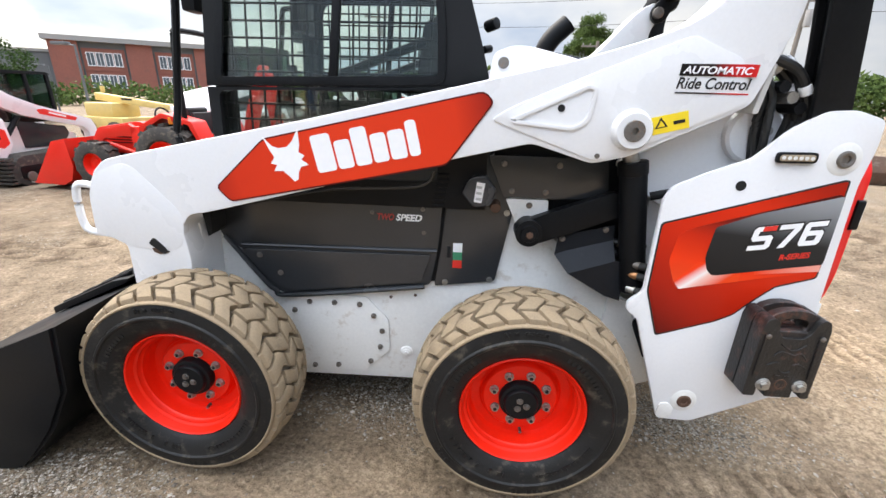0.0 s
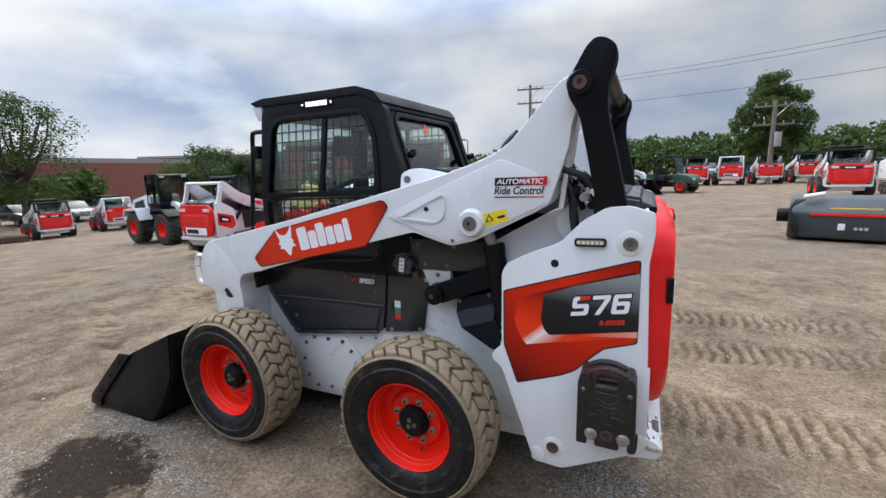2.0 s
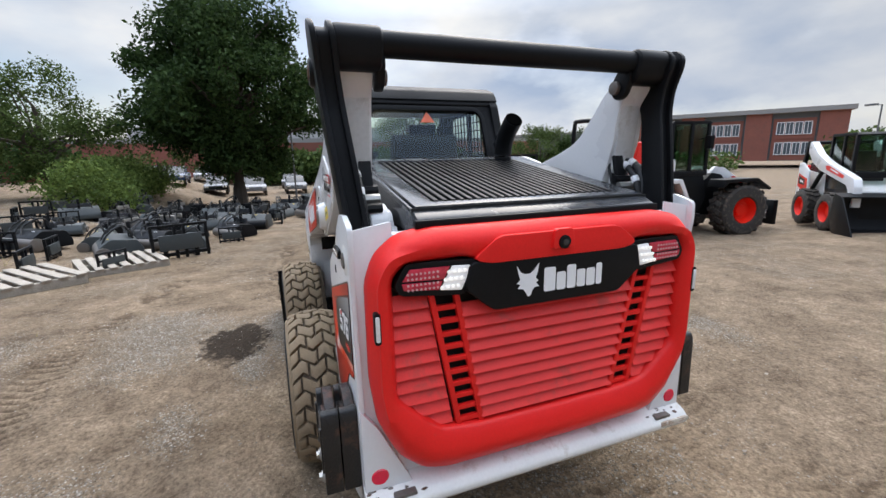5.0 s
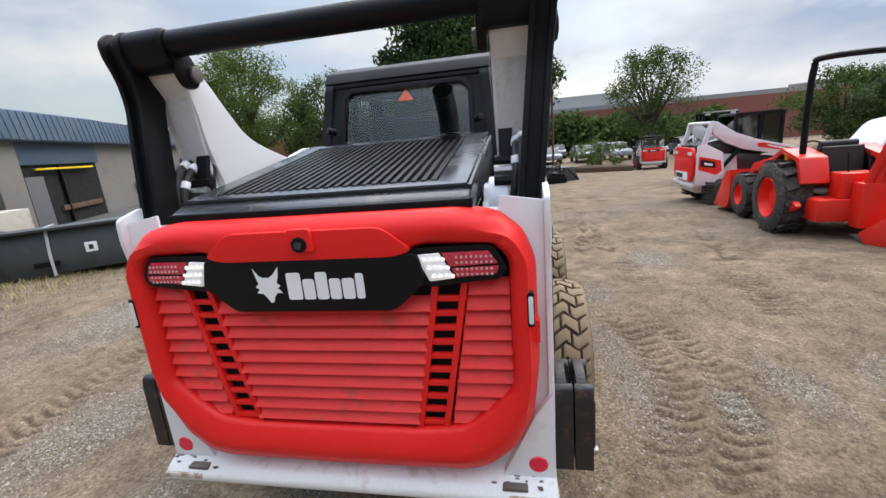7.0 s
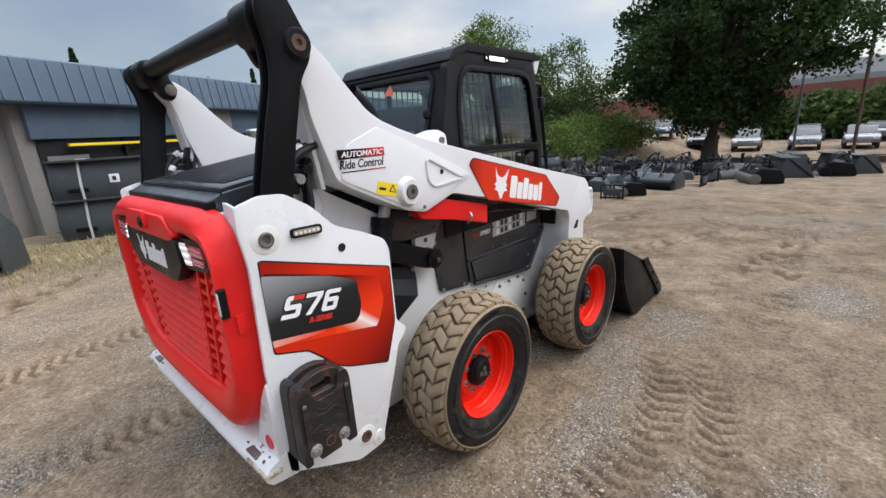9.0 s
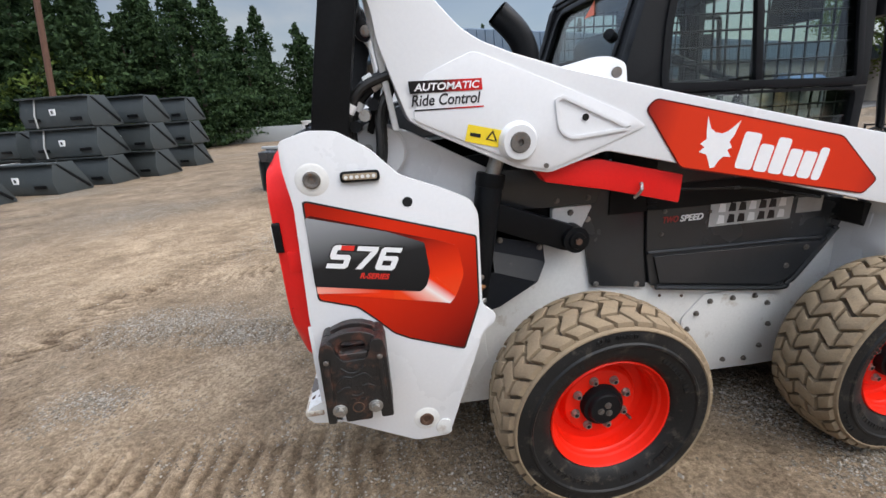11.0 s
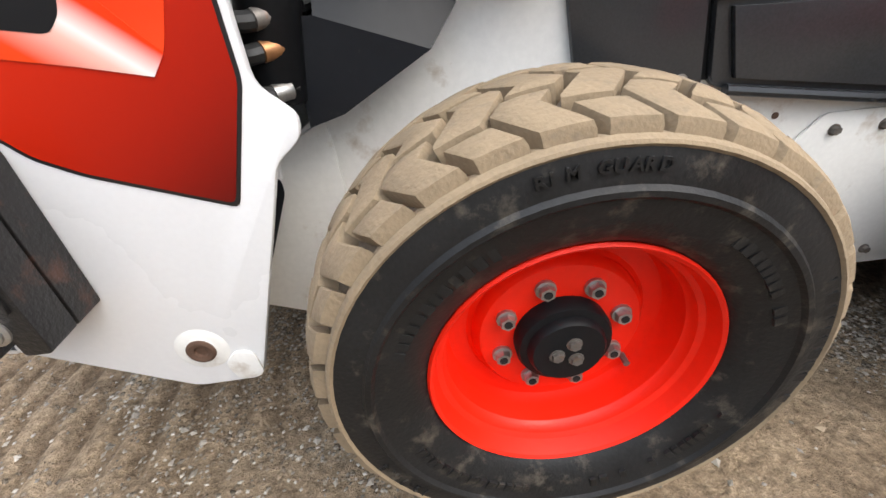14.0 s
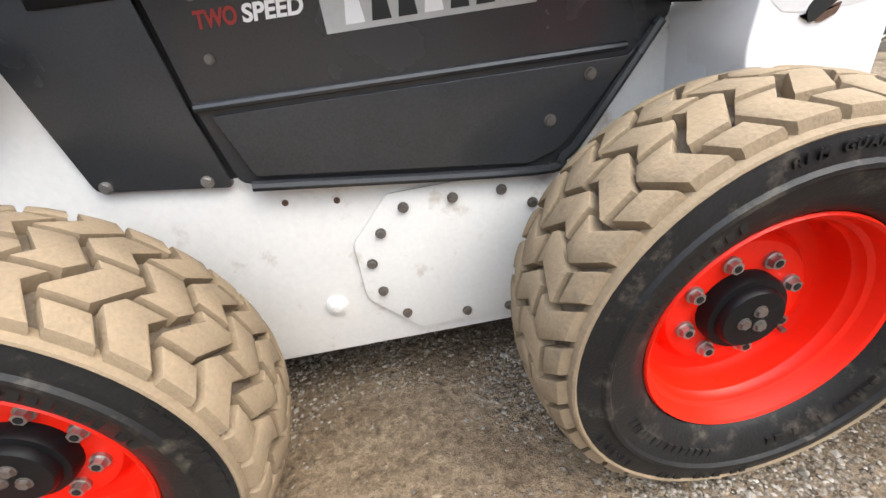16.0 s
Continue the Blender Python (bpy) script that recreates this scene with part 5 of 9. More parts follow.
for s in (-1, 1):
    arm = part("lift_arm", side_prism(rounded(ARM, 0.02), s, 0.545, 0.690, 0.014, 3), WHITE, loader, "white lift arm with a red maker's band")
    part("arm_leg", side_prism(rounded([(-1.50, 0.90), (-1.25, 0.95), (-1.25, 0.80), (-1.28, 0.34), (-1.46, 0.34), (-1.49, 0.80)], 0.02), s, 0.47, 0.60, 0.015, 3), WHITE, arm)
    part("arm_fillet", side_prism(rounded([(-1.60, 0.93), (-1.57, 1.13), (-1.42, 1.19), (-1.24, 1.0), (-1.27, 0.86), (-1.46, 0.86)], 0.05), s, 0.660, 0.6915, 0.004, 2), WHITE, arm)
    part("arm_hole", side_prism(rounded([(-1.40, 0.885), (-1.375, 0.91), (-1.33, 0.865), (-1.34, 0.84)], 0.012), s, 0.691, 0.6935), DARK, arm)
    part("hole_rust", side_prism(rounded([(-1.39, 0.868), (-1.36, 0.862), (-1.335, 0.848), (-1.32, 0.858), (-1.36, 0.842), (-1.385, 0.852)], 0.004), s, 0.691, 0.6925), RUST, arm)
    part("arm_gap", side_prism([(-1.235, 0.985), (-1.20, 0.995), (-1.205, 0.91), (-1.225, 0.89)], s, 0.50, 0.60, 0.003), DARK, arm)
    part("arm_handle", pipe([(-1.58, s * 0.66, 1.085), (-1.635, s * 0.67, 1.092), (-1.655, s * 0.67, 1.06), (-1.660, s * 0.67, 0.99), (-1.655, s * 0.67, 0.935), (-1.63, s * 0.67, 0.913), (-1.58, s * 0.66, 0.905)], 0.013, 10), WHITE, arm)
    # raised plate and its hollow triangle round the pivot
    PLATE = [(-0.165, 1.362), (-0.10, 1.402), (0.15, 1.510), (0.40, 1.610), (0.55, 1.55), (0.59, 1.43), (0.54, 1.405), (0.31, 1.297), (0.262, 1.270), (0.166, 1.246), (0.00, 1.303)]
    part("arm_plate", side_prism(rounded(PLATE, 0.02), s, 0.688, 0.695, 0.003), WHITE, arm)
    TRI = [(-0.105, 1.366), (0.125, 1.474), (0.152, 1.462), (0.138, 1.365), (0.095, 1.335), (-0.095, 1.352)]
    tri = rounded(TRI, 0.025)
    part("arm_ridge", ring(tri, inset(tri, 0.012), "y", *sorted((s * 0.694, s * 0.701)), 0.003), WHITE, arm)
    part("arm_hole", rod((0.048, s * 0.694, 1.402), (0.048, s * 0.6975, 1.402), 0.011, seg=16), DARK, arm)
    part("arm_hole", rod((0.175, s * 0.694, 1.262), (0.175, s * 0.6995, 1.262), 0.008, seg=12), DULL, arm)
    boss = part("pivot_boss", lathe([(0.03, 0.722), (0.052, 0.722), (0.056, 0.716), (0.060, 0.706), (0.064, 0.694)], (0.268, 0, 1.343), 32, side=s), WHITE, arm)
    part("pivot_pin", lathe([(0, 0.718), (0.009, 0.718), (0.010, 0.728), (0.030, 0.728), (0.032, 0.724), (0.032, 0.718)], (0.268, 0, 1.343), 24, side=s), DULL, boss)
    part("pivot_tab", side_prism(rounded([(0.222, 1.372), (0.245, 1.395), (0.255, 1.375), (0.232, 1.355)], 0.006), s, 0.70, 0.712, 0.002), WHITE, boss)
    # warning sticker
    Y4 = [(0.319, 1.381), (0.423, 1.406), (0.436, 1.357), (0.333, 1.330)]
    ylw = part("warning_sticker", side_prism(Y4, s, 0.6955, 0.697), YELLOW, arm, "yellow crush warning sticker")
    part("warning_triangle", side_prism([(0.335, 1.348), (0.372, 1.358), (0.347, 1.384)], s, 0.6975, 0.698), DECAL_BLACK, ylw)
    part("warning_inner", side_prism([(0.342, 1.353), (0.364, 1.359), (0.349, 1.375)], s, 0.6982, 0.6986), YELLOW, ylw)
    part("warning_figure", side_prism([(0.385, 1.374), (0.418, 1.382), (0.420, 1.372), (0.388, 1.364)], s, 0.6975, 0.698), DECAL_BLACK, ylw)
    # ride control sticker
    x0 = 0.372 if s < 0 else 0.592
    rc = part("ride_sticker", side_prism([(0.376, 1.502), (0.592, 1.502), (0.595, 1.536), (0.378, 1.534)], s, 0.6955, 0.697), print_mat("ride_print", [(0.0, (0.01, 0.01, 0.01)), (0.45, (0.02, 0.01, 0.01)), (0.75, (0.55, 0.02, 0.02)), (1.0, (0.6, 0.02, 0.02))], (-s, 0, 0), -s * x0, 0.215), arm)
    text_mesh("AUTOMATIC", 0.028, DECAL_WHITE, "ride_text", rc, on_side(s, x0 - s * 0.012, 1.5085, 0, 0.6975), shear=0.2, bold=0.0006, fit_width=0.196)
    text_mesh("Ride Control", 0.044, DECAL_BLACK, "ride_text", rc, on_side(s, x0 - s * 0.002, 1.467, 0, 0.6958), shear=0.22, bold=0.0007, fit_width=0.208)
    part("ride_line", side_prism([(0.374, 1.453), (0.582, 1.453), (0.582, 1.457), (0.374, 1.457)], s, 0.6955, 0.6965), rc.data.materials[0], rc)
    # red band with the maker's mark
    band = part("band_edge", side_prism(rounded(BAND, 0.018), s, 0.6920, 0.6928), BAND_EDGE, arm)
    part("band", side_prism(rounded(inset(BAND, 0.005), 0.018), s, 0.6926, 0.6936), ARM_RED, arm)
    if s < 0:
        maker_mark(on_side(s, -0.885, 1.138, 12.0, 0.6938), 0.130, arm)
    else:
        maker_mark(on_side(s, -0.345, 1.232, -12.0, 0.6938), 0.130, arm)
    # small lug plate inside the arm by the cab
    part("arm_lug", side_prism(rounded([(-0.18, 1.45), (-0.165, 1.565), (-0.11, 1.587), (-0.05, 1.588), (0.115, 1.552), (0.15, 1.50)], 0.02), s, 0.52, 0.545, 0.004), WHITE, arm)
    part("lug_pin", rod((-0.13, s * 0.543, 1.535), (-0.13, s * 0.552, 1.535), 0.018, seg=16), DULL, arm)

    # black rear link
    LK = [(0.80, 2.005), (0.838, 1.975), (0.838, 1.93), (0.812, 1.845), (0.812, 1.76), (0.845, 1.62), (0.892, 1.40), (0.90, 1.25), (0.78, 1.25), (0.782, 1.40), (0.745, 1.60), (0.712, 1.76), (0.672, 1.825), (0.668, 1.875), (0.70, 1.925), (0.735, 1.985), (0.765, 2.01)]
    tilt = lambda u, v: s * 0.10 * (v - 1.86)
    lk = part("rear_link", prism(inset(rounded(LK, 0.03), 0.020), "y", *sorted((s * 0.672, s * 0.728)), 0.0, shear=tilt), BLACK, loader, "black rear lift link")
    for y0, y1 in ((0.662, 0.680), (0.718, 0.737)):
        part("link_plate", prism(rounded(LK, 0.03), "y", *sorted((s * y0, s * y1)), 0.006, 2, shear=tilt), BLACK, lk)
    part("link_boss", lathe([(0.018, 0.748), (0.04, 0.748), (0.046, 0.742), (0.05, 0.73)], (0.716, 0, 1.866), 28, side=s), BLACK, lk)
    part("link_pin", lathe([(0, 0.744), (0.010, 0.744), (0.011, 0.75), (0.024, 0.751), (0.026, 0.746)], (0.716, 0, 1.866), 20, side=s), RUST, lk)
    part("link_head", side_prism(rounded([(0.70, 1.90), (0.69, 1.955), (0.74, 2.0), (0.80, 2.005), (0.83, 1.97), (0.81, 1.88), (0.75, 1.86)], 0.03), s, 0.52, 0.68, 0.02, 3), BLACK, lk)
    part("link_ear", side_prism(rounded([(0.67, 1.86), (0.70, 1.81), (0.75, 1.82), (0.79, 1.90), (0.76, 1.96), (0.70, 1.92)], 0.03), s, 0.508, 0.538, 0.008), BLACK, lk)
    part("ear_pin", rod((0.708, s * 0.51, 1.862), (0.708, s * 0.492, 1.862), 0.028, seg=20, bevel=0.004), DULL, lk)
    # the arm's back faces: white paint darkened, their shade put into the colour
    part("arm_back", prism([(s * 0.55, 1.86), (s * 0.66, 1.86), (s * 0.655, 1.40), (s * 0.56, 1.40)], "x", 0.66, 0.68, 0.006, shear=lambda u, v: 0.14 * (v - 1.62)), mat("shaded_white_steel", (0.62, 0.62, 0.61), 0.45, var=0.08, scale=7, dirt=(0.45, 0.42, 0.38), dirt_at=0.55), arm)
    # hoses inside the tower
    for k in range(6):
        y = s * (0.565 + 0.014 * k)
        part("tower_hose", pipe([(0.58, y, 1.62), (0.635, y + s * 0.01 * math.sin(k), 1.54), (0.665 + 0.01 * (k % 3), y, 1.46), (0.68 + 0.012 * (k % 2), y - s * 0.012 * math.sin(2 * k), 1.36), (0.70, y, 1.25)], 0.0125, 8), HOSE, loader)
    for k in range(3):
        part("hose_clamp", rod((0.695 + 0.03 * k, s * 0.54, 1.48 - 0.03 * k), (0.70 + 0.03 * k, s * 0.665, 1.48 - 0.03 * k), 0.018, seg=8), STEEL if k == 1 else BLACK, loader)
    part("tower_bracket", prism(rounded([(0.655, 1.58), (0.675, 1.585), (0.73, 1.40), (0.71, 1.39)], 0.006), "y", *sorted((s * 0.555, s * 0.60)), 0.003), BLACK, loader)
    drum = part("tower_drum", lathe([(0, 0.590), (0.082, 0.590), (0.092, 0.582), (0.094, 0.560), (0.094, 0.52)], (0.700, 0, 1.335), 32, side=s), WHITE, loader)
    part("drum_bolt", nut((0.732, s * 0.589, 1.347), (0, s, 0), 0.012, 0.010), STEEL, drum)
    for k, (y, dx, dz) in enumerate(((0.612, 0.0, 0.0), (0.632, 0.018, 0.012), (0.650, 0.036, -0.006))):
        hs = part("tower_hose", pipe([(0.61 + dx, s * y, 1.56), (0.69 + dx, s * y, 1.535 + dz), (0.755 + 0.5 * dx, s * y, 1.47 + dz), (0.775 + 0.4 * dx, s * (y - 0.01), 1.38), (0.755, s * (y - 0.02), 1.27)], 0.0145, 10), HOSE, loader)
        for q, (x, z, ex, ez) in enumerate(((0.688 + dx, 1.537 + dz, 0.022, -0.012), (0.748 + 0.6 * dx, 1.478 + dz, 0.012, -0.020))):
            if (k + q) % 3 != 2:
                part("hose_wrap", rod((x - ex * 0.6, s * y, z - ez * 0.6), (x + ex * 0.6, s * y, z + ez * 0.6), 0.0175, seg=12, bevel=0.002), DECAL_WHITE, hs)
tube = part("link_tube", rod((0.765, -0.66, 1.955), (0.765, 0.66, 1.955), 0.043, seg=28), BLACK, loader, "black cross tube between the rear links")
for s in (-1, 1):
    part("tube_collar", rod((0.765, s * 0.555, 1.955), (0.765, s * 0.59, 1.955), 0.054, seg=28, bevel=0.004), BLACK, tube)

# ---- wheels ----
def wheel(x, s):
    c = (x, 0, HUB)
    side = [(0.214, 0.868), (0.222, 0.884), (0.236, 0.897), (0.262, 0.909), (0.292, 0.916), (0.297, 0.922), (0.304, 0.922), (0.309, 0.916), (0.330, 0.914), (0.346, 0.9095)]
    w = part("wheel", lathe(side, c, 72, side=s), RUBBER, loader, "dusty black tyre on a red steel rim")
    shoulder = [(0.346, 0.9095), (0.350, 0.913), (0.354, 0.911), (0.357, 0.904), (0.357, 0.894), (0.355, 0.885)]
    part("shoulder", lathe(shoulder, c, 72, side=s), TREAD, w)
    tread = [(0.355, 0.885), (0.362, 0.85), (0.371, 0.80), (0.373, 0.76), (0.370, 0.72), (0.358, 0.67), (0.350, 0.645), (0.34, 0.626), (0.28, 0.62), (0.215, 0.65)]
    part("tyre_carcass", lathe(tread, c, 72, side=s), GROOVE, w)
    # tread: zigzag grooves run across the tyre; every other band is cut at the other bends
    tb = bmesh.new()
    n = 34
    pitch = 2 * math.pi / n
    zig = lambda v: 0.29 * pitch * (1 - 2 * abs(((v + 1.1275) % 0.85) / 0.425 - 1))
    for k in range(n):
        cuts = (-1.0, -0.275, 0.36, 1.0) if k % 2 else (-1.0, -0.62, 0.0, 0.66, 1.0)
        for c0, c1 in zip(cuts, cuts[1:]):
            loops = []
            for r_top, side_in, end_in in ((0.358, 0.085, 0.030), (0.3880, 0.098, 0.038), (0.3955, 0.115, 0.048), (0.3980, 0.165, 0.078)):
                # the ends lean outwards on the shoulders and stand close together inside
                v0 = c0 + (2.0 * end_in - 0.060 if c0 == -1.0 else end_in)
                v1 = c1 - (2.0 * end_in - 0.060 if c1 == 1.0 else end_in)
                st = [v0] + [v for v in (-0.7025, -0.2775, 0.1475, 0.5725) if c0 + 0.12 < v < c1 - 0.12] + [v1]
                low, mid, high = [], [], []
                for v in st:
                    yv = 0.776 + 0.126 * v
                    drop = 0.024 * abs(v) ** 2.1
                    for out, f in ((low, side_in), (mid, 0.5), (high, 1 - side_in)):
                        a = pitch * (k + f) + s * zig(v)
                        r = r_top - drop - (0.0 if r_top < 0.397 or f == 0.5 else 0.0008)
                        out.append(tb.verts.new((x + r * math.cos(a), s * yv, HUB + r * math.sin(a))))
                loops.append((low, mid, high))
            low, mid, high = loops[-1]
            for i in range(len(st) - 1):
                tb.faces.new((low[i], low[i + 1], mid[i + 1], mid[i]))
                tb.faces.new((mid[i], mid[i + 1], high[i + 1], high[i]))
            edges = [lo + [mi[-1]] + hi[::-1] + [mi[0]] for lo, mi, hi in loops]
            for e0, e1 in zip(edges, edges[1:]):
                for i in range(len(e0)):
                    j = (i + 1) % len(e0)
                    tb.faces.new((e0[i], e0[j], e1[j], e1[i]))
    part("tread", tb, TREAD, w, "tan dust-covered tread blocks", 38)["kind"] = "stuff"
    # raised lettering as plain bars on the sidewall
    lt = bmesh.new()
    rnd = random.Random(7)
    for a0, a1, r in ((125, 165, 0.272), (20, 62, 0.272), (150, 195, 0.328), (205, 262, 0.268), (285, 335, 0.270), (268, 300, 0.330)):
        a = a0
        while a < a1:
            w_l = rnd.uniform(3.0, 4.6)
            if rnd.random() < 0.85:
                for r0, r1 in ((r - 0.011, r + 0.011),):
                    pts = []
                    for aa, rr in ((a, r0), (a + w_l * 0.68, r0), (a + w_l * 0.68, r1), (a, r1)):
                        ang = radians(aa)
                        pts.append((x + rr * math.cos(ang), HUB + rr * math.sin(ang)))
                    yb = 0.9125 if r > 0.3 else 0.9105
                    prism(pts, "y", *sorted((s * (yb - 0.003), s * (yb + 0.0022))), 0.0, bm=lt)
            a += w_l
    part("sidewall_lettering", lt, RUBBER, w)["kind"] = "stuff"
    for words, mid, rr, pitch in (("RIM GUARD", 93, 0.324, 2.75), ("12-16.5", 212, 0.322, 2.9)):
        for i, ch in enumerate(words):
            if ch == " ":
                continue
            # reading clockwise as seen from outside
            ang = radians(mid + (len(words) / 2 - i - 0.5) * pitch) if s < 0 else radians(180 - (mid + (len(words) / 2 - i - 0.5) * pitch))
            px, pz = x + rr * math.cos(ang), HUB + rr * math.sin(ang)
            turn = math.degrees(ang) - 90 if s < 0 else 90 - math.degrees(ang)
            text_mesh(ch, 0.020, RUBBER, "sidewall_letter", w, on_side(s, px, pz, turn, 0.9165) @ Matrix.Translation((-0.006, 0, 0)), bold=0.0006, thick=0.0016)
    rim = [(0.214, 0.866), (0.2195, 0.876), (0.2200, 0.884), (0.2165, 0.888), (0.2115, 0.884), (0.208, 0.872), (0.204, 0.858), (0.196, 0.852), (0.194, 0.838), (0.189, 0.832), (0.187, 0.80), (0.186, 0.79), (0.180, 0.778), (0.150, 0.776), (0.142, 0.782), (0.138, 0.795), (0.131, 0.803), (0.118, 0.805), (0.06, 0.806)]
    rm = part("rim", lathe(rim, c, 64, side=s), WHEEL_RED, w, "red steel rim")
    part("hub", lathe([(0.077, 0.80), (0.077, 0.826), (0.073, 0.834), (0.062, 0.836), (0.060, 0.845), (0.056, 0.850), (0, 0.850)], c, 36, side=s), BLACK, w)
    for k in range(3):
        a = radians(90 + 120 * k + 20)
        part("hub_bolt", nut((x + 0.019 * math.cos(a), s * 0.849, HUB + 0.019 * math.sin(a)), (0, s, 0), 0.010, 0.008), DULL, w)
    for k in range(8):
        a = radians(22.5 + 45 * k + 5)
        # dark disc for the hole in each nut, its shade put into the colour
        part("stud_hole", rod((x + 0.100 * math.cos(a), s * 0.815, HUB + 0.100 * math.sin(a)), (x + 0.100 * math.cos(a), s * 0.8245, HUB + 0.100 * math.sin(a)), 0.0068, seg=10), DARK, w)
        part("wheel_nut", nut((x + 0.100 * math.cos(a), s * 0.805, HUB + 0.100 * math.sin(a)), (0, s, 0), 0.0132, 0.018), STEEL, w)
    a = radians(218 if s > 0 else 275)
    vx, vz = x + 0.165 * math.cos(a), HUB + 0.165 * math.sin(a)
    part("valve", rod((vx, s * 0.776, vz), (vx, s * 0.80, vz), 0.006, seg=8), DULL, w)


for wx in (0.0, -WB):
    for s in (-1, 1):
        wheel(wx, s)
        part("axle_housing", rod((wx, s * 0.46, HUB), (wx, s * 0.80, HUB), 0.075, seg=24), BLACK, loader)

# ---- cab ----
WIN = [(-1.150, 1.455), (-1.105, 1.80), (-1.085, 1.865), (-1.04, 1.895), (-0.98, 1.905), (-0.47, 1.905), (-0.42, 1.89), (-0.385, 1.845), (-0.36, 1.78), (-0.345, 1.70), (-0.338, 1.60), (-0.335, 1.475)]
LOWW = [(-1.165, 1.12), (-1.155, 1.425), (-0.345, 1.445), (-0.345, 1.12)]
cab = part("cab", prism(rounded([(-1.12, 1.985), (-0.45, 1.99), (-0.32, 1.945), (-0.30, 1.90), (-1.12, 1.90)], 0.02), "y", -0.46, 0.46, 0.02, 3), PLASTIC, loader, "dark plastic operator cab with caged windows")


def wall_with_hole(outer, hole, n=64):
    """Both outlines resampled to the same count round a common middle."""
    mid = Vector((sum(p[0] for p in hole) / len(hole), sum(p[1] for p in hole) / len(hole)))

    def cast(pts, a):
        d = Vector((math.cos(a), math.sin(a)))
        best = None
        for i in range(len(pts)):
            p, q = Vector(pts[i]) - mid, Vector(pts[(i + 1) % len(pts)]) - mid
            e = q - p
            den = d.x * e.y - d.y * e.x
            if abs(den) < 1e-9:
                continue
            t = (p.x * e.y - p.y * e.x) / den
            u = (p.x * d.y - p.y * d.x) / den
            if t > 0 and -1e-6 <= u <= 1 + 1e-6:
                best = t if best is None else max(best, t)
        return tuple(mid + d * (best or 0.01))

    angs = sorted({round(math.atan2(p[1] - mid.y, p[0] - mid.x), 4) for p in list(outer) + list(hole)} | {round(-math.pi + 2 * math.pi * i / n, 4) for i in range(n)})
    return [cast(outer, a) for a in angs], [cast(hole, a) for a in angs]


UPPER = [(-1.195, 1.44), (-1.165, 1.92), (-1.14, 1.985), (-1.05, 1.998), (-0.44, 1.998), (-0.335, 1.965), (-0.29, 1.90), (-0.255, 1.76), (-0.20, 1.586), (-0.165, 1.46)]
LOWER = [(-1.205, 1.02), (-1.195, 1.436), (-0.165, 1.456), (-0.16, 1.02)]
lean = lambda v: 0.0 if v < 1.5 else (v - 1.5) * 0.08
for s in (-1, 1):
    for outer, hole in ((UPPER, WIN), (LOWER, LOWW)):
        o, h = wall_with_hole(outer, rounded(hole, 0.03))
        b = ring(o, h, "y", *sorted((s * 0.455, s * 0.505)), 0.0)
        for v in b.verts:
            v.co.y -= s * lean(v.co.z)
        bevelled(b, 0.006, 2)
        wall = part("cab_side", b, PLASTIC, cab)
    # gasket round the window, glass and mesh
    gk = rounded(WIN, 0.03)
    b = ring(inset(gk, -0.012), inset(gk, 0.016), "y", *sorted((s * 0.500, s * 0.512)), 0.004)
    for v in b.verts:
        v.co.y -= s * lean(v.co.z)
    part("window_gasket", b, BLACK, cab)
    b = prism(inset(gk, 0.006), "y", *sorted((s * 0.488, s * 0.492)))
    for v in b.verts:
        v.co.y -= s * lean(v.co.z)
    pane = part("side_window", b, GLASS, cab, "tinted side window")
    pane.visible_shadow = False
    pane = part("lower_window", side_prism(inset(LOWW, -0.004), s, 0.484, 0.488), GLASS, cab)
    pane.visible_shadow = False
    part("slider_post", prism([(-0.745, 1.47), (-0.715, 1.47), (-0.675, 1.90), (-0.705, 1.90)], "y", *sorted((s * 0.478, s * 0.500)), 0.003, shear=lambda u, v: -s * lean(v)), BLACK, cab)
    cage = bmesh.new()
    for k in range(15):
        x = -1.12 + 0.0555 * k
        pipe([(x, s * 0.470, 1.14), (x + 0.012, s * 0.468, 1.46), (x + 0.03, s * 0.44, 1.91)], 0.0045, 5, bm=cage, steps=3)
    for k in range(14):
        z = 1.16 + 0.0555 * k
        rod((-1.16, s * (0.474 - lean(z)), z), (-0.33, s * (0.474 - lean(z)), z), 0.0045, seg=5, bm=cage)
    part("window_cage", cage, BLACK, cab, "black wire mesh window guard")
    led = part("cab_lamp", side_prism(rounded([(-0.84, 1.945), (-0.62, 1.945), (-0.62, 1.982), (-0.84, 1.982)], 0.012), s, 0.455, 0.476, 0.004), BLACK, cab)
    for k in range(6):
        x = -0.805 + 0.026 * k
        part("lamp_led", side_prism([(x, 1.952), (x + 0.017, 1.952), (x + 0.017, 1.976), (x, 1.976)], s, 0.475, 0.479), LED, led)
    for x in (-0.832, -0.628):
        part("lamp_led", rod((x, s * 0.474, 1.964), (x, s * 0.478, 1.964), 0.006, seg=8), LED, led)
    part("grab_bar", pipe([(-1.17, s * 0.44, 1.845), (-1.27, s * 0.44, 1.845), (-1.295, s * 0.44, 1.82), (-1.31, s * 0.44, 1.70), (-1.36, s * 0.44, 1.40), (-1.38, s * 0.44, 1.22), (-1.22, s * 0.44, 1.15)], 0.014, 8), BLACK, cab)
    part("mirror", box(-1.25, -1.20, *sorted((s * 0.42, s * 0.50)), 1.68, 1.76, 0.012), BLACK, cab)
    # front lamp under the roof lip
    part("front_lamp", prism([(-1.235, 1.99), (-1.16, 1.99), (-1.165, 1.90), (-1.20, 1.91)], "y", *sorted((s * 0.32, s * 0.47)), 0.006), LENS, cab)
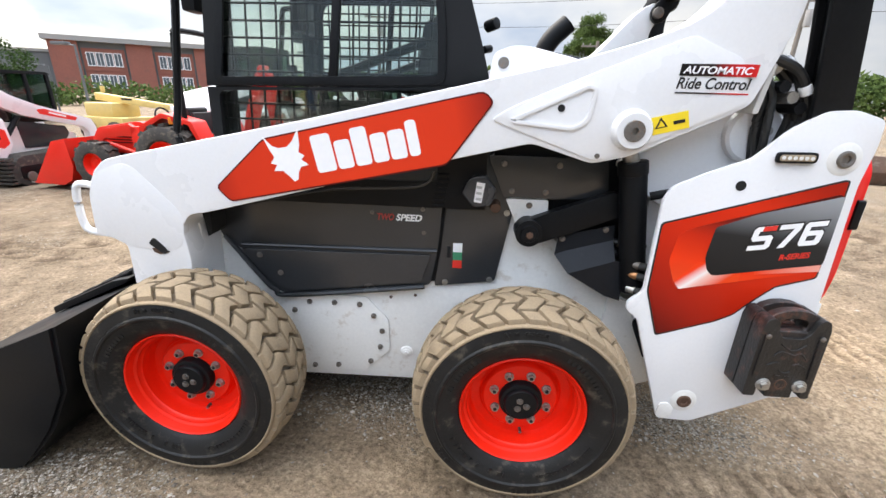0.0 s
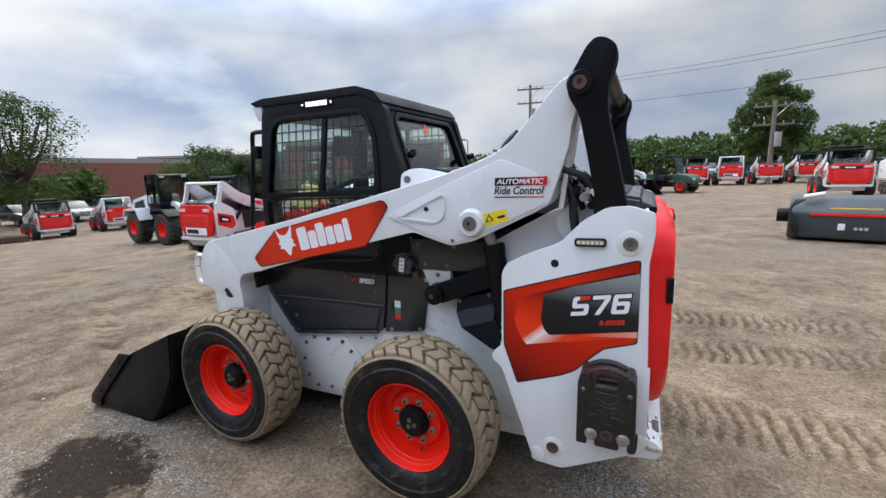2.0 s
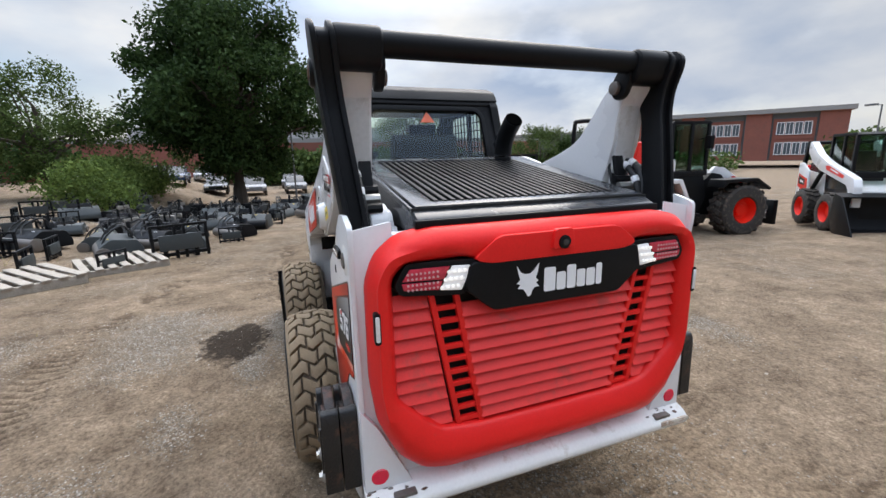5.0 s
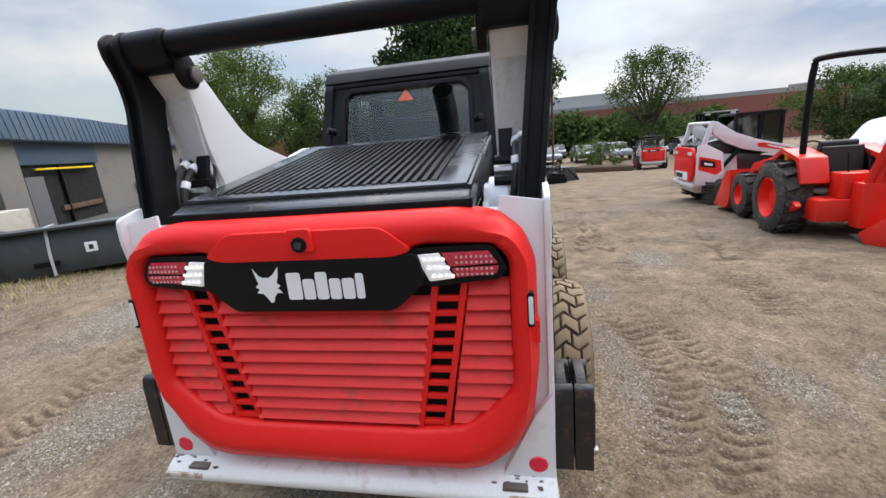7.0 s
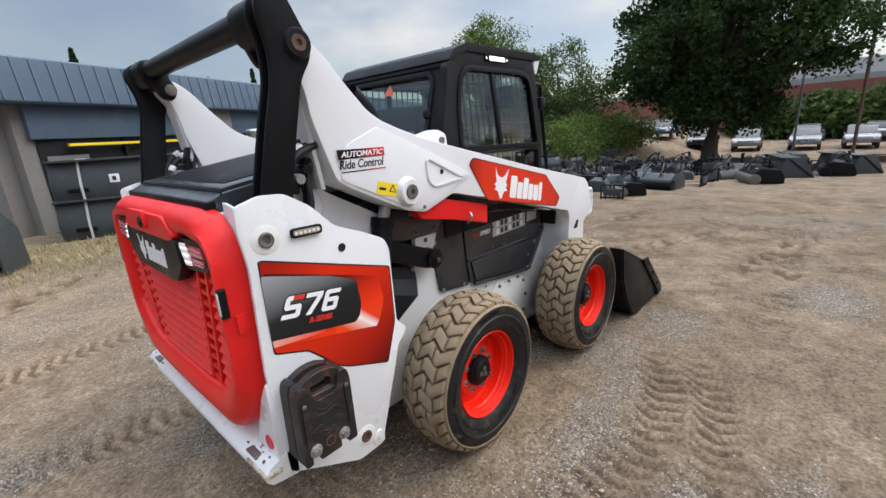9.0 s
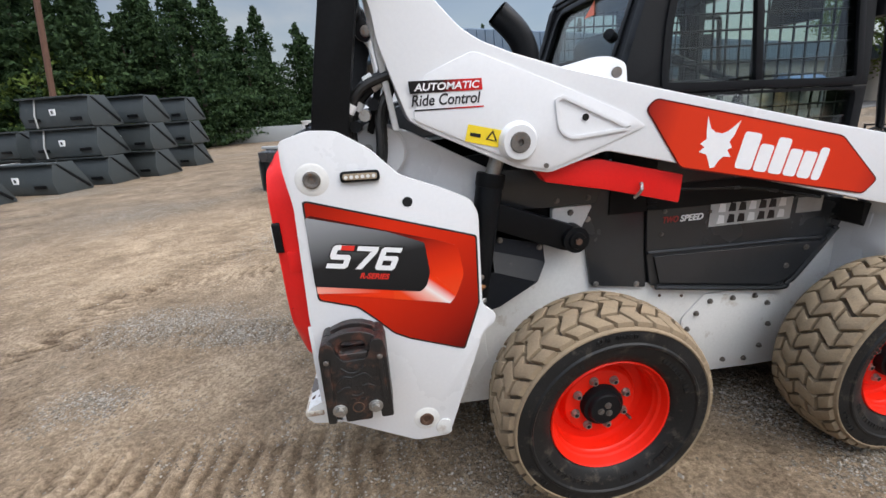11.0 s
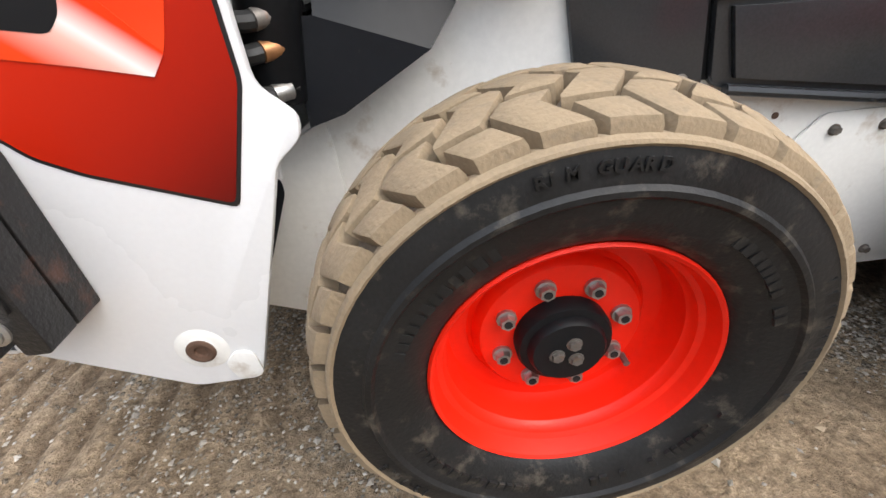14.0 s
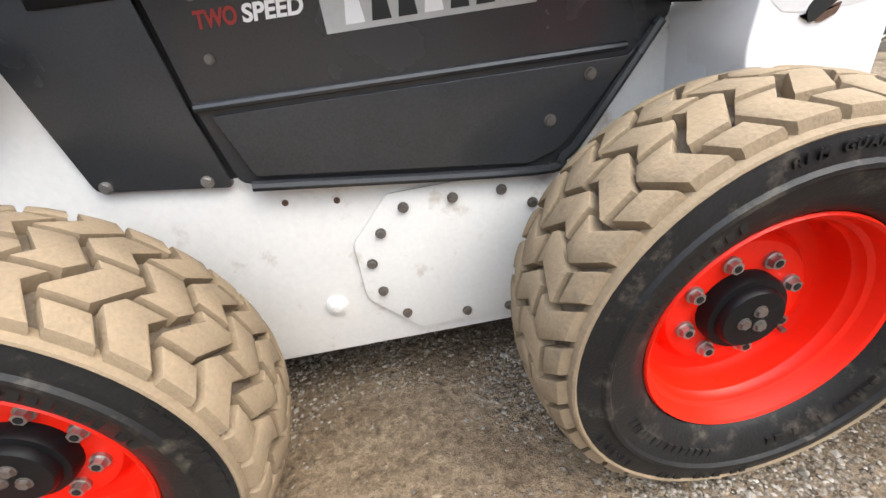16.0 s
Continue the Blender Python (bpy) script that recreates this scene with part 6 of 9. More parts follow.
# roof and its lip
part("roof", prism(rounded([(-1.245, 2.012), (-1.15, 2.030), (-0.46, 2.028), (-0.35, 1.992), (-0.30, 1.93), (-0.33, 1.93), (-0.45, 1.985), (-1.20, 1.985)], 0.012), "y", -0.475, 0.475, 0.014, 3), PLASTIC, cab)
# front and rear frames
REAR_O = [(-0.475, 1.44), (-0.462, 1.90), (-0.43, 1.955), (0.43, 1.955), (0.462, 1.90), (0.475, 1.44)]
REAR_W = [(-0.375, 1.565), (-0.365, 1.84), (-0.325, 1.885), (0.325, 1.885), (0.365, 1.84), (0.375, 1.565)]
slope = lambda u, v: -0.33 * (v - 1.45)
o, h = wall_with_hole(REAR_O, rounded(REAR_W, 0.03))
b = ring(o, h, "x", -0.215, -0.165, 0.0)
for v in b.verts:
    v.co.x += slope(0, v.co.z)
bevelled(b, 0.008, 2)
part("cab_rear", b, PLASTIC, cab)
b = ring(inset(rounded(REAR_W, 0.03), -0.012), inset(rounded(REAR_W, 0.03), 0.014), "x", -0.168, -0.156, 0.004)
for v in b.verts:
    v.co.x += slope(0, v.co.z)
part("rear_gasket", b, BLACK, cab)
pane = part("rear_window", prism(inset(rounded(REAR_W, 0.03), -0.004), "x", -0.182, -0.178, shear=slope), GLASS, cab)
pane.visible_shadow = False
part("exit_triangle", prism([(-0.045, 1.80), (0.045, 1.80), (0.0, 1.865)], "x", -0.176, -0.174, shear=slope), mat("orange_sticker", (0.75, 0.16, 0.08), 0.5, var=0.1), cab)
for s in (-1, 1):
    part("cab_knob", rod((-0.19, s * 0.40, 1.66), (-0.155, s * 0.43, 1.67), 0.02, seg=12, bevel=0.004), BLACK, cab)
    part("front_post", prism([(-1.21, 1.02), (-1.15, 1.02), (-1.12, 1.96), (-1.17, 1.96)], "y", *sorted((s * 0.40, s * 0.46)), 0.008), PLASTIC, cab)
pane = part("front_window", prism([(-1.185, 1.05), (-1.18, 1.05), (-1.145, 1.95), (-1.15, 1.95)], "y", -0.40, 0.40), GLASS, cab)
pane.visible_shadow = False
part("cab_floor", box(-1.15, -0.20, -0.45, 0.45, 1.02, 1.06, 0.004), BLACK, cab)
seat = part("operator_seat", box(-0.75, -0.36, -0.22, 0.22, 1.12, 1.26, 0.03, 3), SEAT, cab)
part("seat_back", prism(rounded([(-0.50, 1.22), (-0.44, 1.70), (-0.36, 1.74), (-0.31, 1.70), (-0.36, 1.22)], 0.03), "y", -0.20, 0.20, 0.03, 3), SEAT, cab)
for s in (-1, 1):
    part("armrest", box(-0.85, -0.45, *sorted((s * 0.25, s * 0.33)), 1.34, 1.40, 0.015, 3), SEAT, cab)
    part("joystick", pipe([(-0.82, s * 0.29, 1.36), (-0.84, s * 0.29, 1.44), (-0.83, s * 0.28, 1.50)], 0.018, 8), SEAT, cab)
part("display", box(-1.12, -1.08, 0.12, 0.34, 1.70, 1.85, 0.01), BLACK, cab)
part("restraint_bar", pipe([(-0.42, -0.30, 1.62), (-0.75, -0.30, 1.50), (-0.92, -0.2, 1.46), (-0.92, 0.2, 1.46), (-0.75, 0.30, 1.50), (-0.42, 0.30, 1.62)], 0.018, 8), BLACK, cab)

# ---- coupler and bucket ----
cpl = part("coupler", prism(rounded([(-1.45, 0.20), (-1.36, 0.30), (-1.46, 0.66), (-1.56, 0.70), (-1.62, 0.60), (-1.56, 0.22)], 0.02), "y", -0.56, 0.56, 0.01), BLACK, loader, "black quick coupler behind the bucket")
for s in (-1, 1):
    part("tilt_cylinder", rod((-1.45, s * 0.25, 1.0), (-1.52, s * 0.25, 0.55), 0.045, seg=18), BLACK, loader)
# shell: back, floor and the long top lip, with plate thickness
SH_O = [(-2.62, 0.004), (-2.0, 0.002), (-1.90, 0.02), (-1.83, 0.09), (-1.72, 0.22), (-1.62, 0.40), (-1.585, 0.665), (-2.03, 0.475)]
SH_I = [(-2.62, 0.016), (-2.0, 0.016), (-1.91, 0.033), (-1.845, 0.10), (-1.735, 0.23), (-1.636, 0.405), (-1.603, 0.640), (-2.03, 0.460)]
b = bmesh.new()
prof = SH_O + SH_I[::-1]
a0 = [b.verts.new((x, -0.945, z)) for x, z in prof]
a1 = [b.verts.new((x, 0.945, z)) for x, z in prof]
k = len(prof)
for i in range(k):
    j = (i + 1) % k
    b.faces.new((a0[i], a0[j], a1[j], a1[i]))
b.faces.new(a0[::-1])
b.faces.new(a1)
bucket = part("bucket", b, BLACK, loader, "black steel dirt bucket resting on the ground")
for s in (-1, 1):
    SIDE = [(-2.56, 0.006), (-2.53, 0.05), (-2.07, 0.455), (-2.03, 0.472), (-1.60, 0.66), (-1.635, 0.40), (-1.735, 0.22), (-1.845, 0.085), (-1.91, 0.02), (-2.0, 0.003)]
    part("bucket_side", side_prism(SIDE, s, 0.940, 0.956, 0.003), BLACK, bucket)
    EDGE = [(-2.61, 0.008), (-2.595, 0.075), (-2.14, 0.462), (-2.02, 0.470), (-2.06, 0.435), (-2.47, 0.07), (-2.49, 0.008)]
    part("side_cutter", side_prism(EDGE, s, 0.955, 0.972, 0.003), BLACK, bucket)
    for x, z in ((-2.16, 0.40), (-2.30, 0.28), (-2.45, 0.14)):
        part("cutter_bolt", nut((x, s * 0.971, z), (0, s, 0), 0.014, 0.010), BLACK, bucket)
part("bucket_edge", box(-2.66, -2.44, -0.955, 0.955, 0.001, 0.018, 0.003), DULL, bucket)
step = part("bucket_step", prism([(-1.98, 0.50), (-1.62, 0.665), (-1.60, 0.69), (-1.68, 0.67), (-1.98, 0.53)], "y", -0.60, 0.60, 0.004), BLACK, bucket)
for k in range(12):
    y = -0.55 + 0.1 * k
    part("step_rib", prism([(-1.97, 0.515), (-1.63, 0.675), (-1.63, 0.70), (-1.97, 0.54)], "y", y - 0.012, y + 0.012, 0.003), BLACK, bucket)

# ---- the other machines in the yard: each built with its front towards +x, standing on z = 0 ----
FAR_TYRE = mat("yard_tyre", (0.035, 0.03, 0.026), 0.85, var=0.3, scale=8, dirt=(0.14, 0.11, 0.08), dirt_at=0.52)
FAR_RUST = mat("rusty_bucket_steel", (0.10, 0.055, 0.035), 0.7, var=0.4, scale=5, dirt=(0.17, 0.13, 0.10), dirt_at=0.5)
SLATE = mat("slate_grey_steel", (0.040, 0.048, 0.050), 0.5, var=0.2, scale=3, dirt=(0.09, 0.085, 0.075), dirt_at=0.58)
LIFT_YELLOW = mat("faded_yellow_paint", (0.62, 0.45, 0.16), 0.5, var=0.12, scale=3, dirt=(0.4, 0.33, 0.22), dirt_at=0.58)


def far_wheel(parent, x, y, r, w, rim, seg=28, lugs=18, material=None):
    """A lugged wheel with its axle along y, its outer face towards the sign of y."""
    s = 1 if y > 0 else -1
    c = (x, y - s * w / 2, r)
    b = lathe([(rim, w * 0.9), (rim * 1.15, w), (r * 0.86, w), (r * 0.95, w * 0.92), (r * 0.955, w * 0.08), (r * 0.86, 0), (rim, w * 0.1)], c, seg, side=s)
    ob = part("wheel", b, material or FAR_TYRE, parent)
    lug = bmesh.new()
    for k in range(lugs):
        for half in (0, 1):
            a = 2 * math.pi * (k + 0.5 * half) / lugs
            own = box(-r * 0.075, r * 0.075, w * (0.06 + 0.42 * half), w * (0.52 + 0.42 * half), -0.03 * r, 0.055 * r, 0)
            own.transform(Matrix.Translation(c) @ Matrix.Diagonal((1, s, 1, 1)) @ Matrix.Rotation(a, 4, "Y") @ Matrix.Translation((0, 0, r * 0.955)) @ Matrix.Rotation(0.35 * (1 if half else -1), 4, "Z"))
            verts = [lug.verts.new(v.co) for v in own.verts]
            own.verts.index_update()
            for f in own.faces:
                lug.faces.new([verts[v.index] for v in f.verts])
            own.free()
    part("tread", lug, material or FAR_TYRE, ob)["kind"] = "stuff"
    part("rim", lathe([(rim * 1.06, w * 0.93), (rim * 1.02, w * 0.97), (rim * 0.92, w * 0.8), (rim * 0.8, w * 0.62), (rim * 0.45, w * 0.58), (rim * 0.42, w * 0.72), (0, w * 0.73)], c, 24, side=s), WHEEL_RED, ob)
    return ob


def far_track(parent, y, s, x0=-0.85, x1=0.85, h=0.62, w=0.40):
    b = prism(rounded([(x0, 0.14), (x0 + 0.22, 0.02), (x1 - 0.22, 0.02), (x1, 0.16), (x1 + 0.04, h * 0.62), (x1 - 0.12, h), (x0 + 0.15, h * 0.92), (x0 - 0.04, h * 0.5)], 0.12, 4), "y", *sorted((s * y, s * (y + w))), 0.01)
    ob = part("track", b, FAR_TYRE, parent)
    lug = bmesh.new()
    for k in range(16):
        x = x0 + 0.2 + (x1 - x0 - 0.4) * k / 15
        box(x - 0.025, x + 0.025, *sorted((s * (y - 0.005), s * (y + w + 0.005))), 0.0, 0.05, bm=lug)
    for k in range(7):
        z = 0.10 + 0.07 * k
        box(x0 - 0.07, x0 + 0.05, *sorted((s * (y - 0.005), s * (y + w + 0.005))), z, z + 0.035, bm=lug)
        box(x1 - 0.05, x1 + 0.07, *sorted((s * (y - 0.005), s * (y + w + 0.005))), z, z + 0.035, bm=lug)
    part("track_tread", lug, FAR_TYRE, ob)["kind"] = "stuff"
    part("roller_frame", prism(rounded([(x0 + 0.12, 0.16), (x1 - 0.12, 0.16), (x1 - 0.1, 0.4), (x0 + 0.12, 0.4)], 0.06), "y", *sorted((s * (y + w - 0.05), s * (y + w + 0.012))), 0.004), BLACK, ob)
    for k in range(4):
        x = x0 + 0.28 + (x1 - x0 - 0.56) * k / 3
        part("roller", rod((x, s * (y + w - 0.02), 0.2), (x, s * (y + w + 0.03), 0.2), 0.09, seg=16, bevel=0.01), DULL, ob)


def far_bucket(parent, x=0.0, z=0.0, width=1.85, material=BLACK, name="bucket"):
    prof = [(x + 0.95, z + 0.01), (x + 0.30, z), (x + 0.10, z + 0.10), (x, z + 0.35), (x + 0.05, z + 0.84), (x + 0.28, z + 0.78), (x + 0.28, z + 0.75), (x + 0.09, z + 0.80), (x + 0.04, z + 0.35), (x + 0.13, z + 0.13), (x + 0.31, z + 0.04), (x + 0.95, z + 0.035)]
    ob = part(name, prism(prof, "y", -width / 2, width / 2), material, parent)
    for s in (-1, 1):
        part("bucket_side", prism([(x + 0.93, z + 0.005), (x + 0.30, z), (x + 0.10, z + 0.10), (x, z + 0.35), (x + 0.05, z + 0.84), (x + 0.34, z + 0.78)], "y", *sorted((s * (width / 2 - 0.01), s * (width / 2 + 0.012))), 0.003), material, ob)
    part("cutting_edge", box(x + 0.88, x + 1.02, -width / 2 - 0.01, width / 2 + 0.01, z + 0.002, z + 0.022, 0.003), DULL, ob)
    return ob


def far_cab(parent, x0, x1, w, z0, z1, material=PLASTIC, posts=0.06, glass=GLASS_DARK):
    """Posts, roof, belt and glass on four sides."""
    cabo = part("cab", prism(rounded([(x0, z1 - 0.06), (x0 + 0.03, z1), (x1 - 0.05, z1), (x1 + 0.04, z1 - 0.05)], 0.02), "y", -w / 2, w / 2, 0.015), material, parent)
    for s in (-1, 1):
        for x in (x0, (x0 + x1) / 2, x1 - posts):
            part("cab_post", box(x, x + posts, *sorted((s * w / 2, s * (w / 2 - posts))), z0, z1 - 0.04, 0.008), material, cabo)
        part("cab_belt", box(x0, x1, *sorted((s * (w / 2 + 0.004), s * (w / 2 - posts))), z0, z0 + 0.10, 0.008), material, cabo)
        pn = part("side_window", box(x0 + 0.02, x1 - 0.02, *sorted((s * (w / 2 - 0.02), s * (w / 2 - 0.026))), z0 + 0.05, z1 - 0.05), glass, cabo)
        pn.visible_shadow = False
    for x in (x0, x1 - posts):
        part("cab_rail", box(x, x + posts, -w / 2, w / 2, z0, z0 + 0.12, 0.008), material, cabo)
        pn = part("window", box(x + 0.02, x + 0.026, -w / 2 + 0.02, w / 2 - 0.02, z0 + 0.06, z1 - 0.05), glass, cabo)
        pn.visible_shadow = False
    part("cab_seat", box((x0 + x1) / 2 - 0.2, (x0 + x1) / 2 + 0.2, -0.22, 0.22, z0 - 0.1, z0 + 0.12, 0.03), SEAT, cabo)
    part("cab_seat_back", box((x0 + x1) / 2 - 0.24, (x0 + x1) / 2 - 0.14, -0.2, 0.2, z0 + 0.1, z0 + 0.55, 0.03), SEAT, cabo)
    return cabo


def compact_loader(name, label, at, tracks=False, bucket=None, white_tower=False, older=False):
    """A compact loader like the main one: rear gate red, white arms, dark cab."""
    r = root(name, label, "loader", "parked compact loaders", at)
    part("body", prism([(-1.15, 0.45), (-1.05, 0.28), (0.75, 0.24), (0.95, 0.40), (0.9, 0.85), (0.3, 1.05), (-0.55, 1.15), (-1.1, 1.2)], "y", -0.50, 0.50, 0.02), WHITE_WORN, r)
    for s in (-1, 1):
        up = part("rear_upright", prism(rounded([(-1.12, 1.38), (-0.95, 1.40), (-0.60, 1.20), (-0.55, 0.75), (-0.80, 0.45), (-1.14, 0.50)], 0.03), "y", *sorted((s * 0.66, s * 0.70)), 0.008), WHITE, r)
        part("number_graphic", prism(rounded([(-1.08, 1.14), (-0.63, 1.02), (-0.60, 0.78), (-0.72, 0.70), (-1.09, 0.84)], 0.02), "y", *sorted((s * 0.699, s * 0.7015)), 0), DECAL_RED, up)
        part("number_panel", prism(rounded([(-1.05, 1.08), (-0.74, 1.0), (-0.73, 0.86), (-1.05, 0.90)], 0.02), "y", *sorted((s * 0.701, s * 0.7035)), 0), DECAL_BLACK, up)
        part("number_bar", prism([(-0.97, 1.0), (-0.80, 0.96), (-0.80, 0.91), (-0.97, 0.94)], "y", *sorted((s * 0.703, s * 0.705)), 0), DECAL_WHITE, up)
        arm = part("lift_arm", prism(rounded([(1.05, 0.55), (1.28, 0.55), (1.26, 0.95), (1.18, 1.12), (0.10, 1.42), (-0.35, 1.60), (-0.75, 1.88), (-0.86, 1.86), (-0.82, 1.62), (-0.55, 1.40), (-0.2, 1.24), (0.95, 0.98), (1.06, 0.86)], 0.03), "y", *sorted((s * 0.53, s * 0.67)), 0.014), WHITE, r)
        part("arm_band", prism(rounded([(0.80, 1.10), (0.86, 1.16), (0.20, 1.35), (0.06, 1.34), (0.10, 1.26)], 0.02), "y", *sorted((s * 0.669, s * 0.6725)), 0), DECAL_RED, arm)
        part("arm_mark", prism([(0.62, 1.175), (0.28, 1.265), (0.28, 1.295), (0.62, 1.21)], "y", *sorted((s * 0.6725, s * 0.674)), 0), DECAL_WHITE, arm)
        part("rear_link", prism(rounded([(-0.80, 1.90), (-0.90, 1.88), (-0.96, 1.62), (-1.05, 1.35), (-0.95, 1.33), (-0.86, 1.62)], 0.03), "y", *sorted((s * 0.62, s * 0.69)), 0.01), WHITE if white_tower else BLACK, r)
        part("lift_cylinder", rod((-0.25, s * 0.58, 1.22), (-0.6, s * 0.58, 0.8), 0.045, seg=12), BLACK, r)
        part("side_panel", prism([(0.75, 0.85), (0.55, 0.62), (-0.2, 0.65), (-0.25, 1.15), (0.7, 1.0)], "y", *sorted((s * 0.50, s * 0.515)), 0.004), PANEL, r)
        if tracks:
            far_track(r, 0.50, s)
        else:
            for x in (-0.42, 0.72):
                far_wheel(r, x, s * 0.73, 0.40, 0.30, 0.21)
        part("tail_lamp", box(-1.225, -1.19, *sorted((s * 0.36, s * 0.58)), 1.16, 1.24, 0.01), LENS, r)
    part("rear_tube", rod((-0.88, -0.66, 1.85), (-0.88, 0.66, 1.85), 0.04, seg=12), WHITE if white_tower else BLACK, r)
    gt = part("tailgate", prism(rounded([(-0.64, 1.20), (-0.52, 1.33), (0.52, 1.33), (0.64, 1.20), (0.63, 0.72), (0.50, 0.55), (-0.50, 0.55), (-0.63, 0.72)], 0.06), "x", -1.20, -1.12, 0.025, 3), RED, r)
    part("grille", prism(rounded([(-0.50, 1.10), (0.50, 1.10), (0.48, 0.78), (0.40, 0.68), (-0.40, 0.68), (-0.48, 0.78)], 0.04), "x", -1.205, -1.195, 0.004), RED_SLAT, gt)
    for k in range(6):
        part("louvre", box(-1.216, -1.203, -0.42, 0.42, 0.72 + 0.06 * k, 0.735 + 0.06 * k, 0.002), RED, gt)
    part("badge", prism(rounded([(-0.34, 1.24), (0.34, 1.24), (0.28, 1.12), (-0.28, 1.12)] if not older else [(-0.40, 0.76), (0.40, 0.76), (0.40, 0.58), (-0.40, 0.58)], 0.02), "x", -1.222, -1.195, 0.004), PANEL if not older else DECAL_WHITE, gt)
    part("badge_mark", prism([(-0.12, 1.205), (0.18, 1.205), (0.18, 1.155), (-0.12, 1.155)] if not older else [(-0.10, 0.72), (0.34, 0.72), (0.34, 0.62), (-0.10, 0.62)], "x", -1.2255, -1.221, 0), DECAL_WHITE if not older else DECAL_BLACK, gt)
    part("bumper", box(-1.20, -1.05, -0.68, 0.68, 0.44, 0.52, 0.012), WHITE_WORN, r)
    part("hood", prism([(-1.12, 1.33), (-1.10, 1.38), (-0.35, 1.52), (-0.30, 1.15), (-1.1, 1.1)], "y", -0.48, 0.48, 0.012), GREY_BLACK, r)
    far_cab(r, -0.32, 0.66, 0.96, 1.10, 2.02)
    if bucket is not None:
        far_bucket(r, 1.15, 0.0, 1.85, bucket)
        part("coupler", box(1.02, 1.20, -0.5, 0.5, 0.16, 0.62, 0.02), BLACK, r)
    return r


def facing(x, y, hx, hy):
    return pose(x, y, yard_slope(x, y), 0, 0, math.degrees(math.atan2(hy, hx)))


# wheeled loaders in the row with their buckets towards the lane
H2 = (0.77, -0.64)
row = compact_loader("parked_loader", "white compact loader with a black bucket parked in a row", facing(-1.75 - 1.95 * H2[0], 9.7 - 1.95 * H2[1], *H2), tracks=False, bucket=BLACK)
for bx, by, kind in ((-0.85, 11.6, 0),):
    copy_thing(row, facing(bx - 1.95 * H2[0], by - 1.95 * H2[1], *H2))
rusty = compact_loader("parked_loader", "white compact track loader with a rusty brown bucket", facing(-0.25 - 1.95 * H2[0], 14.0 - 1.95 * H2[1], *H2), tracks=True, bucket=FAR_RUST)
for bx, by in ((-0.2, 16.6), (0.3, 19.2)):
    copy_thing(rusty, facing(bx - 1.95 * H2[0], by - 1.95 * H2[1], *H2))
dark_row = copy_thing(row, facing(1.0 - 1.95 * H2[0], 21.4 - 1.95 * H2[1], *H2))
# loaders seen from behind at the end of the lane
tail = compact_loader("parked_loader", "white compact loader showing its red tailgate", facing(8.1, 20.4, 0.1, 1), tracks=False)
for x, y, h in ((3.95, 32.3, 0.02), (8.15, 33.2, 0.0), (10.5, 34.5, -0.05), (15.1, 22.2, 0.12), (-17.0, 6.0, 0), (13.2, 36.5, 0.0)):
    if x < 0:
        copy_thing(tail, facing(-27.2, 8.6, -1, 0.12))
    else:
        copy_thing(tail, facing(x, y, h, 1))
old = compact_loader("parked_loader", "older white compact loader with a flat red tailgate", facing(5.95, 32.6, 0.03, 1), tracks=False, white_tower=True, older=True)
copy_thing(old, facing(-27.4, 11.7, -1, 0.15))
# the track loader beside the tractor
big = compact_loader("track_loader", "white compact track loader with a red rear door", facing(-9.2, 5.66, 0.02, 1), tracks=True, white_tower=True, older=True)


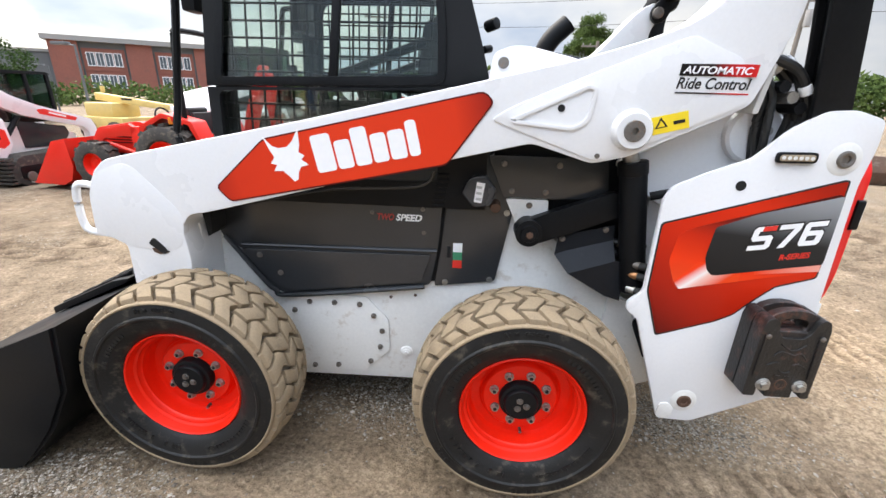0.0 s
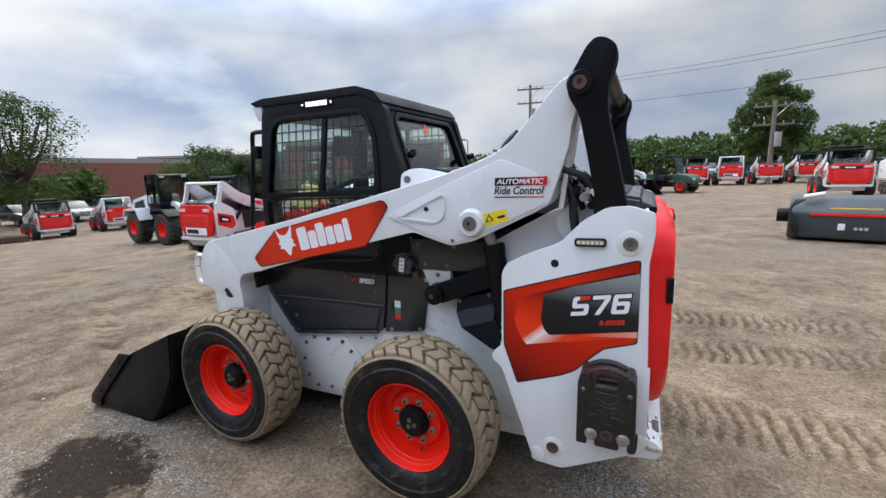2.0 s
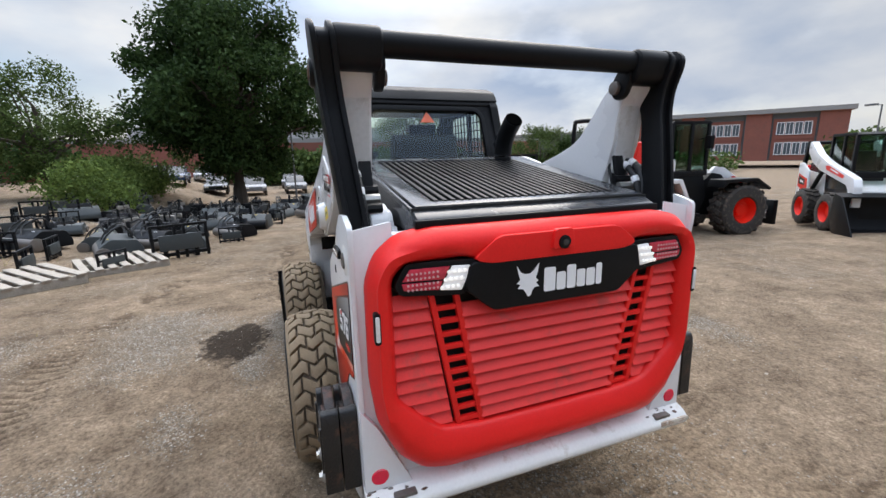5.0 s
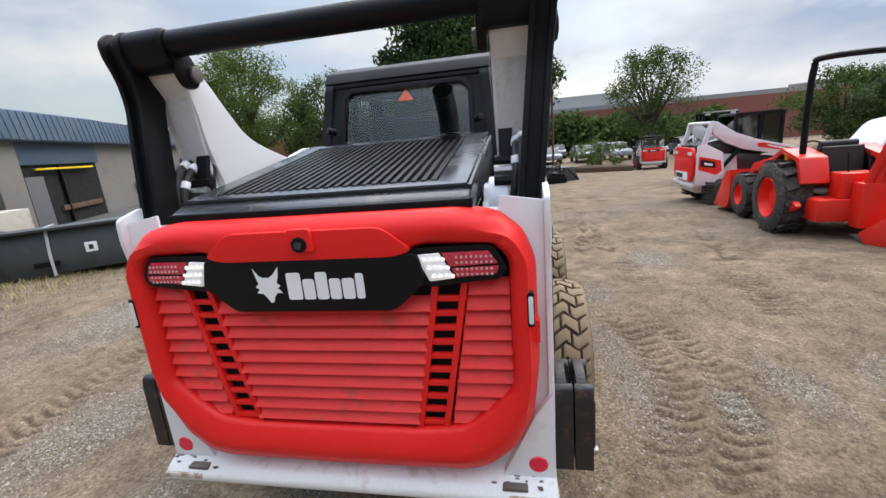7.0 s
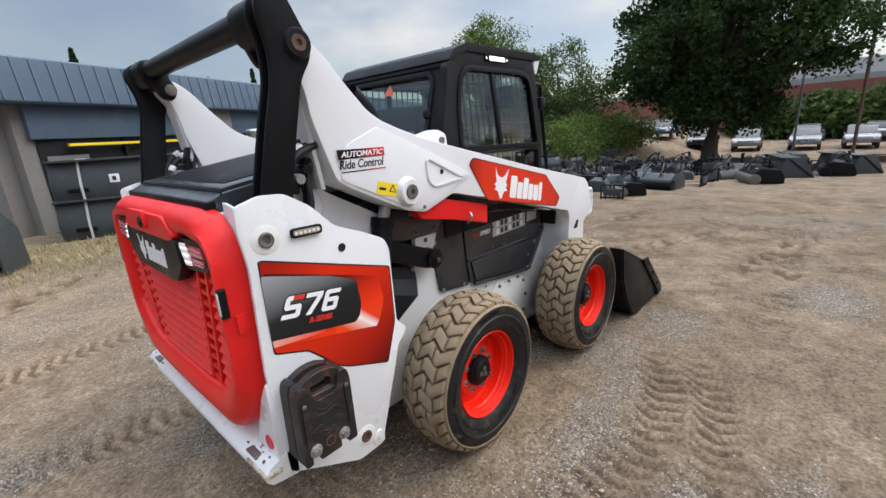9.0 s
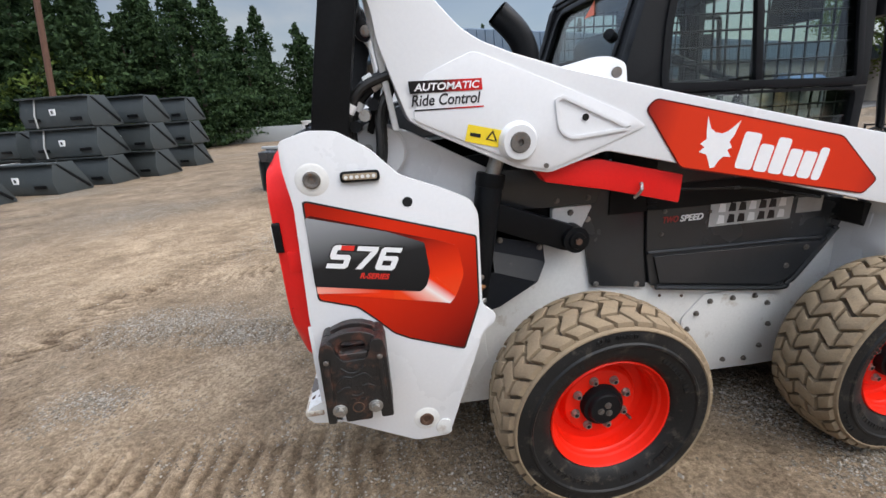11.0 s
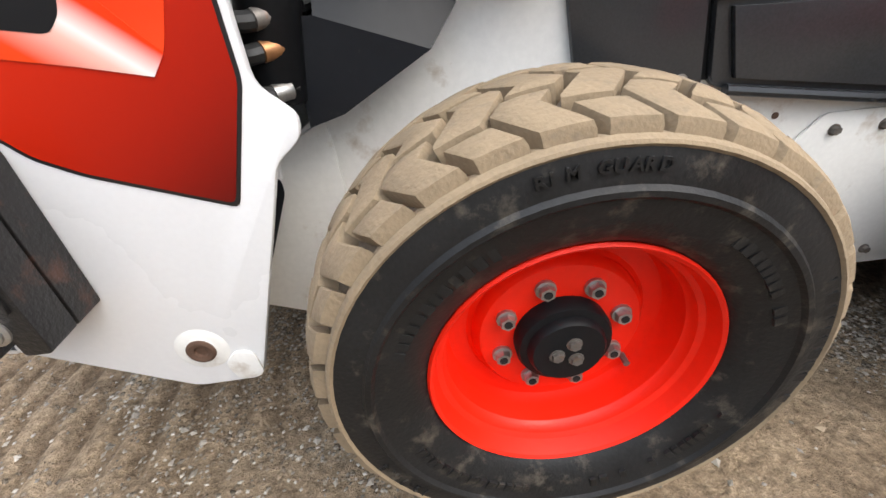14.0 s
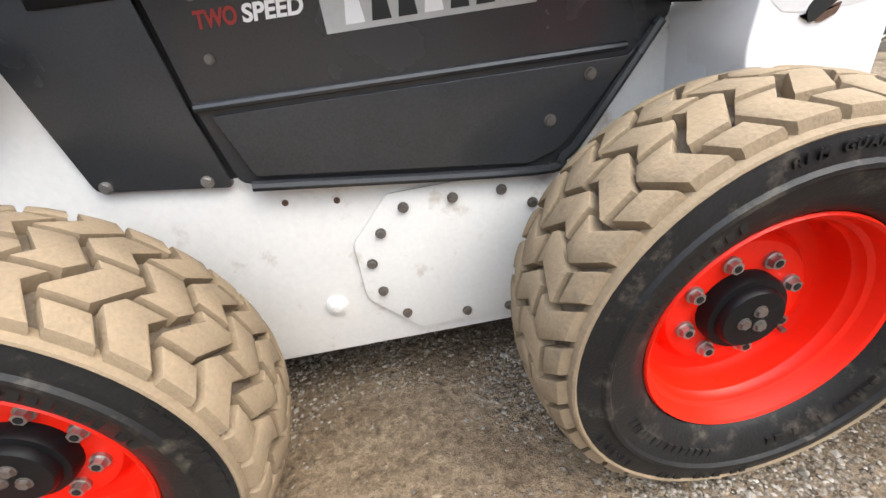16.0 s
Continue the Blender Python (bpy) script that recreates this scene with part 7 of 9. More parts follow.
def wheel_loader(name, label, at):
    """An articulated wheel loader with its cab over the middle."""
    r = root(name, label, "loader", "", at)
    R = 0.56
    hood = part("engine_hood", prism(rounded([(-2.05, 0.62), (-2.10, 1.15), (-1.85, 1.52), (-0.75, 1.72), (-0.55, 1.65), (-0.55, 0.62)], 0.10, 4), "y", -0.52, 0.52, 0.05, 3), WHITE, r, "white sloping engine hood")
    part("hood_vent", prism(rounded([(-1.75, 1.20), (-1.70, 1.42), (-1.0, 1.55), (-0.95, 1.25)], 0.03), "y", -0.535, 0.535, 0.004), PANEL, hood)
    part("hood_stripe", prism(rounded([(-1.9, 0.98), (-1.1, 1.10), (-1.1, 1.04), (-1.9, 0.90)], 0.01), "y", -0.538, 0.538, 0), DECAL_RED, hood)
    part("rear_weight", prism(rounded([(-2.18, 0.50), (-2.18, 0.90), (-2.0, 1.0), (-1.8, 0.6), (-1.8, 0.5)], 0.05), "y", -0.55, 0.55, 0.02), BLACK, r)
    part("rear_frame", box(-1.8, 0.1, -0.42, 0.42, 0.42, 0.80, 0.03), BLACK, r)
    part("front_frame", prism(rounded([(0.05, 0.42), (0.05, 0.95), (0.45, 1.35), (0.70, 1.30), (1.15, 0.70), (1.15, 0.45)], 0.04), "y", -0.36, 0.36, 0.02), BLACK, r)
    for x in (-1.15, 0.85):
        for s in (-1, 1):
            far_wheel(r, x, s * 0.72, R, 0.44, 0.26, 32, 20)
    for s in (-1, 1):
        part("fender", prism(rounded([(0.25, 1.05), (0.30, 1.22), (1.05, 1.24), (1.40, 1.02), (1.36, 0.98), (1.03, 1.17), (0.36, 1.15)], 0.02), "y", *sorted((s * 0.50, s * 0.95)), 0.01), BLACK, r)
        part("rear_fender", prism(rounded([(-1.80, 0.95), (-1.6, 1.22), (-0.72, 1.26), (-0.52, 0.85), (-0.58, 0.82), (-0.78, 1.18), (-1.56, 1.15), (-1.74, 0.92)], 0.02), "y", *sorted((s * 0.50, s * 0.96)), 0.01), WHITE, r)
        part("step", box(-0.55, -0.1, *sorted((s * 0.50, s * 0.80)), 0.45, 0.52, 0.01), BLACK, r)
        arm = part("lift_arm", prism(rounded([(0.42, 1.32), (0.55, 1.48), (0.78, 1.45), (1.75, 0.80), (2.15, 0.35), (2.02, 0.25), (1.62, 0.62), (0.70, 1.22)], 0.04), "y", *sorted((s * 0.24, s * 0.34)), 0.015), WHITE, r)
        part("arm_band", prism(rounded([(0.95, 1.25), (1.05, 1.26), (1.55, 0.90), (1.50, 0.84)], 0.02), "y", *sorted((s * 0.339, s * 0.343)), 0), DECAL_RED, arm)
        part("mirror", box(-0.02, 0.05, *sorted((s * 0.62, s * 0.80)), 1.85, 2.12, 0.015), BLACK, r)
        part("mirror_arm", pipe([(-0.05, s * 0.50, 2.05), (0.02, s * 0.68, 2.10)], 0.012, 6), BLACK, r)
    part("tilt_cylinder", rod((0.55, 0, 1.25), (1.75, 0, 0.85), 0.06, seg=14), BLACK, r)
    part("cab_base", prism(rounded([(-0.62, 0.60), (-0.70, 1.35), (0.10, 1.35), (0.22, 0.85), (0.10, 0.55)], 0.04), "y", -0.52, 0.52, 0.02), BLACK, r)
    far_cab(r, -0.72, 0.18, 1.06, 1.30, 2.42)
    for s in (-1, 1):
        part("roof_lamp", box(0.12, 0.20, *sorted((s * 0.30, s * 0.45)), 2.30, 2.38, 0.01), LENS, r)
    part("coupler", box(2.0, 2.12, -0.5, 0.5, 0.15, 0.70, 0.02), BLACK, r)
    return r


wheel_loader("wheel_loader", "white articulated wheel loader with black cab and red rims", facing(-14.5, 7.3, 1, -0.1))
wheel_loader("wheel_loader", "white wheel loader parked beside the backhoe tractor", facing(-4.9, 7.6, 0.2, 1))


def backhoe_tractor(at):
    r = root("backhoe_tractor", "orange-red compact tractor with front loader and backhoe", "tractor", "", at)
    for s in (-1, 1):
        far_wheel(r, -0.62, s * 0.64, 0.59, 0.42, 0.31, 32, 16)
        far_wheel(r, 0.98, s * 0.56, 0.42, 0.28, 0.20, 26, 14)
        part("fender", prism(rounded([(-1.25, 0.86), (-1.10, 1.24), (-0.55, 1.36), (-0.10, 1.14), (0.04, 0.78), (-0.04, 0.78), (-0.18, 1.08), (-0.56, 1.28), (-1.03, 1.18), (-1.18, 0.86)], 0.03), "y", *sorted((s * 0.30, s * 0.66)), 0.012), ORANGE, r)
        arm = part("loader_arm", prism(rounded([(0.15, 1.05), (0.30, 1.15), (0.95, 1.02), (1.35, 0.55), (1.55, 0.18), (1.42, 0.14), (1.22, 0.48), (0.85, 0.88), (0.28, 0.95)], 0.03), "y", *sorted((s * 0.40, s * 0.48)), 0.01), ORANGE, r)
        part("loader_post", box(0.12, 0.28, *sorted((s * 0.34, s * 0.48)), 0.40, 1.10, 0.012), ORANGE, r)
        part("loader_cylinder", rod((0.24, s * 0.42, 0.62), (0.95, s * 0.42, 0.82), 0.035, seg=12), ORANGE, r)
        part("rear_lamp", rod((-0.70, s * 0.62, 1.18), (-0.70, s * 0.62, 1.30), 0.05, seg=12, bevel=0.01), mat("amber_lens", (0.75, 0.20, 0.02), 0.2, var=0.1, coat=0.5), r)
        # stabiliser legs
        lg = part("stabiliser", prism(rounded([(-1.35, 0.55), (-1.25, 0.62), (-0.75, 0.40), (-0.45, 0.16), (-0.50, 0.08), (-0.85, 0.26)], 0.02), "y", *sorted((s * 0.66, s * 0.74)), 0.01), ORANGE, r)
        part("stabiliser_foot", box(-0.60, -0.35, *sorted((s * 0.60, s * 0.80)), 0.06, 0.12, 0.01), ORANGE, lg)
    hood = part("hood", prism(rounded([(0.05, 0.62), (0.05, 1.12), (0.30, 1.18), (1.15, 1.05), (1.28, 0.90), (1.28, 0.58)], 0.06), "y", -0.27, 0.27, 0.03, 3), ORANGE, r)
    for k in range(4):
        part("hood_slot", box(0.45, 1.0, -0.275, 0.275, 0.78 + 0.05 * k, 0.80 + 0.05 * k, 0.002), BLACK, hood)
    part("grille", prism(rounded([(-0.2, 0.62), (0.2, 0.62), (0.2, 0.95), (-0.2, 0.95)], 0.03), "x", 1.27, 1.29, 0.004), BLACK, hood)
    part("chassis", box(-1.1, 1.15, -0.20, 0.20, 0.38, 0.64, 0.03), BLACK, r)
    part("platform", box(-0.45, 0.10, -0.42, 0.42, 0.58, 0.63, 0.01), BLACK, r)
    st = part("seat", prism(rounded([(-0.72, 0.98), (-0.75, 1.42), (-0.68, 1.45), (-0.60, 1.10), (-0.25, 1.06), (-0.25, 0.96)], 0.03), "y", -0.24, 0.24, 0.03, 3), SEAT, r, "black tractor seat")
    st2 = part("backhoe_seat", prism(rounded([(-0.88, 0.92), (-0.84, 1.36), (-0.78, 1.36), (-0.82, 1.0), (-1.2, 0.98), (-1.2, 0.92)], 0.03), "y", -0.26, 0.26, 0.03, 3), SEAT, r)
    part("steering_wheel", pipe([(-0.02 + 0.05 * math.sin(a), 0.18 * math.cos(a), 1.24 + 0.17 * math.sin(a)) for a in (i * math.pi / 4 for i in range(8))], 0.016, 6, closed=True), BLACK, r)
    part("steering_column", rod((0.12, 0, 1.0), (0.0, 0, 1.24), 0.035, seg=10), BLACK, r)
    part("roll_bar", pipe([(-0.88, -0.52, 0.75), (-0.90, -0.53, 1.9), (-0.92, -0.52, 2.48), (-0.93, -0.42, 2.62), (-0.93, 0.42, 2.62), (-0.92, 0.52, 2.48), (-0.90, 0.53, 1.9), (-0.88, 0.52, 0.75)], 0.045, 10), BLACK, r)
    # front bucket
    bk = far_bucket(r, 1.42, 0.02, 1.35, ORANGE)
    # backhoe: swing post, boom, stick, bucket
    part("backhoe_frame", box(-1.50, -1.05, -0.55, 0.55, 0.34, 0.66, 0.03), ORANGE, r)
    part("swing_post", box(-1.72, -1.48, -0.16, 0.16, 0.28, 0.90, 0.02), ORANGE, r)
    part("control_console", box(-1.45, -1.15, -0.28, 0.28, 0.66, 1.02, 0.03), ORANGE, r)
    for s in (-1, 1):
        part("lever", rod((-1.28, s * 0.12, 1.0), (-1.22, s * 0.12, 1.28), 0.012, seg=6), BLACK, r)
    fold = Matrix(((0.72, 0, 0, -0.42), (0.42, 1, 0, 0.63), (0, 0, 0.87, 0), (0, 0, 0, 1)))

    def swung(bm):
        """The digging arm stands folded and swung a little to one side."""
        bm.transform(fold)
        return bm

    part("boom", swung(prism(rounded([(-1.55, 0.62), (-1.60, 0.95), (-1.76, 1.6), (-2.02, 2.32), (-2.10, 2.50), (-2.18, 2.48), (-2.14, 2.2), (-1.90, 1.5), (-1.76, 0.95), (-1.74, 0.50)], 0.05), "y", -0.11, 0.11, 0.015)), ORANGE, r)
    part("stick", swung(prism(rounded([(-2.08, 2.34), (-2.24, 2.40), (-2.36, 1.9), (-2.34, 1.4), (-2.38, 0.70), (-2.28, 0.64), (-2.20, 1.45)], 0.04), "y", -0.085, 0.085, 0.012)), ORANGE, r)
    part("boom_cylinder", swung(rod((-1.66, 0.14, 1.0), (-1.98, 0.14, 1.9), 0.045, seg=12)), ORANGE, r)
    cy = part("stick_cylinder", swung(rod((-2.34, 0.12, 2.2), (-2.44, 0.12, 1.35), 0.05, seg=14)), ORANGE, r)
    part("cylinder_rod", swung(rod((-2.44, 0.12, 1.35), (-2.46, 0.12, 0.70), 0.024, seg=12)), STEEL, cy)
    hb = part("backhoe_bucket", swung(prism(rounded([(-2.26, 0.66), (-2.48, 0.62), (-2.58, 0.42), (-2.47, 0.14), (-2.22, 0.04), (-1.90, 0.10), (-1.80, 0.26), (-2.0, 0.42)], 0.04), "y", -0.28, 0.28, 0.012)), ORANGE, r, "orange digging bucket")
    for k in range(4):
        y = -0.24 + 0.16 * k
        part("tooth", swung(prism([(-1.87, 0.13), (-1.80, 0.22), (-1.68, 0.22)], "y", y - 0.03, y + 0.03, 0.004)), DULL, hb)
    return r


backhoe_tractor(facing(-5.56, 5.08, -1, 0.09) @ Matrix.Scale(0.93, 4))


def sweeper_box():
    r = root("sweeper_attachment", "dark grey sweeper attachment with a red stripe lying on gravel", "attachment", "", pose(4.62, 8.15, 0, 0, 0, -16))
    b = part("hood", prism(rounded([(-0.45, 0.06), (-0.48, 0.55), (-0.20, 0.82), (0.30, 0.85), (0.50, 0.70), (0.50, 0.06)], 0.05), "x", -1.05, 1.05, 0.02), SLATE, r)
    part("stripe", box(-0.72, 0.55, -0.494, -0.470, 0.50, 0.545, 0.004), RED, r)
    part("yellow_line", box(-0.45, 0.25, -0.41, -0.39, 0.62, 0.645, 0.004), YELLOW, r)
    part("plate", box(-0.32, -0.22, -0.476, -0.450, 0.24, 0.36, 0.002), DECAL_WHITE, r)
    part("handle_plate", box(0.62, 0.80, -0.48, -0.455, 0.30, 0.36, 0.004), BLACK, r)
    part("small_plate", box(0.62, 0.72, -0.482, -0.455, 0.18, 0.21, 0.002), DECAL_WHITE, r)
    for k in range(3):
        part("chalk_mark", box(-0.10 + 0.07 * k, -0.05 + 0.07 * k, -0.476, -0.46, 0.25, 0.30, 0.001), DECAL_GREY, r)
    for k in range(4):
        part("hose", pipe([(-0.95 + 0.04 * k, -0.45, 0.80), (-1.02, -0.52, 0.62), (-1.0 + 0.03 * k, -0.55, 0.30), (-0.9, -0.50, 0.12)], 0.022, 8), HOSE, r)
    part("motor", rod((-1.05, 0.0, 0.45), (-1.25, 0.0, 0.45), 0.14, seg=18, bevel=0.01), BLACK, r)
    part("hose_end", rod((-0.85, -0.35, 0.84), (-0.55, -0.30, 0.90), 0.045, seg=10), WHITE_WORN, r)
    part("brush", rod((-1.0, 0.05, 0.16), (1.0, 0.05, 0.16), 0.16, seg=20), DARK, r)
    return r


sweeper_box()


def grader_blade():
    r = root("grading_blade", "brown steel grading blade attachment on gravel", "attachment", "", pose(6.6, 6.9, 0, 0, 0, -8))
    part("blade", prism(rounded([(-0.12, 0.0), (-0.20, 0.25), (-0.10, 0.55), (-0.06, 0.54), (-0.15, 0.25), (-0.06, 0.0)], 0.02), "x", -0.3, 2.0, 0.006), FAR_RUST, r)
    part("frame", box(-0.9, 1.6, 0.0, 0.12, 0.05, 0.16, 0.02), BLACK, r)
    part("mast", prism([(-0.05, 0.0), (0.45, 0.0), (0.35, 0.62), (0.2, 0.65)], "x", -0.75, -0.65, 0.01), BLACK, r)
    part("brace", rod((-0.7, 0.3, 0.6), (0.3, 0.1, 0.15), 0.04, seg=10), BLACK, r)
    part("plate", box(-0.10, 0.02, -0.09, -0.05, 0.50, 0.66, 0.004), YELLOW, r)
    return r


grader_blade()


def mini_excavator():
    r = root("mini_excavator", "grey and white compact excavator with folded boom", "excavator", "", pose(10.6, 21.2, 0, 0, 0, -90))
    for s in (-1, 1):
        far_track(r, 0.45, s, -0.8, 0.8, 0.5, 0.3)
    part("house", prism(rounded([(-1.0, 0.65), (-1.0, 1.35), (-0.3, 1.5), (0.8, 1.1), (0.85, 0.65)], 0.08), "y", -0.75, 0.75, 0.04), WHITE, r)
    far_cab(r, -0.35, 0.75, 0.9, 1.1, 2.45)
    part("boom", prism(rounded([(0.7, 0.9), (0.9, 0.8), (1.7, 2.2), (1.75, 2.75), (1.6, 2.8), (1.45, 2.3)], 0.05), "y", -0.62, -0.40, 0.02), WHITE, r)
    part("stick", prism(rounded([(1.6, 2.8), (1.85, 2.75), (1.75, 1.2), (1.6, 0.5), (1.5, 0.6), (1.6, 1.6)], 0.05), "y", -0.58, -0.44, 0.02), WHITE, r)
    part("stick_cylinder", rod((1.75, -0.36, 2.7), (1.8, -0.36, 1.4), 0.05, seg=10), STEEL, r)
    part("bucket", prism(rounded([(1.4, 0.55), (1.7, 0.55), (1.75, 0.25), (1.5, 0.05), (1.2, 0.12)], 0.05), "y", -0.75, -0.27, 0.02), BLACK, r)
    part("blade", box(0.9, 1.0, -0.8, 0.8, 0.05, 0.4, 0.02), FAR_RUST, r)
    return r


mini_excavator()


def utility_vehicle(at, label, body):
    r = root("utility_vehicle", label, "vehicle", "utility vehicles", at)
    for x in (-0.95, 0.95):
        for s in (-1, 1):
            far_wheel(r, x, s * 0.66, 0.33, 0.25, 0.17, 24, 14)
    part("chassis", box(-1.3, 1.3, -0.45, 0.45, 0.32, 0.6, 0.04), BLACK, r)
    part("bonnet", prism(rounded([(0.5, 0.55), (0.5, 1.0), (1.25, 0.92), (1.5, 0.72), (1.5, 0.5)], 0.06), "y", -0.62, 0.62, 0.04), body, r)
    part("cargo_box", ring([(-1.5, -0.68), (-0.45, -0.68), (-0.45, 0.68), (-1.5, 0.68)], [(-1.44, -0.62), (-0.51, -0.62), (-0.51, 0.62), (-1.44, 0.62)], "z", 0.66, 1.0, 0.01), body, r)
    part("cargo_floor", box(-1.46, -0.5, -0.64, 0.64, 0.64, 0.70), BLACK, r)
    part("bench_seat", box(-0.42, 0.05, -0.58, 0.58, 0.62, 0.95, 0.05), SEAT, r)
    part("bench_back", box(-0.45, -0.32, -0.58, 0.58, 0.9, 1.35, 0.05), SEAT, r)
    for s in (-1, 1):
        part("cage_hoop", pipe([(-0.5, s * 0.66, 0.9), (-0.45, s * 0.62, 1.85), (-0.3, s * 0.6, 1.92), (0.35, s * 0.6, 1.88), (0.72, s * 0.66, 0.98)], 0.03, 8), BLACK, r)
        part("headlamp", box(1.46, 1.52, *sorted((s * 0.35, s * 0.55)), 0.68, 0.78, 0.01), LENS, r)
    part("roof", box(-0.52, 0.42, -0.66, 0.66, 1.88, 1.96, 0.03), BLACK, r)
    pn = part("windscreen", prism([(0.40, 1.86), (0.70, 1.0), (0.71, 1.0), (0.41, 1.86)], "y", -0.58, 0.58), GLASS_DARK, r)
    pn.visible_shadow = False
    return r


GREEN_BODY = mat("dark_green_paint", (0.03, 0.07, 0.04), 0.4, var=0.15, scale=4)
utility_vehicle(facing(13.0, 22.6, 0.1, 1), "white and red utility vehicle with a roll cage", WHITE)
utility_vehicle(facing(2.0, 24.2, 0.9, -0.45), "dark green utility vehicle with a roof", GREEN_BODY)


def boom_lift():
    r = root("boom_lift", "faded yellow boom lift parked behind the tractor", "lift", "", facing(-14.5, 14.6, 1, -0.25) @ Matrix.Scale(0.8, 4))
    part("chassis", box(-1.2, 1.4, -0.9, 0.9, 0.45, 1.1, 0.06), LIFT_YELLOW, r)
    for x in (-0.85, 0.95):
        for s in (-1, 1):
            far_wheel(r, x, s * 1.0, 0.45, 0.32, 0.24, 24, 14)
    part("turret", box(-1.3, 0.6, -0.7, 0.7, 1.1, 1.75, 0.08), LIFT_YELLOW, r)
    part("boom", prism(rounded([(-1.2, 1.85), (-1.2, 2.2), (3.6, 1.75), (3.6, 1.5)], 0.04), "y", -0.16, 0.16, 0.015), LIFT_YELLOW, r)
    part("boom_section", prism(rounded([(3.4, 1.72), (3.4, 1.54), (4.6, 1.42), (4.6, 1.6)], 0.02), "y", -0.12, 0.12, 0.01), DECAL_WHITE, r)
    part("boom_marking", box(0.6, 1.3, -0.163, 0.163, 1.88, 1.98, 0.001), DECAL_BLACK, r)
    part("beacon", rod((-1.2, 0.3, 2.2), (-1.2, 0.3, 2.5), 0.10, seg=14, bevel=0.03), LIFT_YELLOW, r)
    return r


boom_lift()

# ---- buckets and attachments lying about the yard ----
def stored_bucket(at, label, group="stacked buckets", material=SLATE, width=2.0, h=0.75, mark=True):
    """A loader bucket stored mouth down or back up: length along x, open side hidden."""
    r = root("loader_bucket", label, "bucket", group, at)
    prof = [(-0.45, 0.02), (-0.50, 0.30), (-0.35, h), (0.15, h), (0.52, 0.06), (0.50, 0.0), (-0.42, 0.0)]
    part("shell", prism(prof, "x", -width / 2, width / 2, 0.008), material, r)
    for s in (-1, 1):
        part("end_plate", prism(inset(prof, -0.012), "x", *sorted((s * (width / 2 - 0.002), s * (width / 2 + 0.014))), 0.003), material, r)
        part("end_rib", prism([(-0.30, h - 0.03), (-0.24, h - 0.03), (0.46, 0.10), (0.42, 0.05)], "x", *sorted((s * (width / 2 + 0.012), s * (width / 2 + 0.035))), 0.004), BLACK, r)
    part("lip", box(-width / 2 - 0.02, width / 2 + 0.02, -0.50, -0.30, h - 0.02, h + 0.02, 0.004), material, r)
    for x in (-0.62, 0.62):
        part("mount_plate", box(x - 0.16, x + 0.16, -0.52, -0.46, 0.16, 0.24, 0.006), BLACK, r)
    if mark:
        part("label_plate", box(-0.10, 0.06, -0.505, -0.47, 0.30, 0.46, 0.002), DECAL_WHITE, r)
        part("label_mark", box(-0.05, 0.01, -0.509, -0.50, 0.34, 0.42, 0.001), DECAL_BLACK, r)
    for x in (-0.55,) if mark else ():
        part("strap", ring([(-0.535, 0.0), (-0.53, 0.32), (-0.38, h + 0.03), (0.17, h + 0.03), (0.55, 0.06), (0.54, -0.003)], [(-0.52, 0.0), (-0.515, 0.31), (-0.37, h + 0.015), (0.165, h + 0.015), (0.535, 0.05), (0.53, -0.003)], "x", x - 0.02, x + 0.02, 0.0), DECAL_GREY, r)
    return r


sb = stored_bucket(pose(10.25, -8.75, 0, 0, 0, 166), "slate grey loader bucket with a white label, strapped in a stack")
for x, y, levels in ((9.55, -10.35, 1), (8.95, -11.55, 3), (8.3, -12.8, 3), (8.15, -15.2, 3), (11.9, -12.9, 2), (12.4, -14.6, 2)):
    for k in range(levels):
        copy_thing(sb, pose(x + 0.06 * math.sin(5 * x + k), y + 0.05 * math.cos(3 * y + 2 * k), 0.79 * k, 0, 0, 165 + 1.5 * math.sin(7 * y + k)))
# single buckets on the grass to the side
stored_bucket(pose(-3.92, -6.78, 0, 0, 0, 132), "long slate grey bucket lying on dry grass", "buckets on the grass", width=2.3)
stored_bucket(pose(-0.55, -8.75, 0, 0, 0, 160), "slate grey bucket stored at the edge of the grass", "buckets on the grass")
stored_bucket(pose(-0.6, -8.75, 0.74, 0, 0, 158), "slate grey bucket stacked on another one", "buckets on the grass")
stored_bucket(pose(-2.35, -8.25, 0, 0, 0, 146), "slate grey bucket stored behind the others", "buckets on the grass")


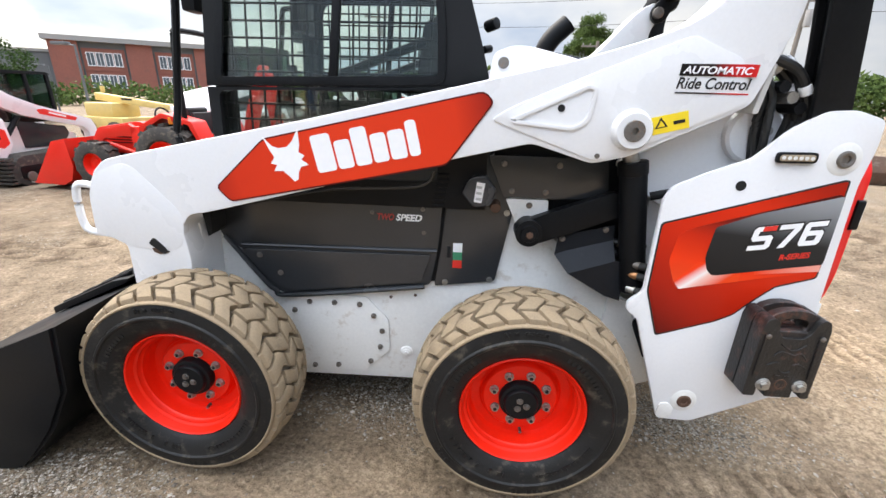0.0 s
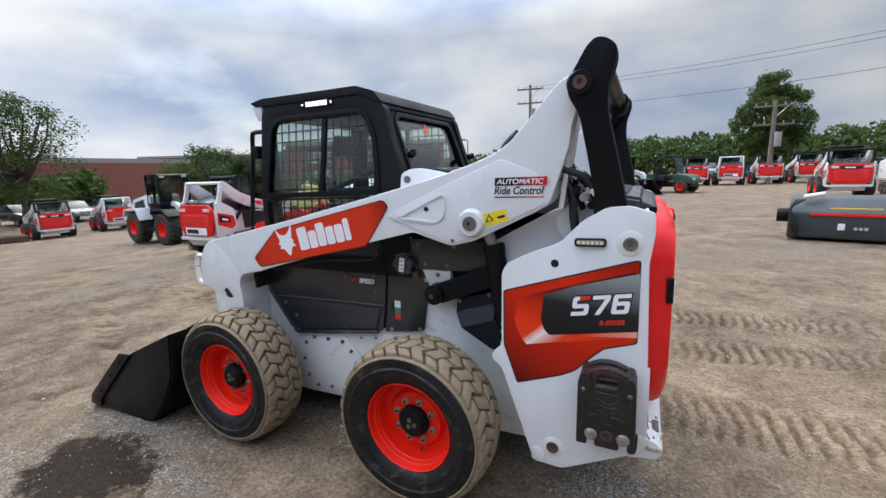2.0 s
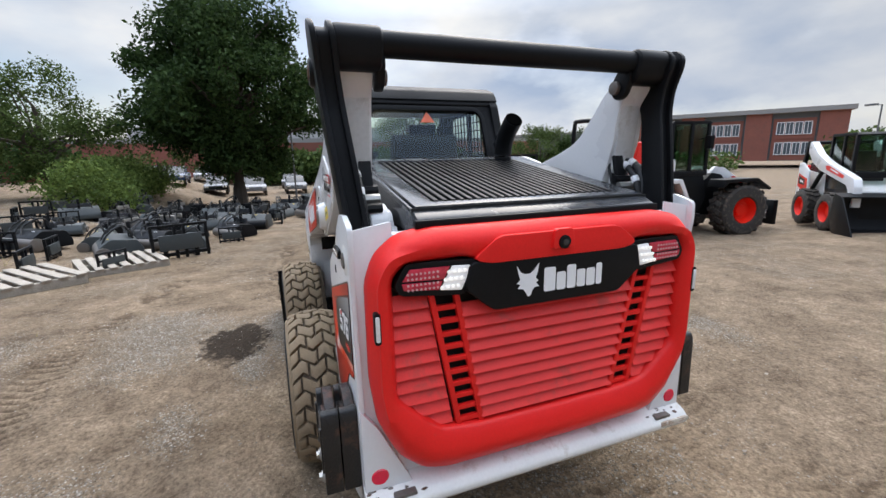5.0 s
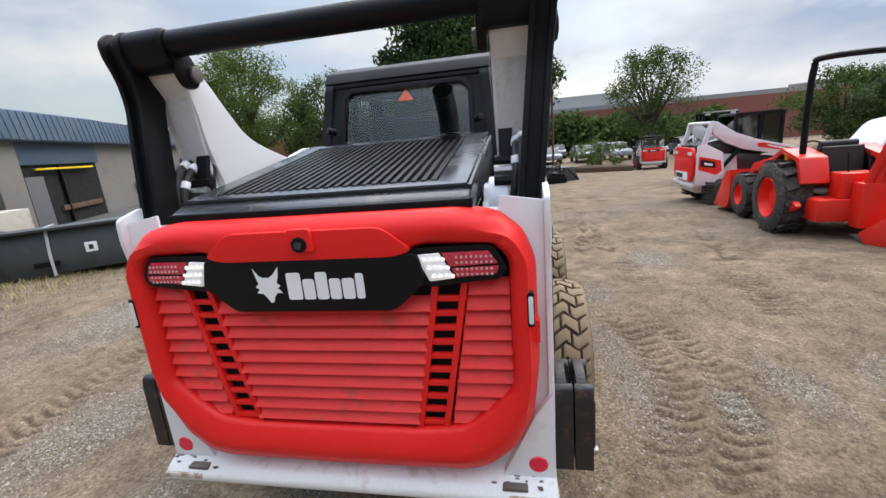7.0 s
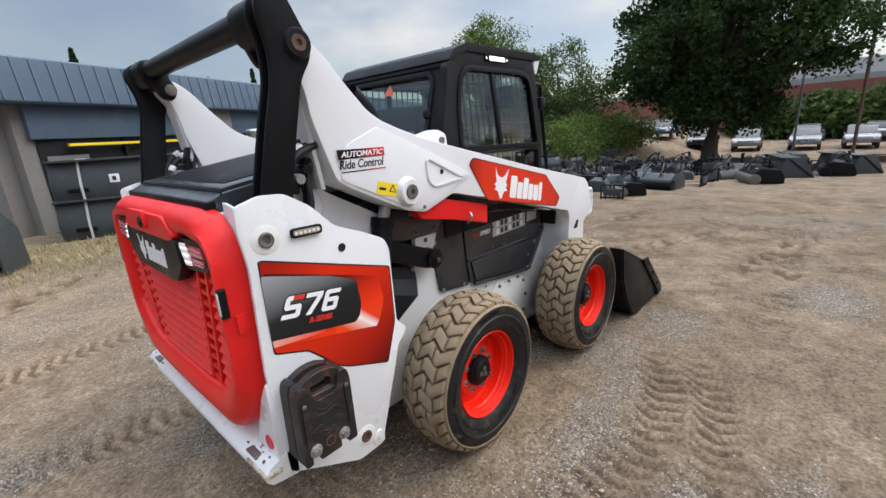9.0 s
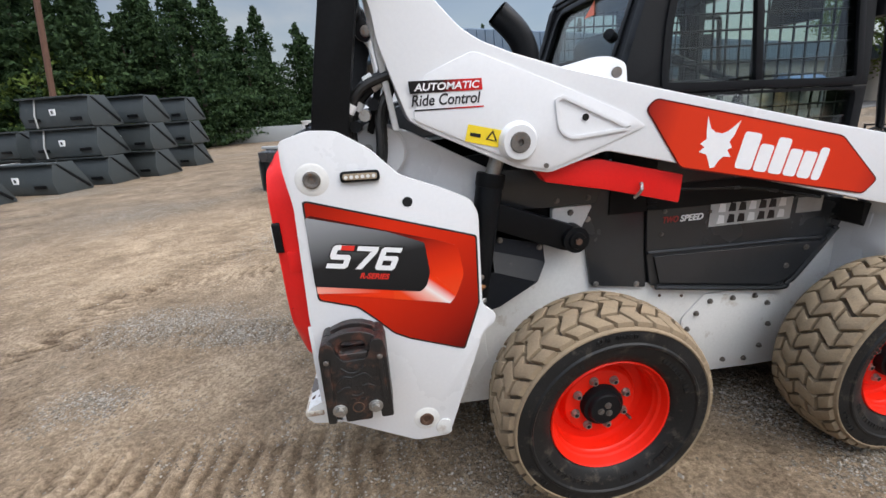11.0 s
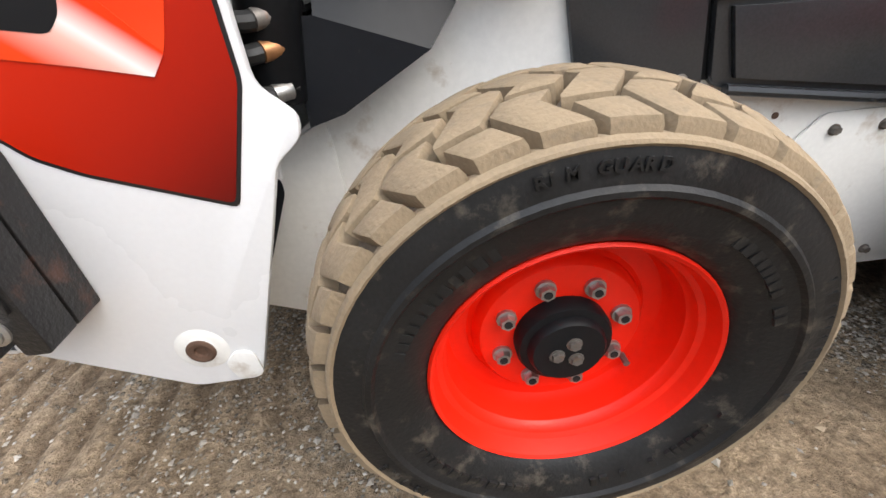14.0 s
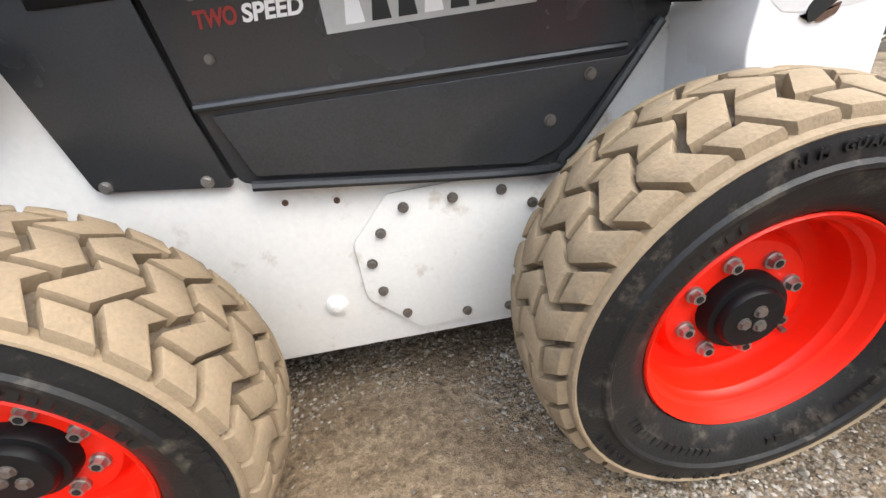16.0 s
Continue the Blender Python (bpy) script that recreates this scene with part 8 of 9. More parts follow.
def box_plough():
    r = root("push_blade", "dark slate snow pushing blade lying on the dirt", "attachment", "", pose(2.07, -7.47, 0, 0, 0, 332))
    part("face", prism(rounded([(0.0, 0.02), (-0.06, 0.32), (0.0, 0.60), (0.25, 0.85), (0.30, 0.84), (0.06, 0.58), (0.0, 0.32), (0.06, 0.02)], 0.02), "x", -1.0, 1.0, 0.006), SLATE, r)
    part("top_sheet", prism([(0.0, 0.60), (0.28, 0.84), (0.62, 0.80), (0.60, 0.60)], "x", -0.98, 0.98, 0.01), GREY_BLACK, r)
    part("back_frame", box(-0.9, 0.9, 0.1, 0.6, 0.05, 0.6, 0.03), BLACK, r)
    for k in range(4):
        x = -0.75 + 0.42 * k
        part("panel_relief", prism(rounded([(x, 0.14), (x + 0.28, 0.14), (x + 0.32, 0.34), (x + 0.04, 0.34)], 0.03), "y", 0.50, 0.62, 0.01), SLATE, r)
    for s in (-1, 1):
        part("end_plate", prism([(-0.05, 0.0), (0.62, 0.0), (0.60, 0.62), (0.28, 0.86), (0.0, 0.6)], "x", *sorted((s * 0.99, s * 1.02)), 0.004), SLATE, r)
    part("red_lamp", box(-0.95, -0.85, 0.35, 0.45, 0.84, 0.90, 0.01), RED_LENS, r)
    part("steel_bar", box(0.2, 1.1, 0.25, 0.35, 0.84, 0.90, 0.01), DECAL_GREY, r)
    return r


box_plough()


def pallet_frame(at, label, group="parked attachments"):
    """A carriage with forks and an upright rack."""
    r = root("fork_frame", label, "attachment", group, at)
    for z in (0.08, 0.55):
        part("cross_bar", box(-0.75, 0.75, -0.04, 0.04, z, z + 0.10, 0.01), BLACK, r)
    for x in (-0.70, -0.12, 0.12, 0.70):
        part("upright", box(x - 0.04, x + 0.04, -0.05, 0.05, 0.0, 0.95, 0.01), BLACK, r)
    part("top_bar", box(-0.75, 0.75, -0.04, 0.04, 0.92, 1.0, 0.01), BLACK, r)
    for x in (-0.4, 0.4):
        part("fork", prism([(0.0, 0.0), (-1.15, 0.0), (-1.15, 0.02), (-0.06, 0.06), (-0.06, 0.6), (0.0, 0.6)], "x", x - 0.06, x + 0.06, 0.006), BLACK, r)
    part("mount_plate", box(-0.55, 0.55, 0.04, 0.10, 0.25, 0.70, 0.01), SLATE, r)
    return r


def auger_pile(at, label, seed):
    """A low attachment of tubes, hoses and a frame."""
    rnd = random.Random(seed)
    r = root("attachment", label, "attachment", "parked attachments", at)
    part("housing", prism(rounded([(-0.5, 0.05), (-0.55, 0.40), (-0.25, 0.62), (0.35, 0.55), (0.5, 0.25), (0.5, 0.05)], 0.06), "x", -0.75, 0.75, 0.02), BLACK if seed % 2 else SLATE, r)
    part("drum", rod((-0.8, -0.45, 0.22), (0.8, -0.45, 0.22), 0.2, seg=18, bevel=0.01), DULL if seed % 3 == 0 else BLACK, r)
    for k in range(3):
        x = rnd.uniform(-0.6, 0.6)
        part("hose", pipe([(x, 0.3, 0.5), (x + rnd.uniform(-0.2, 0.2), 0.1, 0.95), (x + rnd.uniform(-0.3, 0.3), -0.3, 0.7), (x, -0.5, 0.3)], 0.025, 7), HOSE, r)
    part("post", box(-0.05, 0.05, 0.2, 0.3, 0.4, 1.0, 0.01), BLACK, r)
    part("bracket", box(-0.45, 0.45, 0.22, 0.30, 0.62, 0.80, 0.01), STEEL if seed % 4 == 1 else GREY_BLACK, r)
    part("plate", box(0.3, 0.42, -0.30, -0.2, 0.52, 0.60, 0.002), DECAL_WHITE if seed % 2 else YELLOW, r)
    return r


pf = pallet_frame(spread(-6.3, -2.55, -68, 0.6), "black pallet fork frame standing on the dirt")
piles = [auger_pile(spread(x, y, a, 0.62), "dark hydraulic attachment with hoses parked on the dirt", k) for k, (x, y, a) in enumerate(((-6.9, -3.6, 20), (-8.9, -3.4, 50), (-9.4, -1.6, 75), (-11.0, 0.1, 25), (-12.3, -0.6, 70), (-13.4, 1.4, 5)))]
ry = random.Random(31)
taken = [(-6.3, -2.55), (-6.9, -3.6), (-8.9, -3.4), (-9.4, -1.6), (-11.0, 0.1), (-12.3, -0.6), (-13.4, 1.4)]
for k in range(900):
    x = ry.uniform(-16.0, -5.6)
    y = ry.uniform(-6.4, -2.6 - 0.40 * (x + 5.6))
    if min(math.hypot(x - u, y - v) for u, v in taken) < 0.72 or math.hypot(x + 18.9, y + 2.4) < 2:
        continue
    taken.append((x, y))
    turn = ry.uniform(-90, 90)
    if len(taken) % 5 < 2:
        copy_thing(pf, spread(x, y, turn, ry.uniform(0.42, 0.62)))
    else:
        copy_thing(piles[len(taken) % 6], spread(x, y, turn, ry.uniform(0.45, 0.72)))
    if len(taken) > 105:
        break
for k, (x, y, a) in enumerate(((-5.05, -6.1, 40), (-5.9, -6.0, 20), (-6.7, -6.6, 60), (-5.6, -7.2, 0))):
    copy_thing(piles[k], spread(x, y, a, 0.8))
sb2 = stored_bucket(spread(-12.9, 0.4, 20, 0.7), "slate grey bucket among parked attachments", "parked attachments", mark=False)
for x, y, a in ((-14.6, 1.6, 35), (-15.4, 0.4, 15)):
    copy_thing(sb2, spread(x, y, a, 0.7))

PALLET = mat("grey_pallet_wood", (0.34, 0.30, 0.25), 0.85, var=0.25, scale=9, fine=70, dirt=(0.2, 0.17, 0.14), dirt_at=0.55)


def pallet(at, label):
    r = root("pallet", label, "pallet", "pallets", at)
    for k in range(7):
        y = -0.5 + 0.165 * k
        part("board", box(-0.6, 0.6, y - 0.05, y + 0.05, 0.115, 0.135, 0.003), PALLET, r)
    for x in (-0.55, 0.0, 0.55):
        part("stringer", box(x - 0.02, x + 0.02, -0.55, 0.55, 0.0, 0.115, 0.003), PALLET, r)
    return r


pal = pallet(spread(-5.9, -3.35, 25), "weathered grey wooden pallet on the dirt")
copy_thing(pal, spread(-5.1, -4.4, 40))
# long rusty beams and a heap at the far side of the lane
for k, (x, y, a, l) in enumerate(((-19.2, 3.2, 68, 4.2), (-19.8, 3.4, 66, 4.0))):
    thing("steel_beam", box(-l / 2, l / 2, -0.1, 0.1, 0.02, 0.24, 0.01), FAR_RUST, "rust-brown steel beam lying on the ground", "beam", "steel beams", at=spread(x, y, a))
# fence strip, white bin, concrete block and steel drum near the conifers
CONCRETE = mat("weathered_concrete", (0.42, 0.39, 0.34), 0.9, var=0.15, scale=4, fine=60, bump=0.003, dirt=(0.25, 0.22, 0.18), dirt_at=0.55)
thing("low_wall", box(4.0, 17.5, -0.1, 0.1, 0, 0.95, 0.02), mat("grey_fence_sheet", (0.33, 0.35, 0.36), 0.7, var=0.08, scale=1.2), "low grey sheet fence at the edge of the yard", "fence", at=pose(1.6, -27.0, 0, 0, 0, -8))
thing("white_bin", lathe([(0, 0), (0.42, 0), (0.52, 1.15), (0.56, 1.15), (0.56, 1.2), (0.5, 1.2), (0.42, 0.1), (0, 0.1)], (0, 0, 0), 24), DECAL_WHITE, "white plastic bin standing by the fence", "bin", at=pose(4.5, -24.2, 0.0) @ Matrix.Rotation(radians(90), 4, "X"))
thing("concrete_block", box(-1.6, 1.6, -0.4, 0.4, 0, 0.85, 0.03), CONCRETE, "weathered concrete block beside the building", "block", at=pose(2.2, -20.3, 0, 0, 0, -10))
thing("concrete_block", box(-0.9, 1.0, -0.35, 0.35, 0, 0.92, 0.03), CONCRETE, "brown-stained concrete block in front of the workshop", "block", at=pose(-4.6, -10.35, 0, 0, 0, 23))
thing("steel_cylinder", lathe([(0, 0.0), (0.24, 0.0), (0.24, 0.06), (0.225, 0.07), (0.225, 0.95), (0.24, 0.96), (0.24, 1.02), (0.2, 1.07), (0, 1.08)], (0, 0, 0), 28), STEEL, "upright brushed steel cylinder on a stained block", "cylinder", at=pose(-4.25, -10.3, 0.92) @ Matrix.Rotation(radians(90), 4, "X"))
drum = root("steel_cylinder", "upright brushed steel cylinder on a concrete block", "cylinder", "", pose(3.0, -20.2, 0.85))
part("shell", rod((0, 0, 0), (0, 0, 2.1), 0.34, seg=28, bevel=0.02), STEEL, drum)
part("cap", rod((0, 0, 2.08), (0, 0, 2.2), 0.38, 0.22, seg=28), STEEL, drum)
part("band", rod((0, 0, 0.5), (0, 0, 0.56), 0.35, seg=28), DULL, drum)


def pickup(at):
    r = root("pickup_truck", "white pickup truck with chrome wheels and red tail lamps", "truck", "", at)
    part("bed", prism(rounded([(-2.9, 0.55), (-2.95, 1.30), (-1.0, 1.32), (-1.0, 0.55)], 0.05), "y", -0.98, 0.98, 0.04, 3), WHITE, r)
    part("cab", prism(rounded([(-1.0, 0.55), (-1.0, 1.32), (-0.8, 1.92), (0.6, 1.95), (1.2, 1.32), (2.7, 1.25), (2.85, 0.95), (2.85, 0.55)], 0.08), "y", -0.96, 0.96, 0.05, 3), WHITE, r)
    for s in (-1, 1):
        part("side_glass", prism(rounded([(-0.85, 1.38), (-0.70, 1.84), (0.5, 1.86), (0.95, 1.38)], 0.05), "y", *sorted((s * 0.955, s * 0.965)), 0), PANEL, r)
        for x in (-2.05, 1.75):
            w = part("wheel", lathe([(0.26, 0.27), (0.38, 0.28), (0.41, 0.24), (0.41, 0.04), (0.37, 0.0), (0.26, 0.02)], (x, s * 0.745, 0.41), 32, side=s), FAR_TYRE, r)
            part("rim", lathe([(0.27, 0.265), (0.25, 0.25), (0.22, 0.21), (0.08, 0.24), (0, 0.245)], (x, s * 0.745, 0.41), 32, side=s), STEEL, w)
            for k in range(6):
                a = 2 * math.pi * k / 6
                part("rim_slot", rod((x + 0.16 * math.cos(a), s * 0.965, 0.41 + 0.16 * math.sin(a)), (x + 0.16 * math.cos(a), s * 0.985, 0.41 + 0.16 * math.sin(a)), 0.035, seg=10), DARK, w)
            part("wheel_arch", prism([(x + 0.52 * math.cos(a), 0.45 + 0.50 * math.sin(a)) for a in (math.pi * k / 10 for k in range(11))], "y", *sorted((s * 0.90, s * 0.985)), 0), DARK, r)
        part("tail_lamp", box(-2.97, -2.80, *sorted((s * 0.80, s * 0.99)), 0.90, 1.26, 0.02), RED_LENS, r)
    part("bumper", box(-3.05, -2.88, -0.95, 0.95, 0.48, 0.66, 0.02), STEEL, r)
    return r


pickup(pose(14.64, -9.1, 0.42, 0, 0, 42))

# yellow-handled rack by the building
rk = root("hand_rack", "yellow and blue handled rack beside the building", "rack", "", pose(-4.9, -10.9, 0, 0, 0, 23) @ Matrix.Scale(0.8, 4))
part("frame", pipe([(-0.3, 0, 0), (-0.3, 0, 1.9), (-0.2, 0, 2.05), (0.2, 0, 2.05), (0.3, 0, 1.9), (0.3, 0, 0)], 0.04, 8), DECAL_WHITE, rk)
part("yellow_panel", box(-0.28, 0.0, -0.05, 0.05, 0.3, 1.8, 0.02), LIFT_YELLOW, rk)
part("blue_panel", box(0.05, 0.5, -0.05, 0.05, 0.2, 1.9, 0.03), mat("blue_paint", (0.07, 0.13, 0.28), 0.5, var=0.1), rk)

# ---- buildings ----
BLUE_ROOF = mat("blue_metal_fascia", (0.065, 0.105, 0.155), 0.55, var=0.1, scale=0.7, fine=8, dirt=(0.10, 0.13, 0.16), dirt_at=0.55)
GREY_WALL = mat("grey_painted_block", (0.20, 0.188, 0.172), 0.85, var=0.1, scale=0.8, fine=14, dirt=(0.14, 0.13, 0.115), dirt_at=0.56)
BRICK = mat("red_brick_wall", (0.26, 0.095, 0.07), 0.9, var=0.16, scale=0.6, fine=9, dirt=(0.2, 0.09, 0.07), dirt_at=0.55)
GREY_CLAD = mat("dark_grey_cladding", (0.13, 0.135, 0.14), 0.7, var=0.08, scale=0.5)
STONE_TRIM = mat("grey_stone_trim", (0.30, 0.29, 0.28), 0.8, var=0.1, scale=1.0)
WINDOW_FAR = mat("far_window_glass", (0.10, 0.12, 0.14), 0.1, var=0.1, scale=2)


def workshop():
    """Long low workshop with a deep blue metal fascia; its wall runs along local +x."""
    r = root("workshop_building", "long grey block workshop with a blue metal fascia", "building", "", pose(0.96, -9.91, 0, 0, 0, -157))

    def wall_part(name, bm, *rest):
        bm.transform(Matrix.Diagonal((1, -1, 1, 1)))
        return part(name, bm, *rest)

    wall_part("wall", box(0.3, 46, -0.3, -0.02, 0, 3.0), GREY_WALL, r)
    wall_part("end_wall", box(0.0, 0.3, -2.0, -0.3, 0, 3.0), GREY_WALL, r)
    for x0, x1, y in ((-0.1, 13.9, 0.42), (13.9, 46.4, 0.30)):
        fs = wall_part("fascia", prism([(-0.3, 2.62), (y - 0.03, 2.62), (y, 2.66), (y - 0.10, 3.46), (y - 0.16, 3.50), (-0.3, 3.50)], "x", x0, x1, 0.008), BLUE_ROOF, r)
        ribs = bmesh.new()
        k = 0
        while x0 + 0.2 + 0.3 * k < x1:
            x = x0 + 0.2 + 0.3 * k
            prism([(y - 0.01, 2.67), (y + 0.022, 2.67), (y - 0.078, 3.45), (y - 0.11, 3.45)], "x", x, x + 0.035, bm=ribs)
            k += 1
        tagged(wall_part("fascia_seams", ribs, BLUE_ROOF, fs), kind="stuff")
    wall_part("roof", box(0.1, 46, -2.2, -0.3, 3.2, 3.4), GREY_CLAD, r)
    for x0, x1 in ((0.6, 4.4), (5.8, 8.4), (9.6, 13.6), (28.3, 33.0)):
        # flat black panels stand for the bays, their inner shade put into the colour
        bay = wall_part("loading_bay", box(x0, x1, -0.10, 0.02, 0.0, 1.95), DARK, r)
        wall_part("bay_header", box(x0 - 0.1, x1 + 0.1, -0.10, 0.10, 1.95, 2.64, 0.01), BLUE_ROOF, bay)
        wall_part("bay_bar", box(x0 + 0.5, x1 - 0.5, 0.10, 0.18, 1.78, 1.84, 0.01), YELLOW, bay)
        wall_part("bay_door", box(x0 + 0.1, x0 + 0.9, 0.02, 0.06, 0.0, 1.6, 0.01), GREY_CLAD, bay)
        wall_part("bay_shelf", box(x0 + 1.4, x1 - 0.3, 0.02, 0.10, 0.45, 0.62, 0.01), FAR_RUST, bay)
        wall_part("bay_post", box(x0 + 1.7, x0 + 1.78, 0.02, 0.12, 0.0, 1.9, 0.01), BLACK, bay)
    wall_part("wall_pier", box(4.6, 5.7, -0.05, 0.16, 0, 2.64, 0.01), GREY_WALL, r)
    wall_part("wall_pier", box(8.5, 9.5, -0.05, 0.16, 0, 2.64, 0.01), GREY_WALL, r)
    vent = wall_part("wall_vent", box(18.9, 19.9, -0.03, 0.03, 1.35, 1.75, 0.01), STONE_TRIM, r)
    for k in range(4):
        wall_part("vent_slot", box(18.95, 19.85, 0.025, 0.036, 1.38 + 0.09 * k, 1.42 + 0.09 * k, 0.002), DARK, vent)
    wall_part("door_awning", prism([(0.0, 1.62), (0.0, 1.98), (0.08, 1.98), (1.1, 1.60), (1.1, 1.45), (0.0, 1.45)], "x", 22.3, 26.4, 0.01), mat("bright_blue_awning", (0.07, 0.15, 0.34), 0.5, var=0.08), r)
    wall_part("door", box(24.6, 26.0, -0.03, 0.03, 0, 1.45, 0.01), GREY_CLAD, r)
    wall_part("meter_box", box(16.3, 16.9, -0.02, 0.16, 0.75, 1.05, 0.02), STONE_TRIM, r)
    wall_part("downpipe", rod((26.6, 0.2, 0.0), (26.6, 0.2, 1.5), 0.07, seg=10), BLACK, r)
    wall_part("gutter_light", box(-1.0, -0.1, 0.1, 0.2, 3.15, 3.3, 0.02), DECAL_GREY, r)
    thing("apron", box(0.5, 36, -2.6, 0.0, -0.02, 0.03, 0.006), mat("worn_asphalt", (0.085, 0.082, 0.078), 0.9, var=0.2, scale=2, fine=40), "worn grey asphalt apron along the workshop", "pavement", at=pose(0.96, -9.91, 0, 0, 0, -157))
    return r


workshop()


def brick_store():
    r = root("brick_store", "two-storey brick and grey store with white-framed windows", "building", "", pose(-51.5, 72, 0, 0, 0, 36))
    part("wall", box(-16, 16, 0, 20, 0, 7.6), GREY_CLAD, r)
    for x in (-16, -6.5, 3.0, 12.5):
        pr = part("brick_pier", box(x, x + 3.5, -0.5, 0.2, 0, 8.0), BRICK, r)
    for x in (-12.2, -2.7, 6.8):
        for z in (1.6, 4.8):
            part("brick_panel", box(x, x + 5.4, -0.15, 0.1, z - 1.5, z + 1.9), BRICK, r)
            for k in range(4):
                w = part("window", box(x + 0.5 + 1.15 * k, x + 1.45 + 1.15 * k, -0.22, -0.1, z - 0.6, z + 1.3), WINDOW_FAR, r)
                part("window_frame", ring([(x + 0.45 + 1.15 * k, z - 0.65), (x + 1.5 + 1.15 * k, z - 0.65), (x + 1.5 + 1.15 * k, z + 1.35), (x + 0.45 + 1.15 * k, z + 1.35)], [(x + 0.55 + 1.15 * k, z - 0.55), (x + 1.4 + 1.15 * k, z - 0.55), (x + 1.4 + 1.15 * k, z + 1.25), (x + 0.55 + 1.15 * k, z + 1.25)], "y", -0.28, -0.2), DECAL_WHITE, w)
                part("mullion", box(x + 0.94 + 1.15 * k, x + 1.0 + 1.15 * k, -0.28, -0.2, z - 0.6, z + 1.3), DECAL_WHITE, w)
    part("parapet", box(-16.6, 16.6, -0.9, 20, 7.6, 8.3), STONE_TRIM, r)
    part("side_wing", box(-44, -16, 3, 20, 0, 6.0), GREY_CLAD, r)
    part("wing_parapet", box(-44.3, -16, 2.8, 20, 6.0, 6.4), STONE_TRIM, r)
    return r


brick_store()


def brick_school():
    r = root("brick_building", "long low red brick building beyond the car park", "building", "", pose(-66, -6, -1.2, 0, 0, 90))
    part("wall", box(-48, 42, -12, 0, 0, 5.0), BRICK, r)
    part("roof_edge", box(-48.4, 42.4, -12, 0.4, 5.0, 5.5), STONE_TRIM, r)
    for k in range(18):
        x = -45 + 4.8 * k
        w = part("window", box(x, x + 2.6, -0.1, 0.08, 1.2, 3.2), WINDOW_FAR, r)
        part("window_sill", box(x - 0.1, x + 2.7, -0.1, 0.15, 1.05, 1.2), STONE_TRIM, w)
        part("mullion", box(x + 1.25, x + 1.35, -0.05, 0.12, 1.2, 3.2), STONE_TRIM, w)
    part("awning", box(8, 11, 0, 2.5, 2.6, 3.1, 0.05), RED, r)
    part("raised_roof", box(-10, 20, -11, -4, 5.4, 6.9), DECAL_GREY, r)
    return r


brick_school()


def parked_car(at, label, paint):
    r = root("parked_car", label, "car", "parked cars", at)
    part("body", prism(rounded([(-2.2, 0.35), (-2.25, 0.80), (-1.9, 0.95), (1.0, 0.95), (2.1, 0.80), (2.2, 0.40)], 0.1), "y", -0.85, 0.85, 0.08, 3), paint, r)
    part("cabin", prism(rounded([(-1.7, 0.92), (-1.2, 1.42), (0.3, 1.45), (1.05, 0.92)], 0.12), "y", -0.72, 0.72, 0.08, 3), PANEL, r)
    part("roof", box(-1.15, 0.25, -0.66, 0.66, 1.40, 1.47, 0.03), paint, r)
    for x in (-1.35, 1.35):
        for s in (-1, 1):
            w = part("wheel", lathe([(0.2, 0.2), (0.31, 0.21), (0.33, 0.17), (0.33, 0.03), (0.2, 0.0)], (x, s * 0.66, 0.33), 20, side=s), FAR_TYRE, r)
            part("rim", lathe([(0.21, 0.19), (0.1, 0.17), (0, 0.18)], (x, s * 0.66, 0.33), 16, side=s), STEEL, w)
    for s in (-1, 1):
        part("headlamp", box(2.08, 2.2, *sorted((s * 0.5, s * 0.78)), 0.62, 0.76, 0.02), LENS, r)
    return r


PAINTS = [("pale silver parked car", mat("pale_car_paint", (0.34, 0.34, 0.35), 0.3, metal=0.3, var=0.05)), ("silver parked car", mat("silver_car_paint", (0.20, 0.205, 0.21), 0.3, metal=0.4, var=0.05)), ("dark blue parked car", mat("blue_car_paint", (0.02, 0.04, 0.09), 0.25, var=0.05, coat=0.6)), ("black parked car", mat("black_car_paint", (0.012, 0.012, 0.014), 0.2, var=0.1, coat=0.6)), ("dark grey parked car", mat("grey_car_paint", (0.16, 0.16, 0.17), 0.25, var=0.05, coat=0.6))]
rc_ = random.Random(11)
cars = [parked_car(pose(-38, -14.5 + 2.9 * k, yard_slope(-38, -14.5 + 2.9 * k), 0, 0, 4), lab + " in the far lot", pt) for k, (lab, pt) in enumerate(PAINTS)]
for k in range(7):
    copy_thing(cars[(k * 3 + 1) % 5], pose(-38 - rc_.uniform(0, 1.0), 0.4 + 2.8 * k, yard_slope(-38, 1), 0, 0, rc_.uniform(-4, 6)))
for k in range(6):
    copy_thing(cars[(k * 2 + 3) % 5], pose(-46 - rc_.uniform(0, 1.0), -12 + 4.1 * k, yard_slope(-46, -12 + 4.1 * k), 0, 0, 180 + rc_.uniform(-4, 6)))
for k in range(5):
    copy_thing(cars[(k * 2) % 5], pose(6 + 4.6 * k, 47 + rc_.uniform(0, 2), 0, 0, 0, 92))

# ---- poles and wires ----
WOOD_POLE = mat("grey_pole_wood", (0.17, 0.15, 0.13), 0.9, var=0.2, scale=3, fine=40)


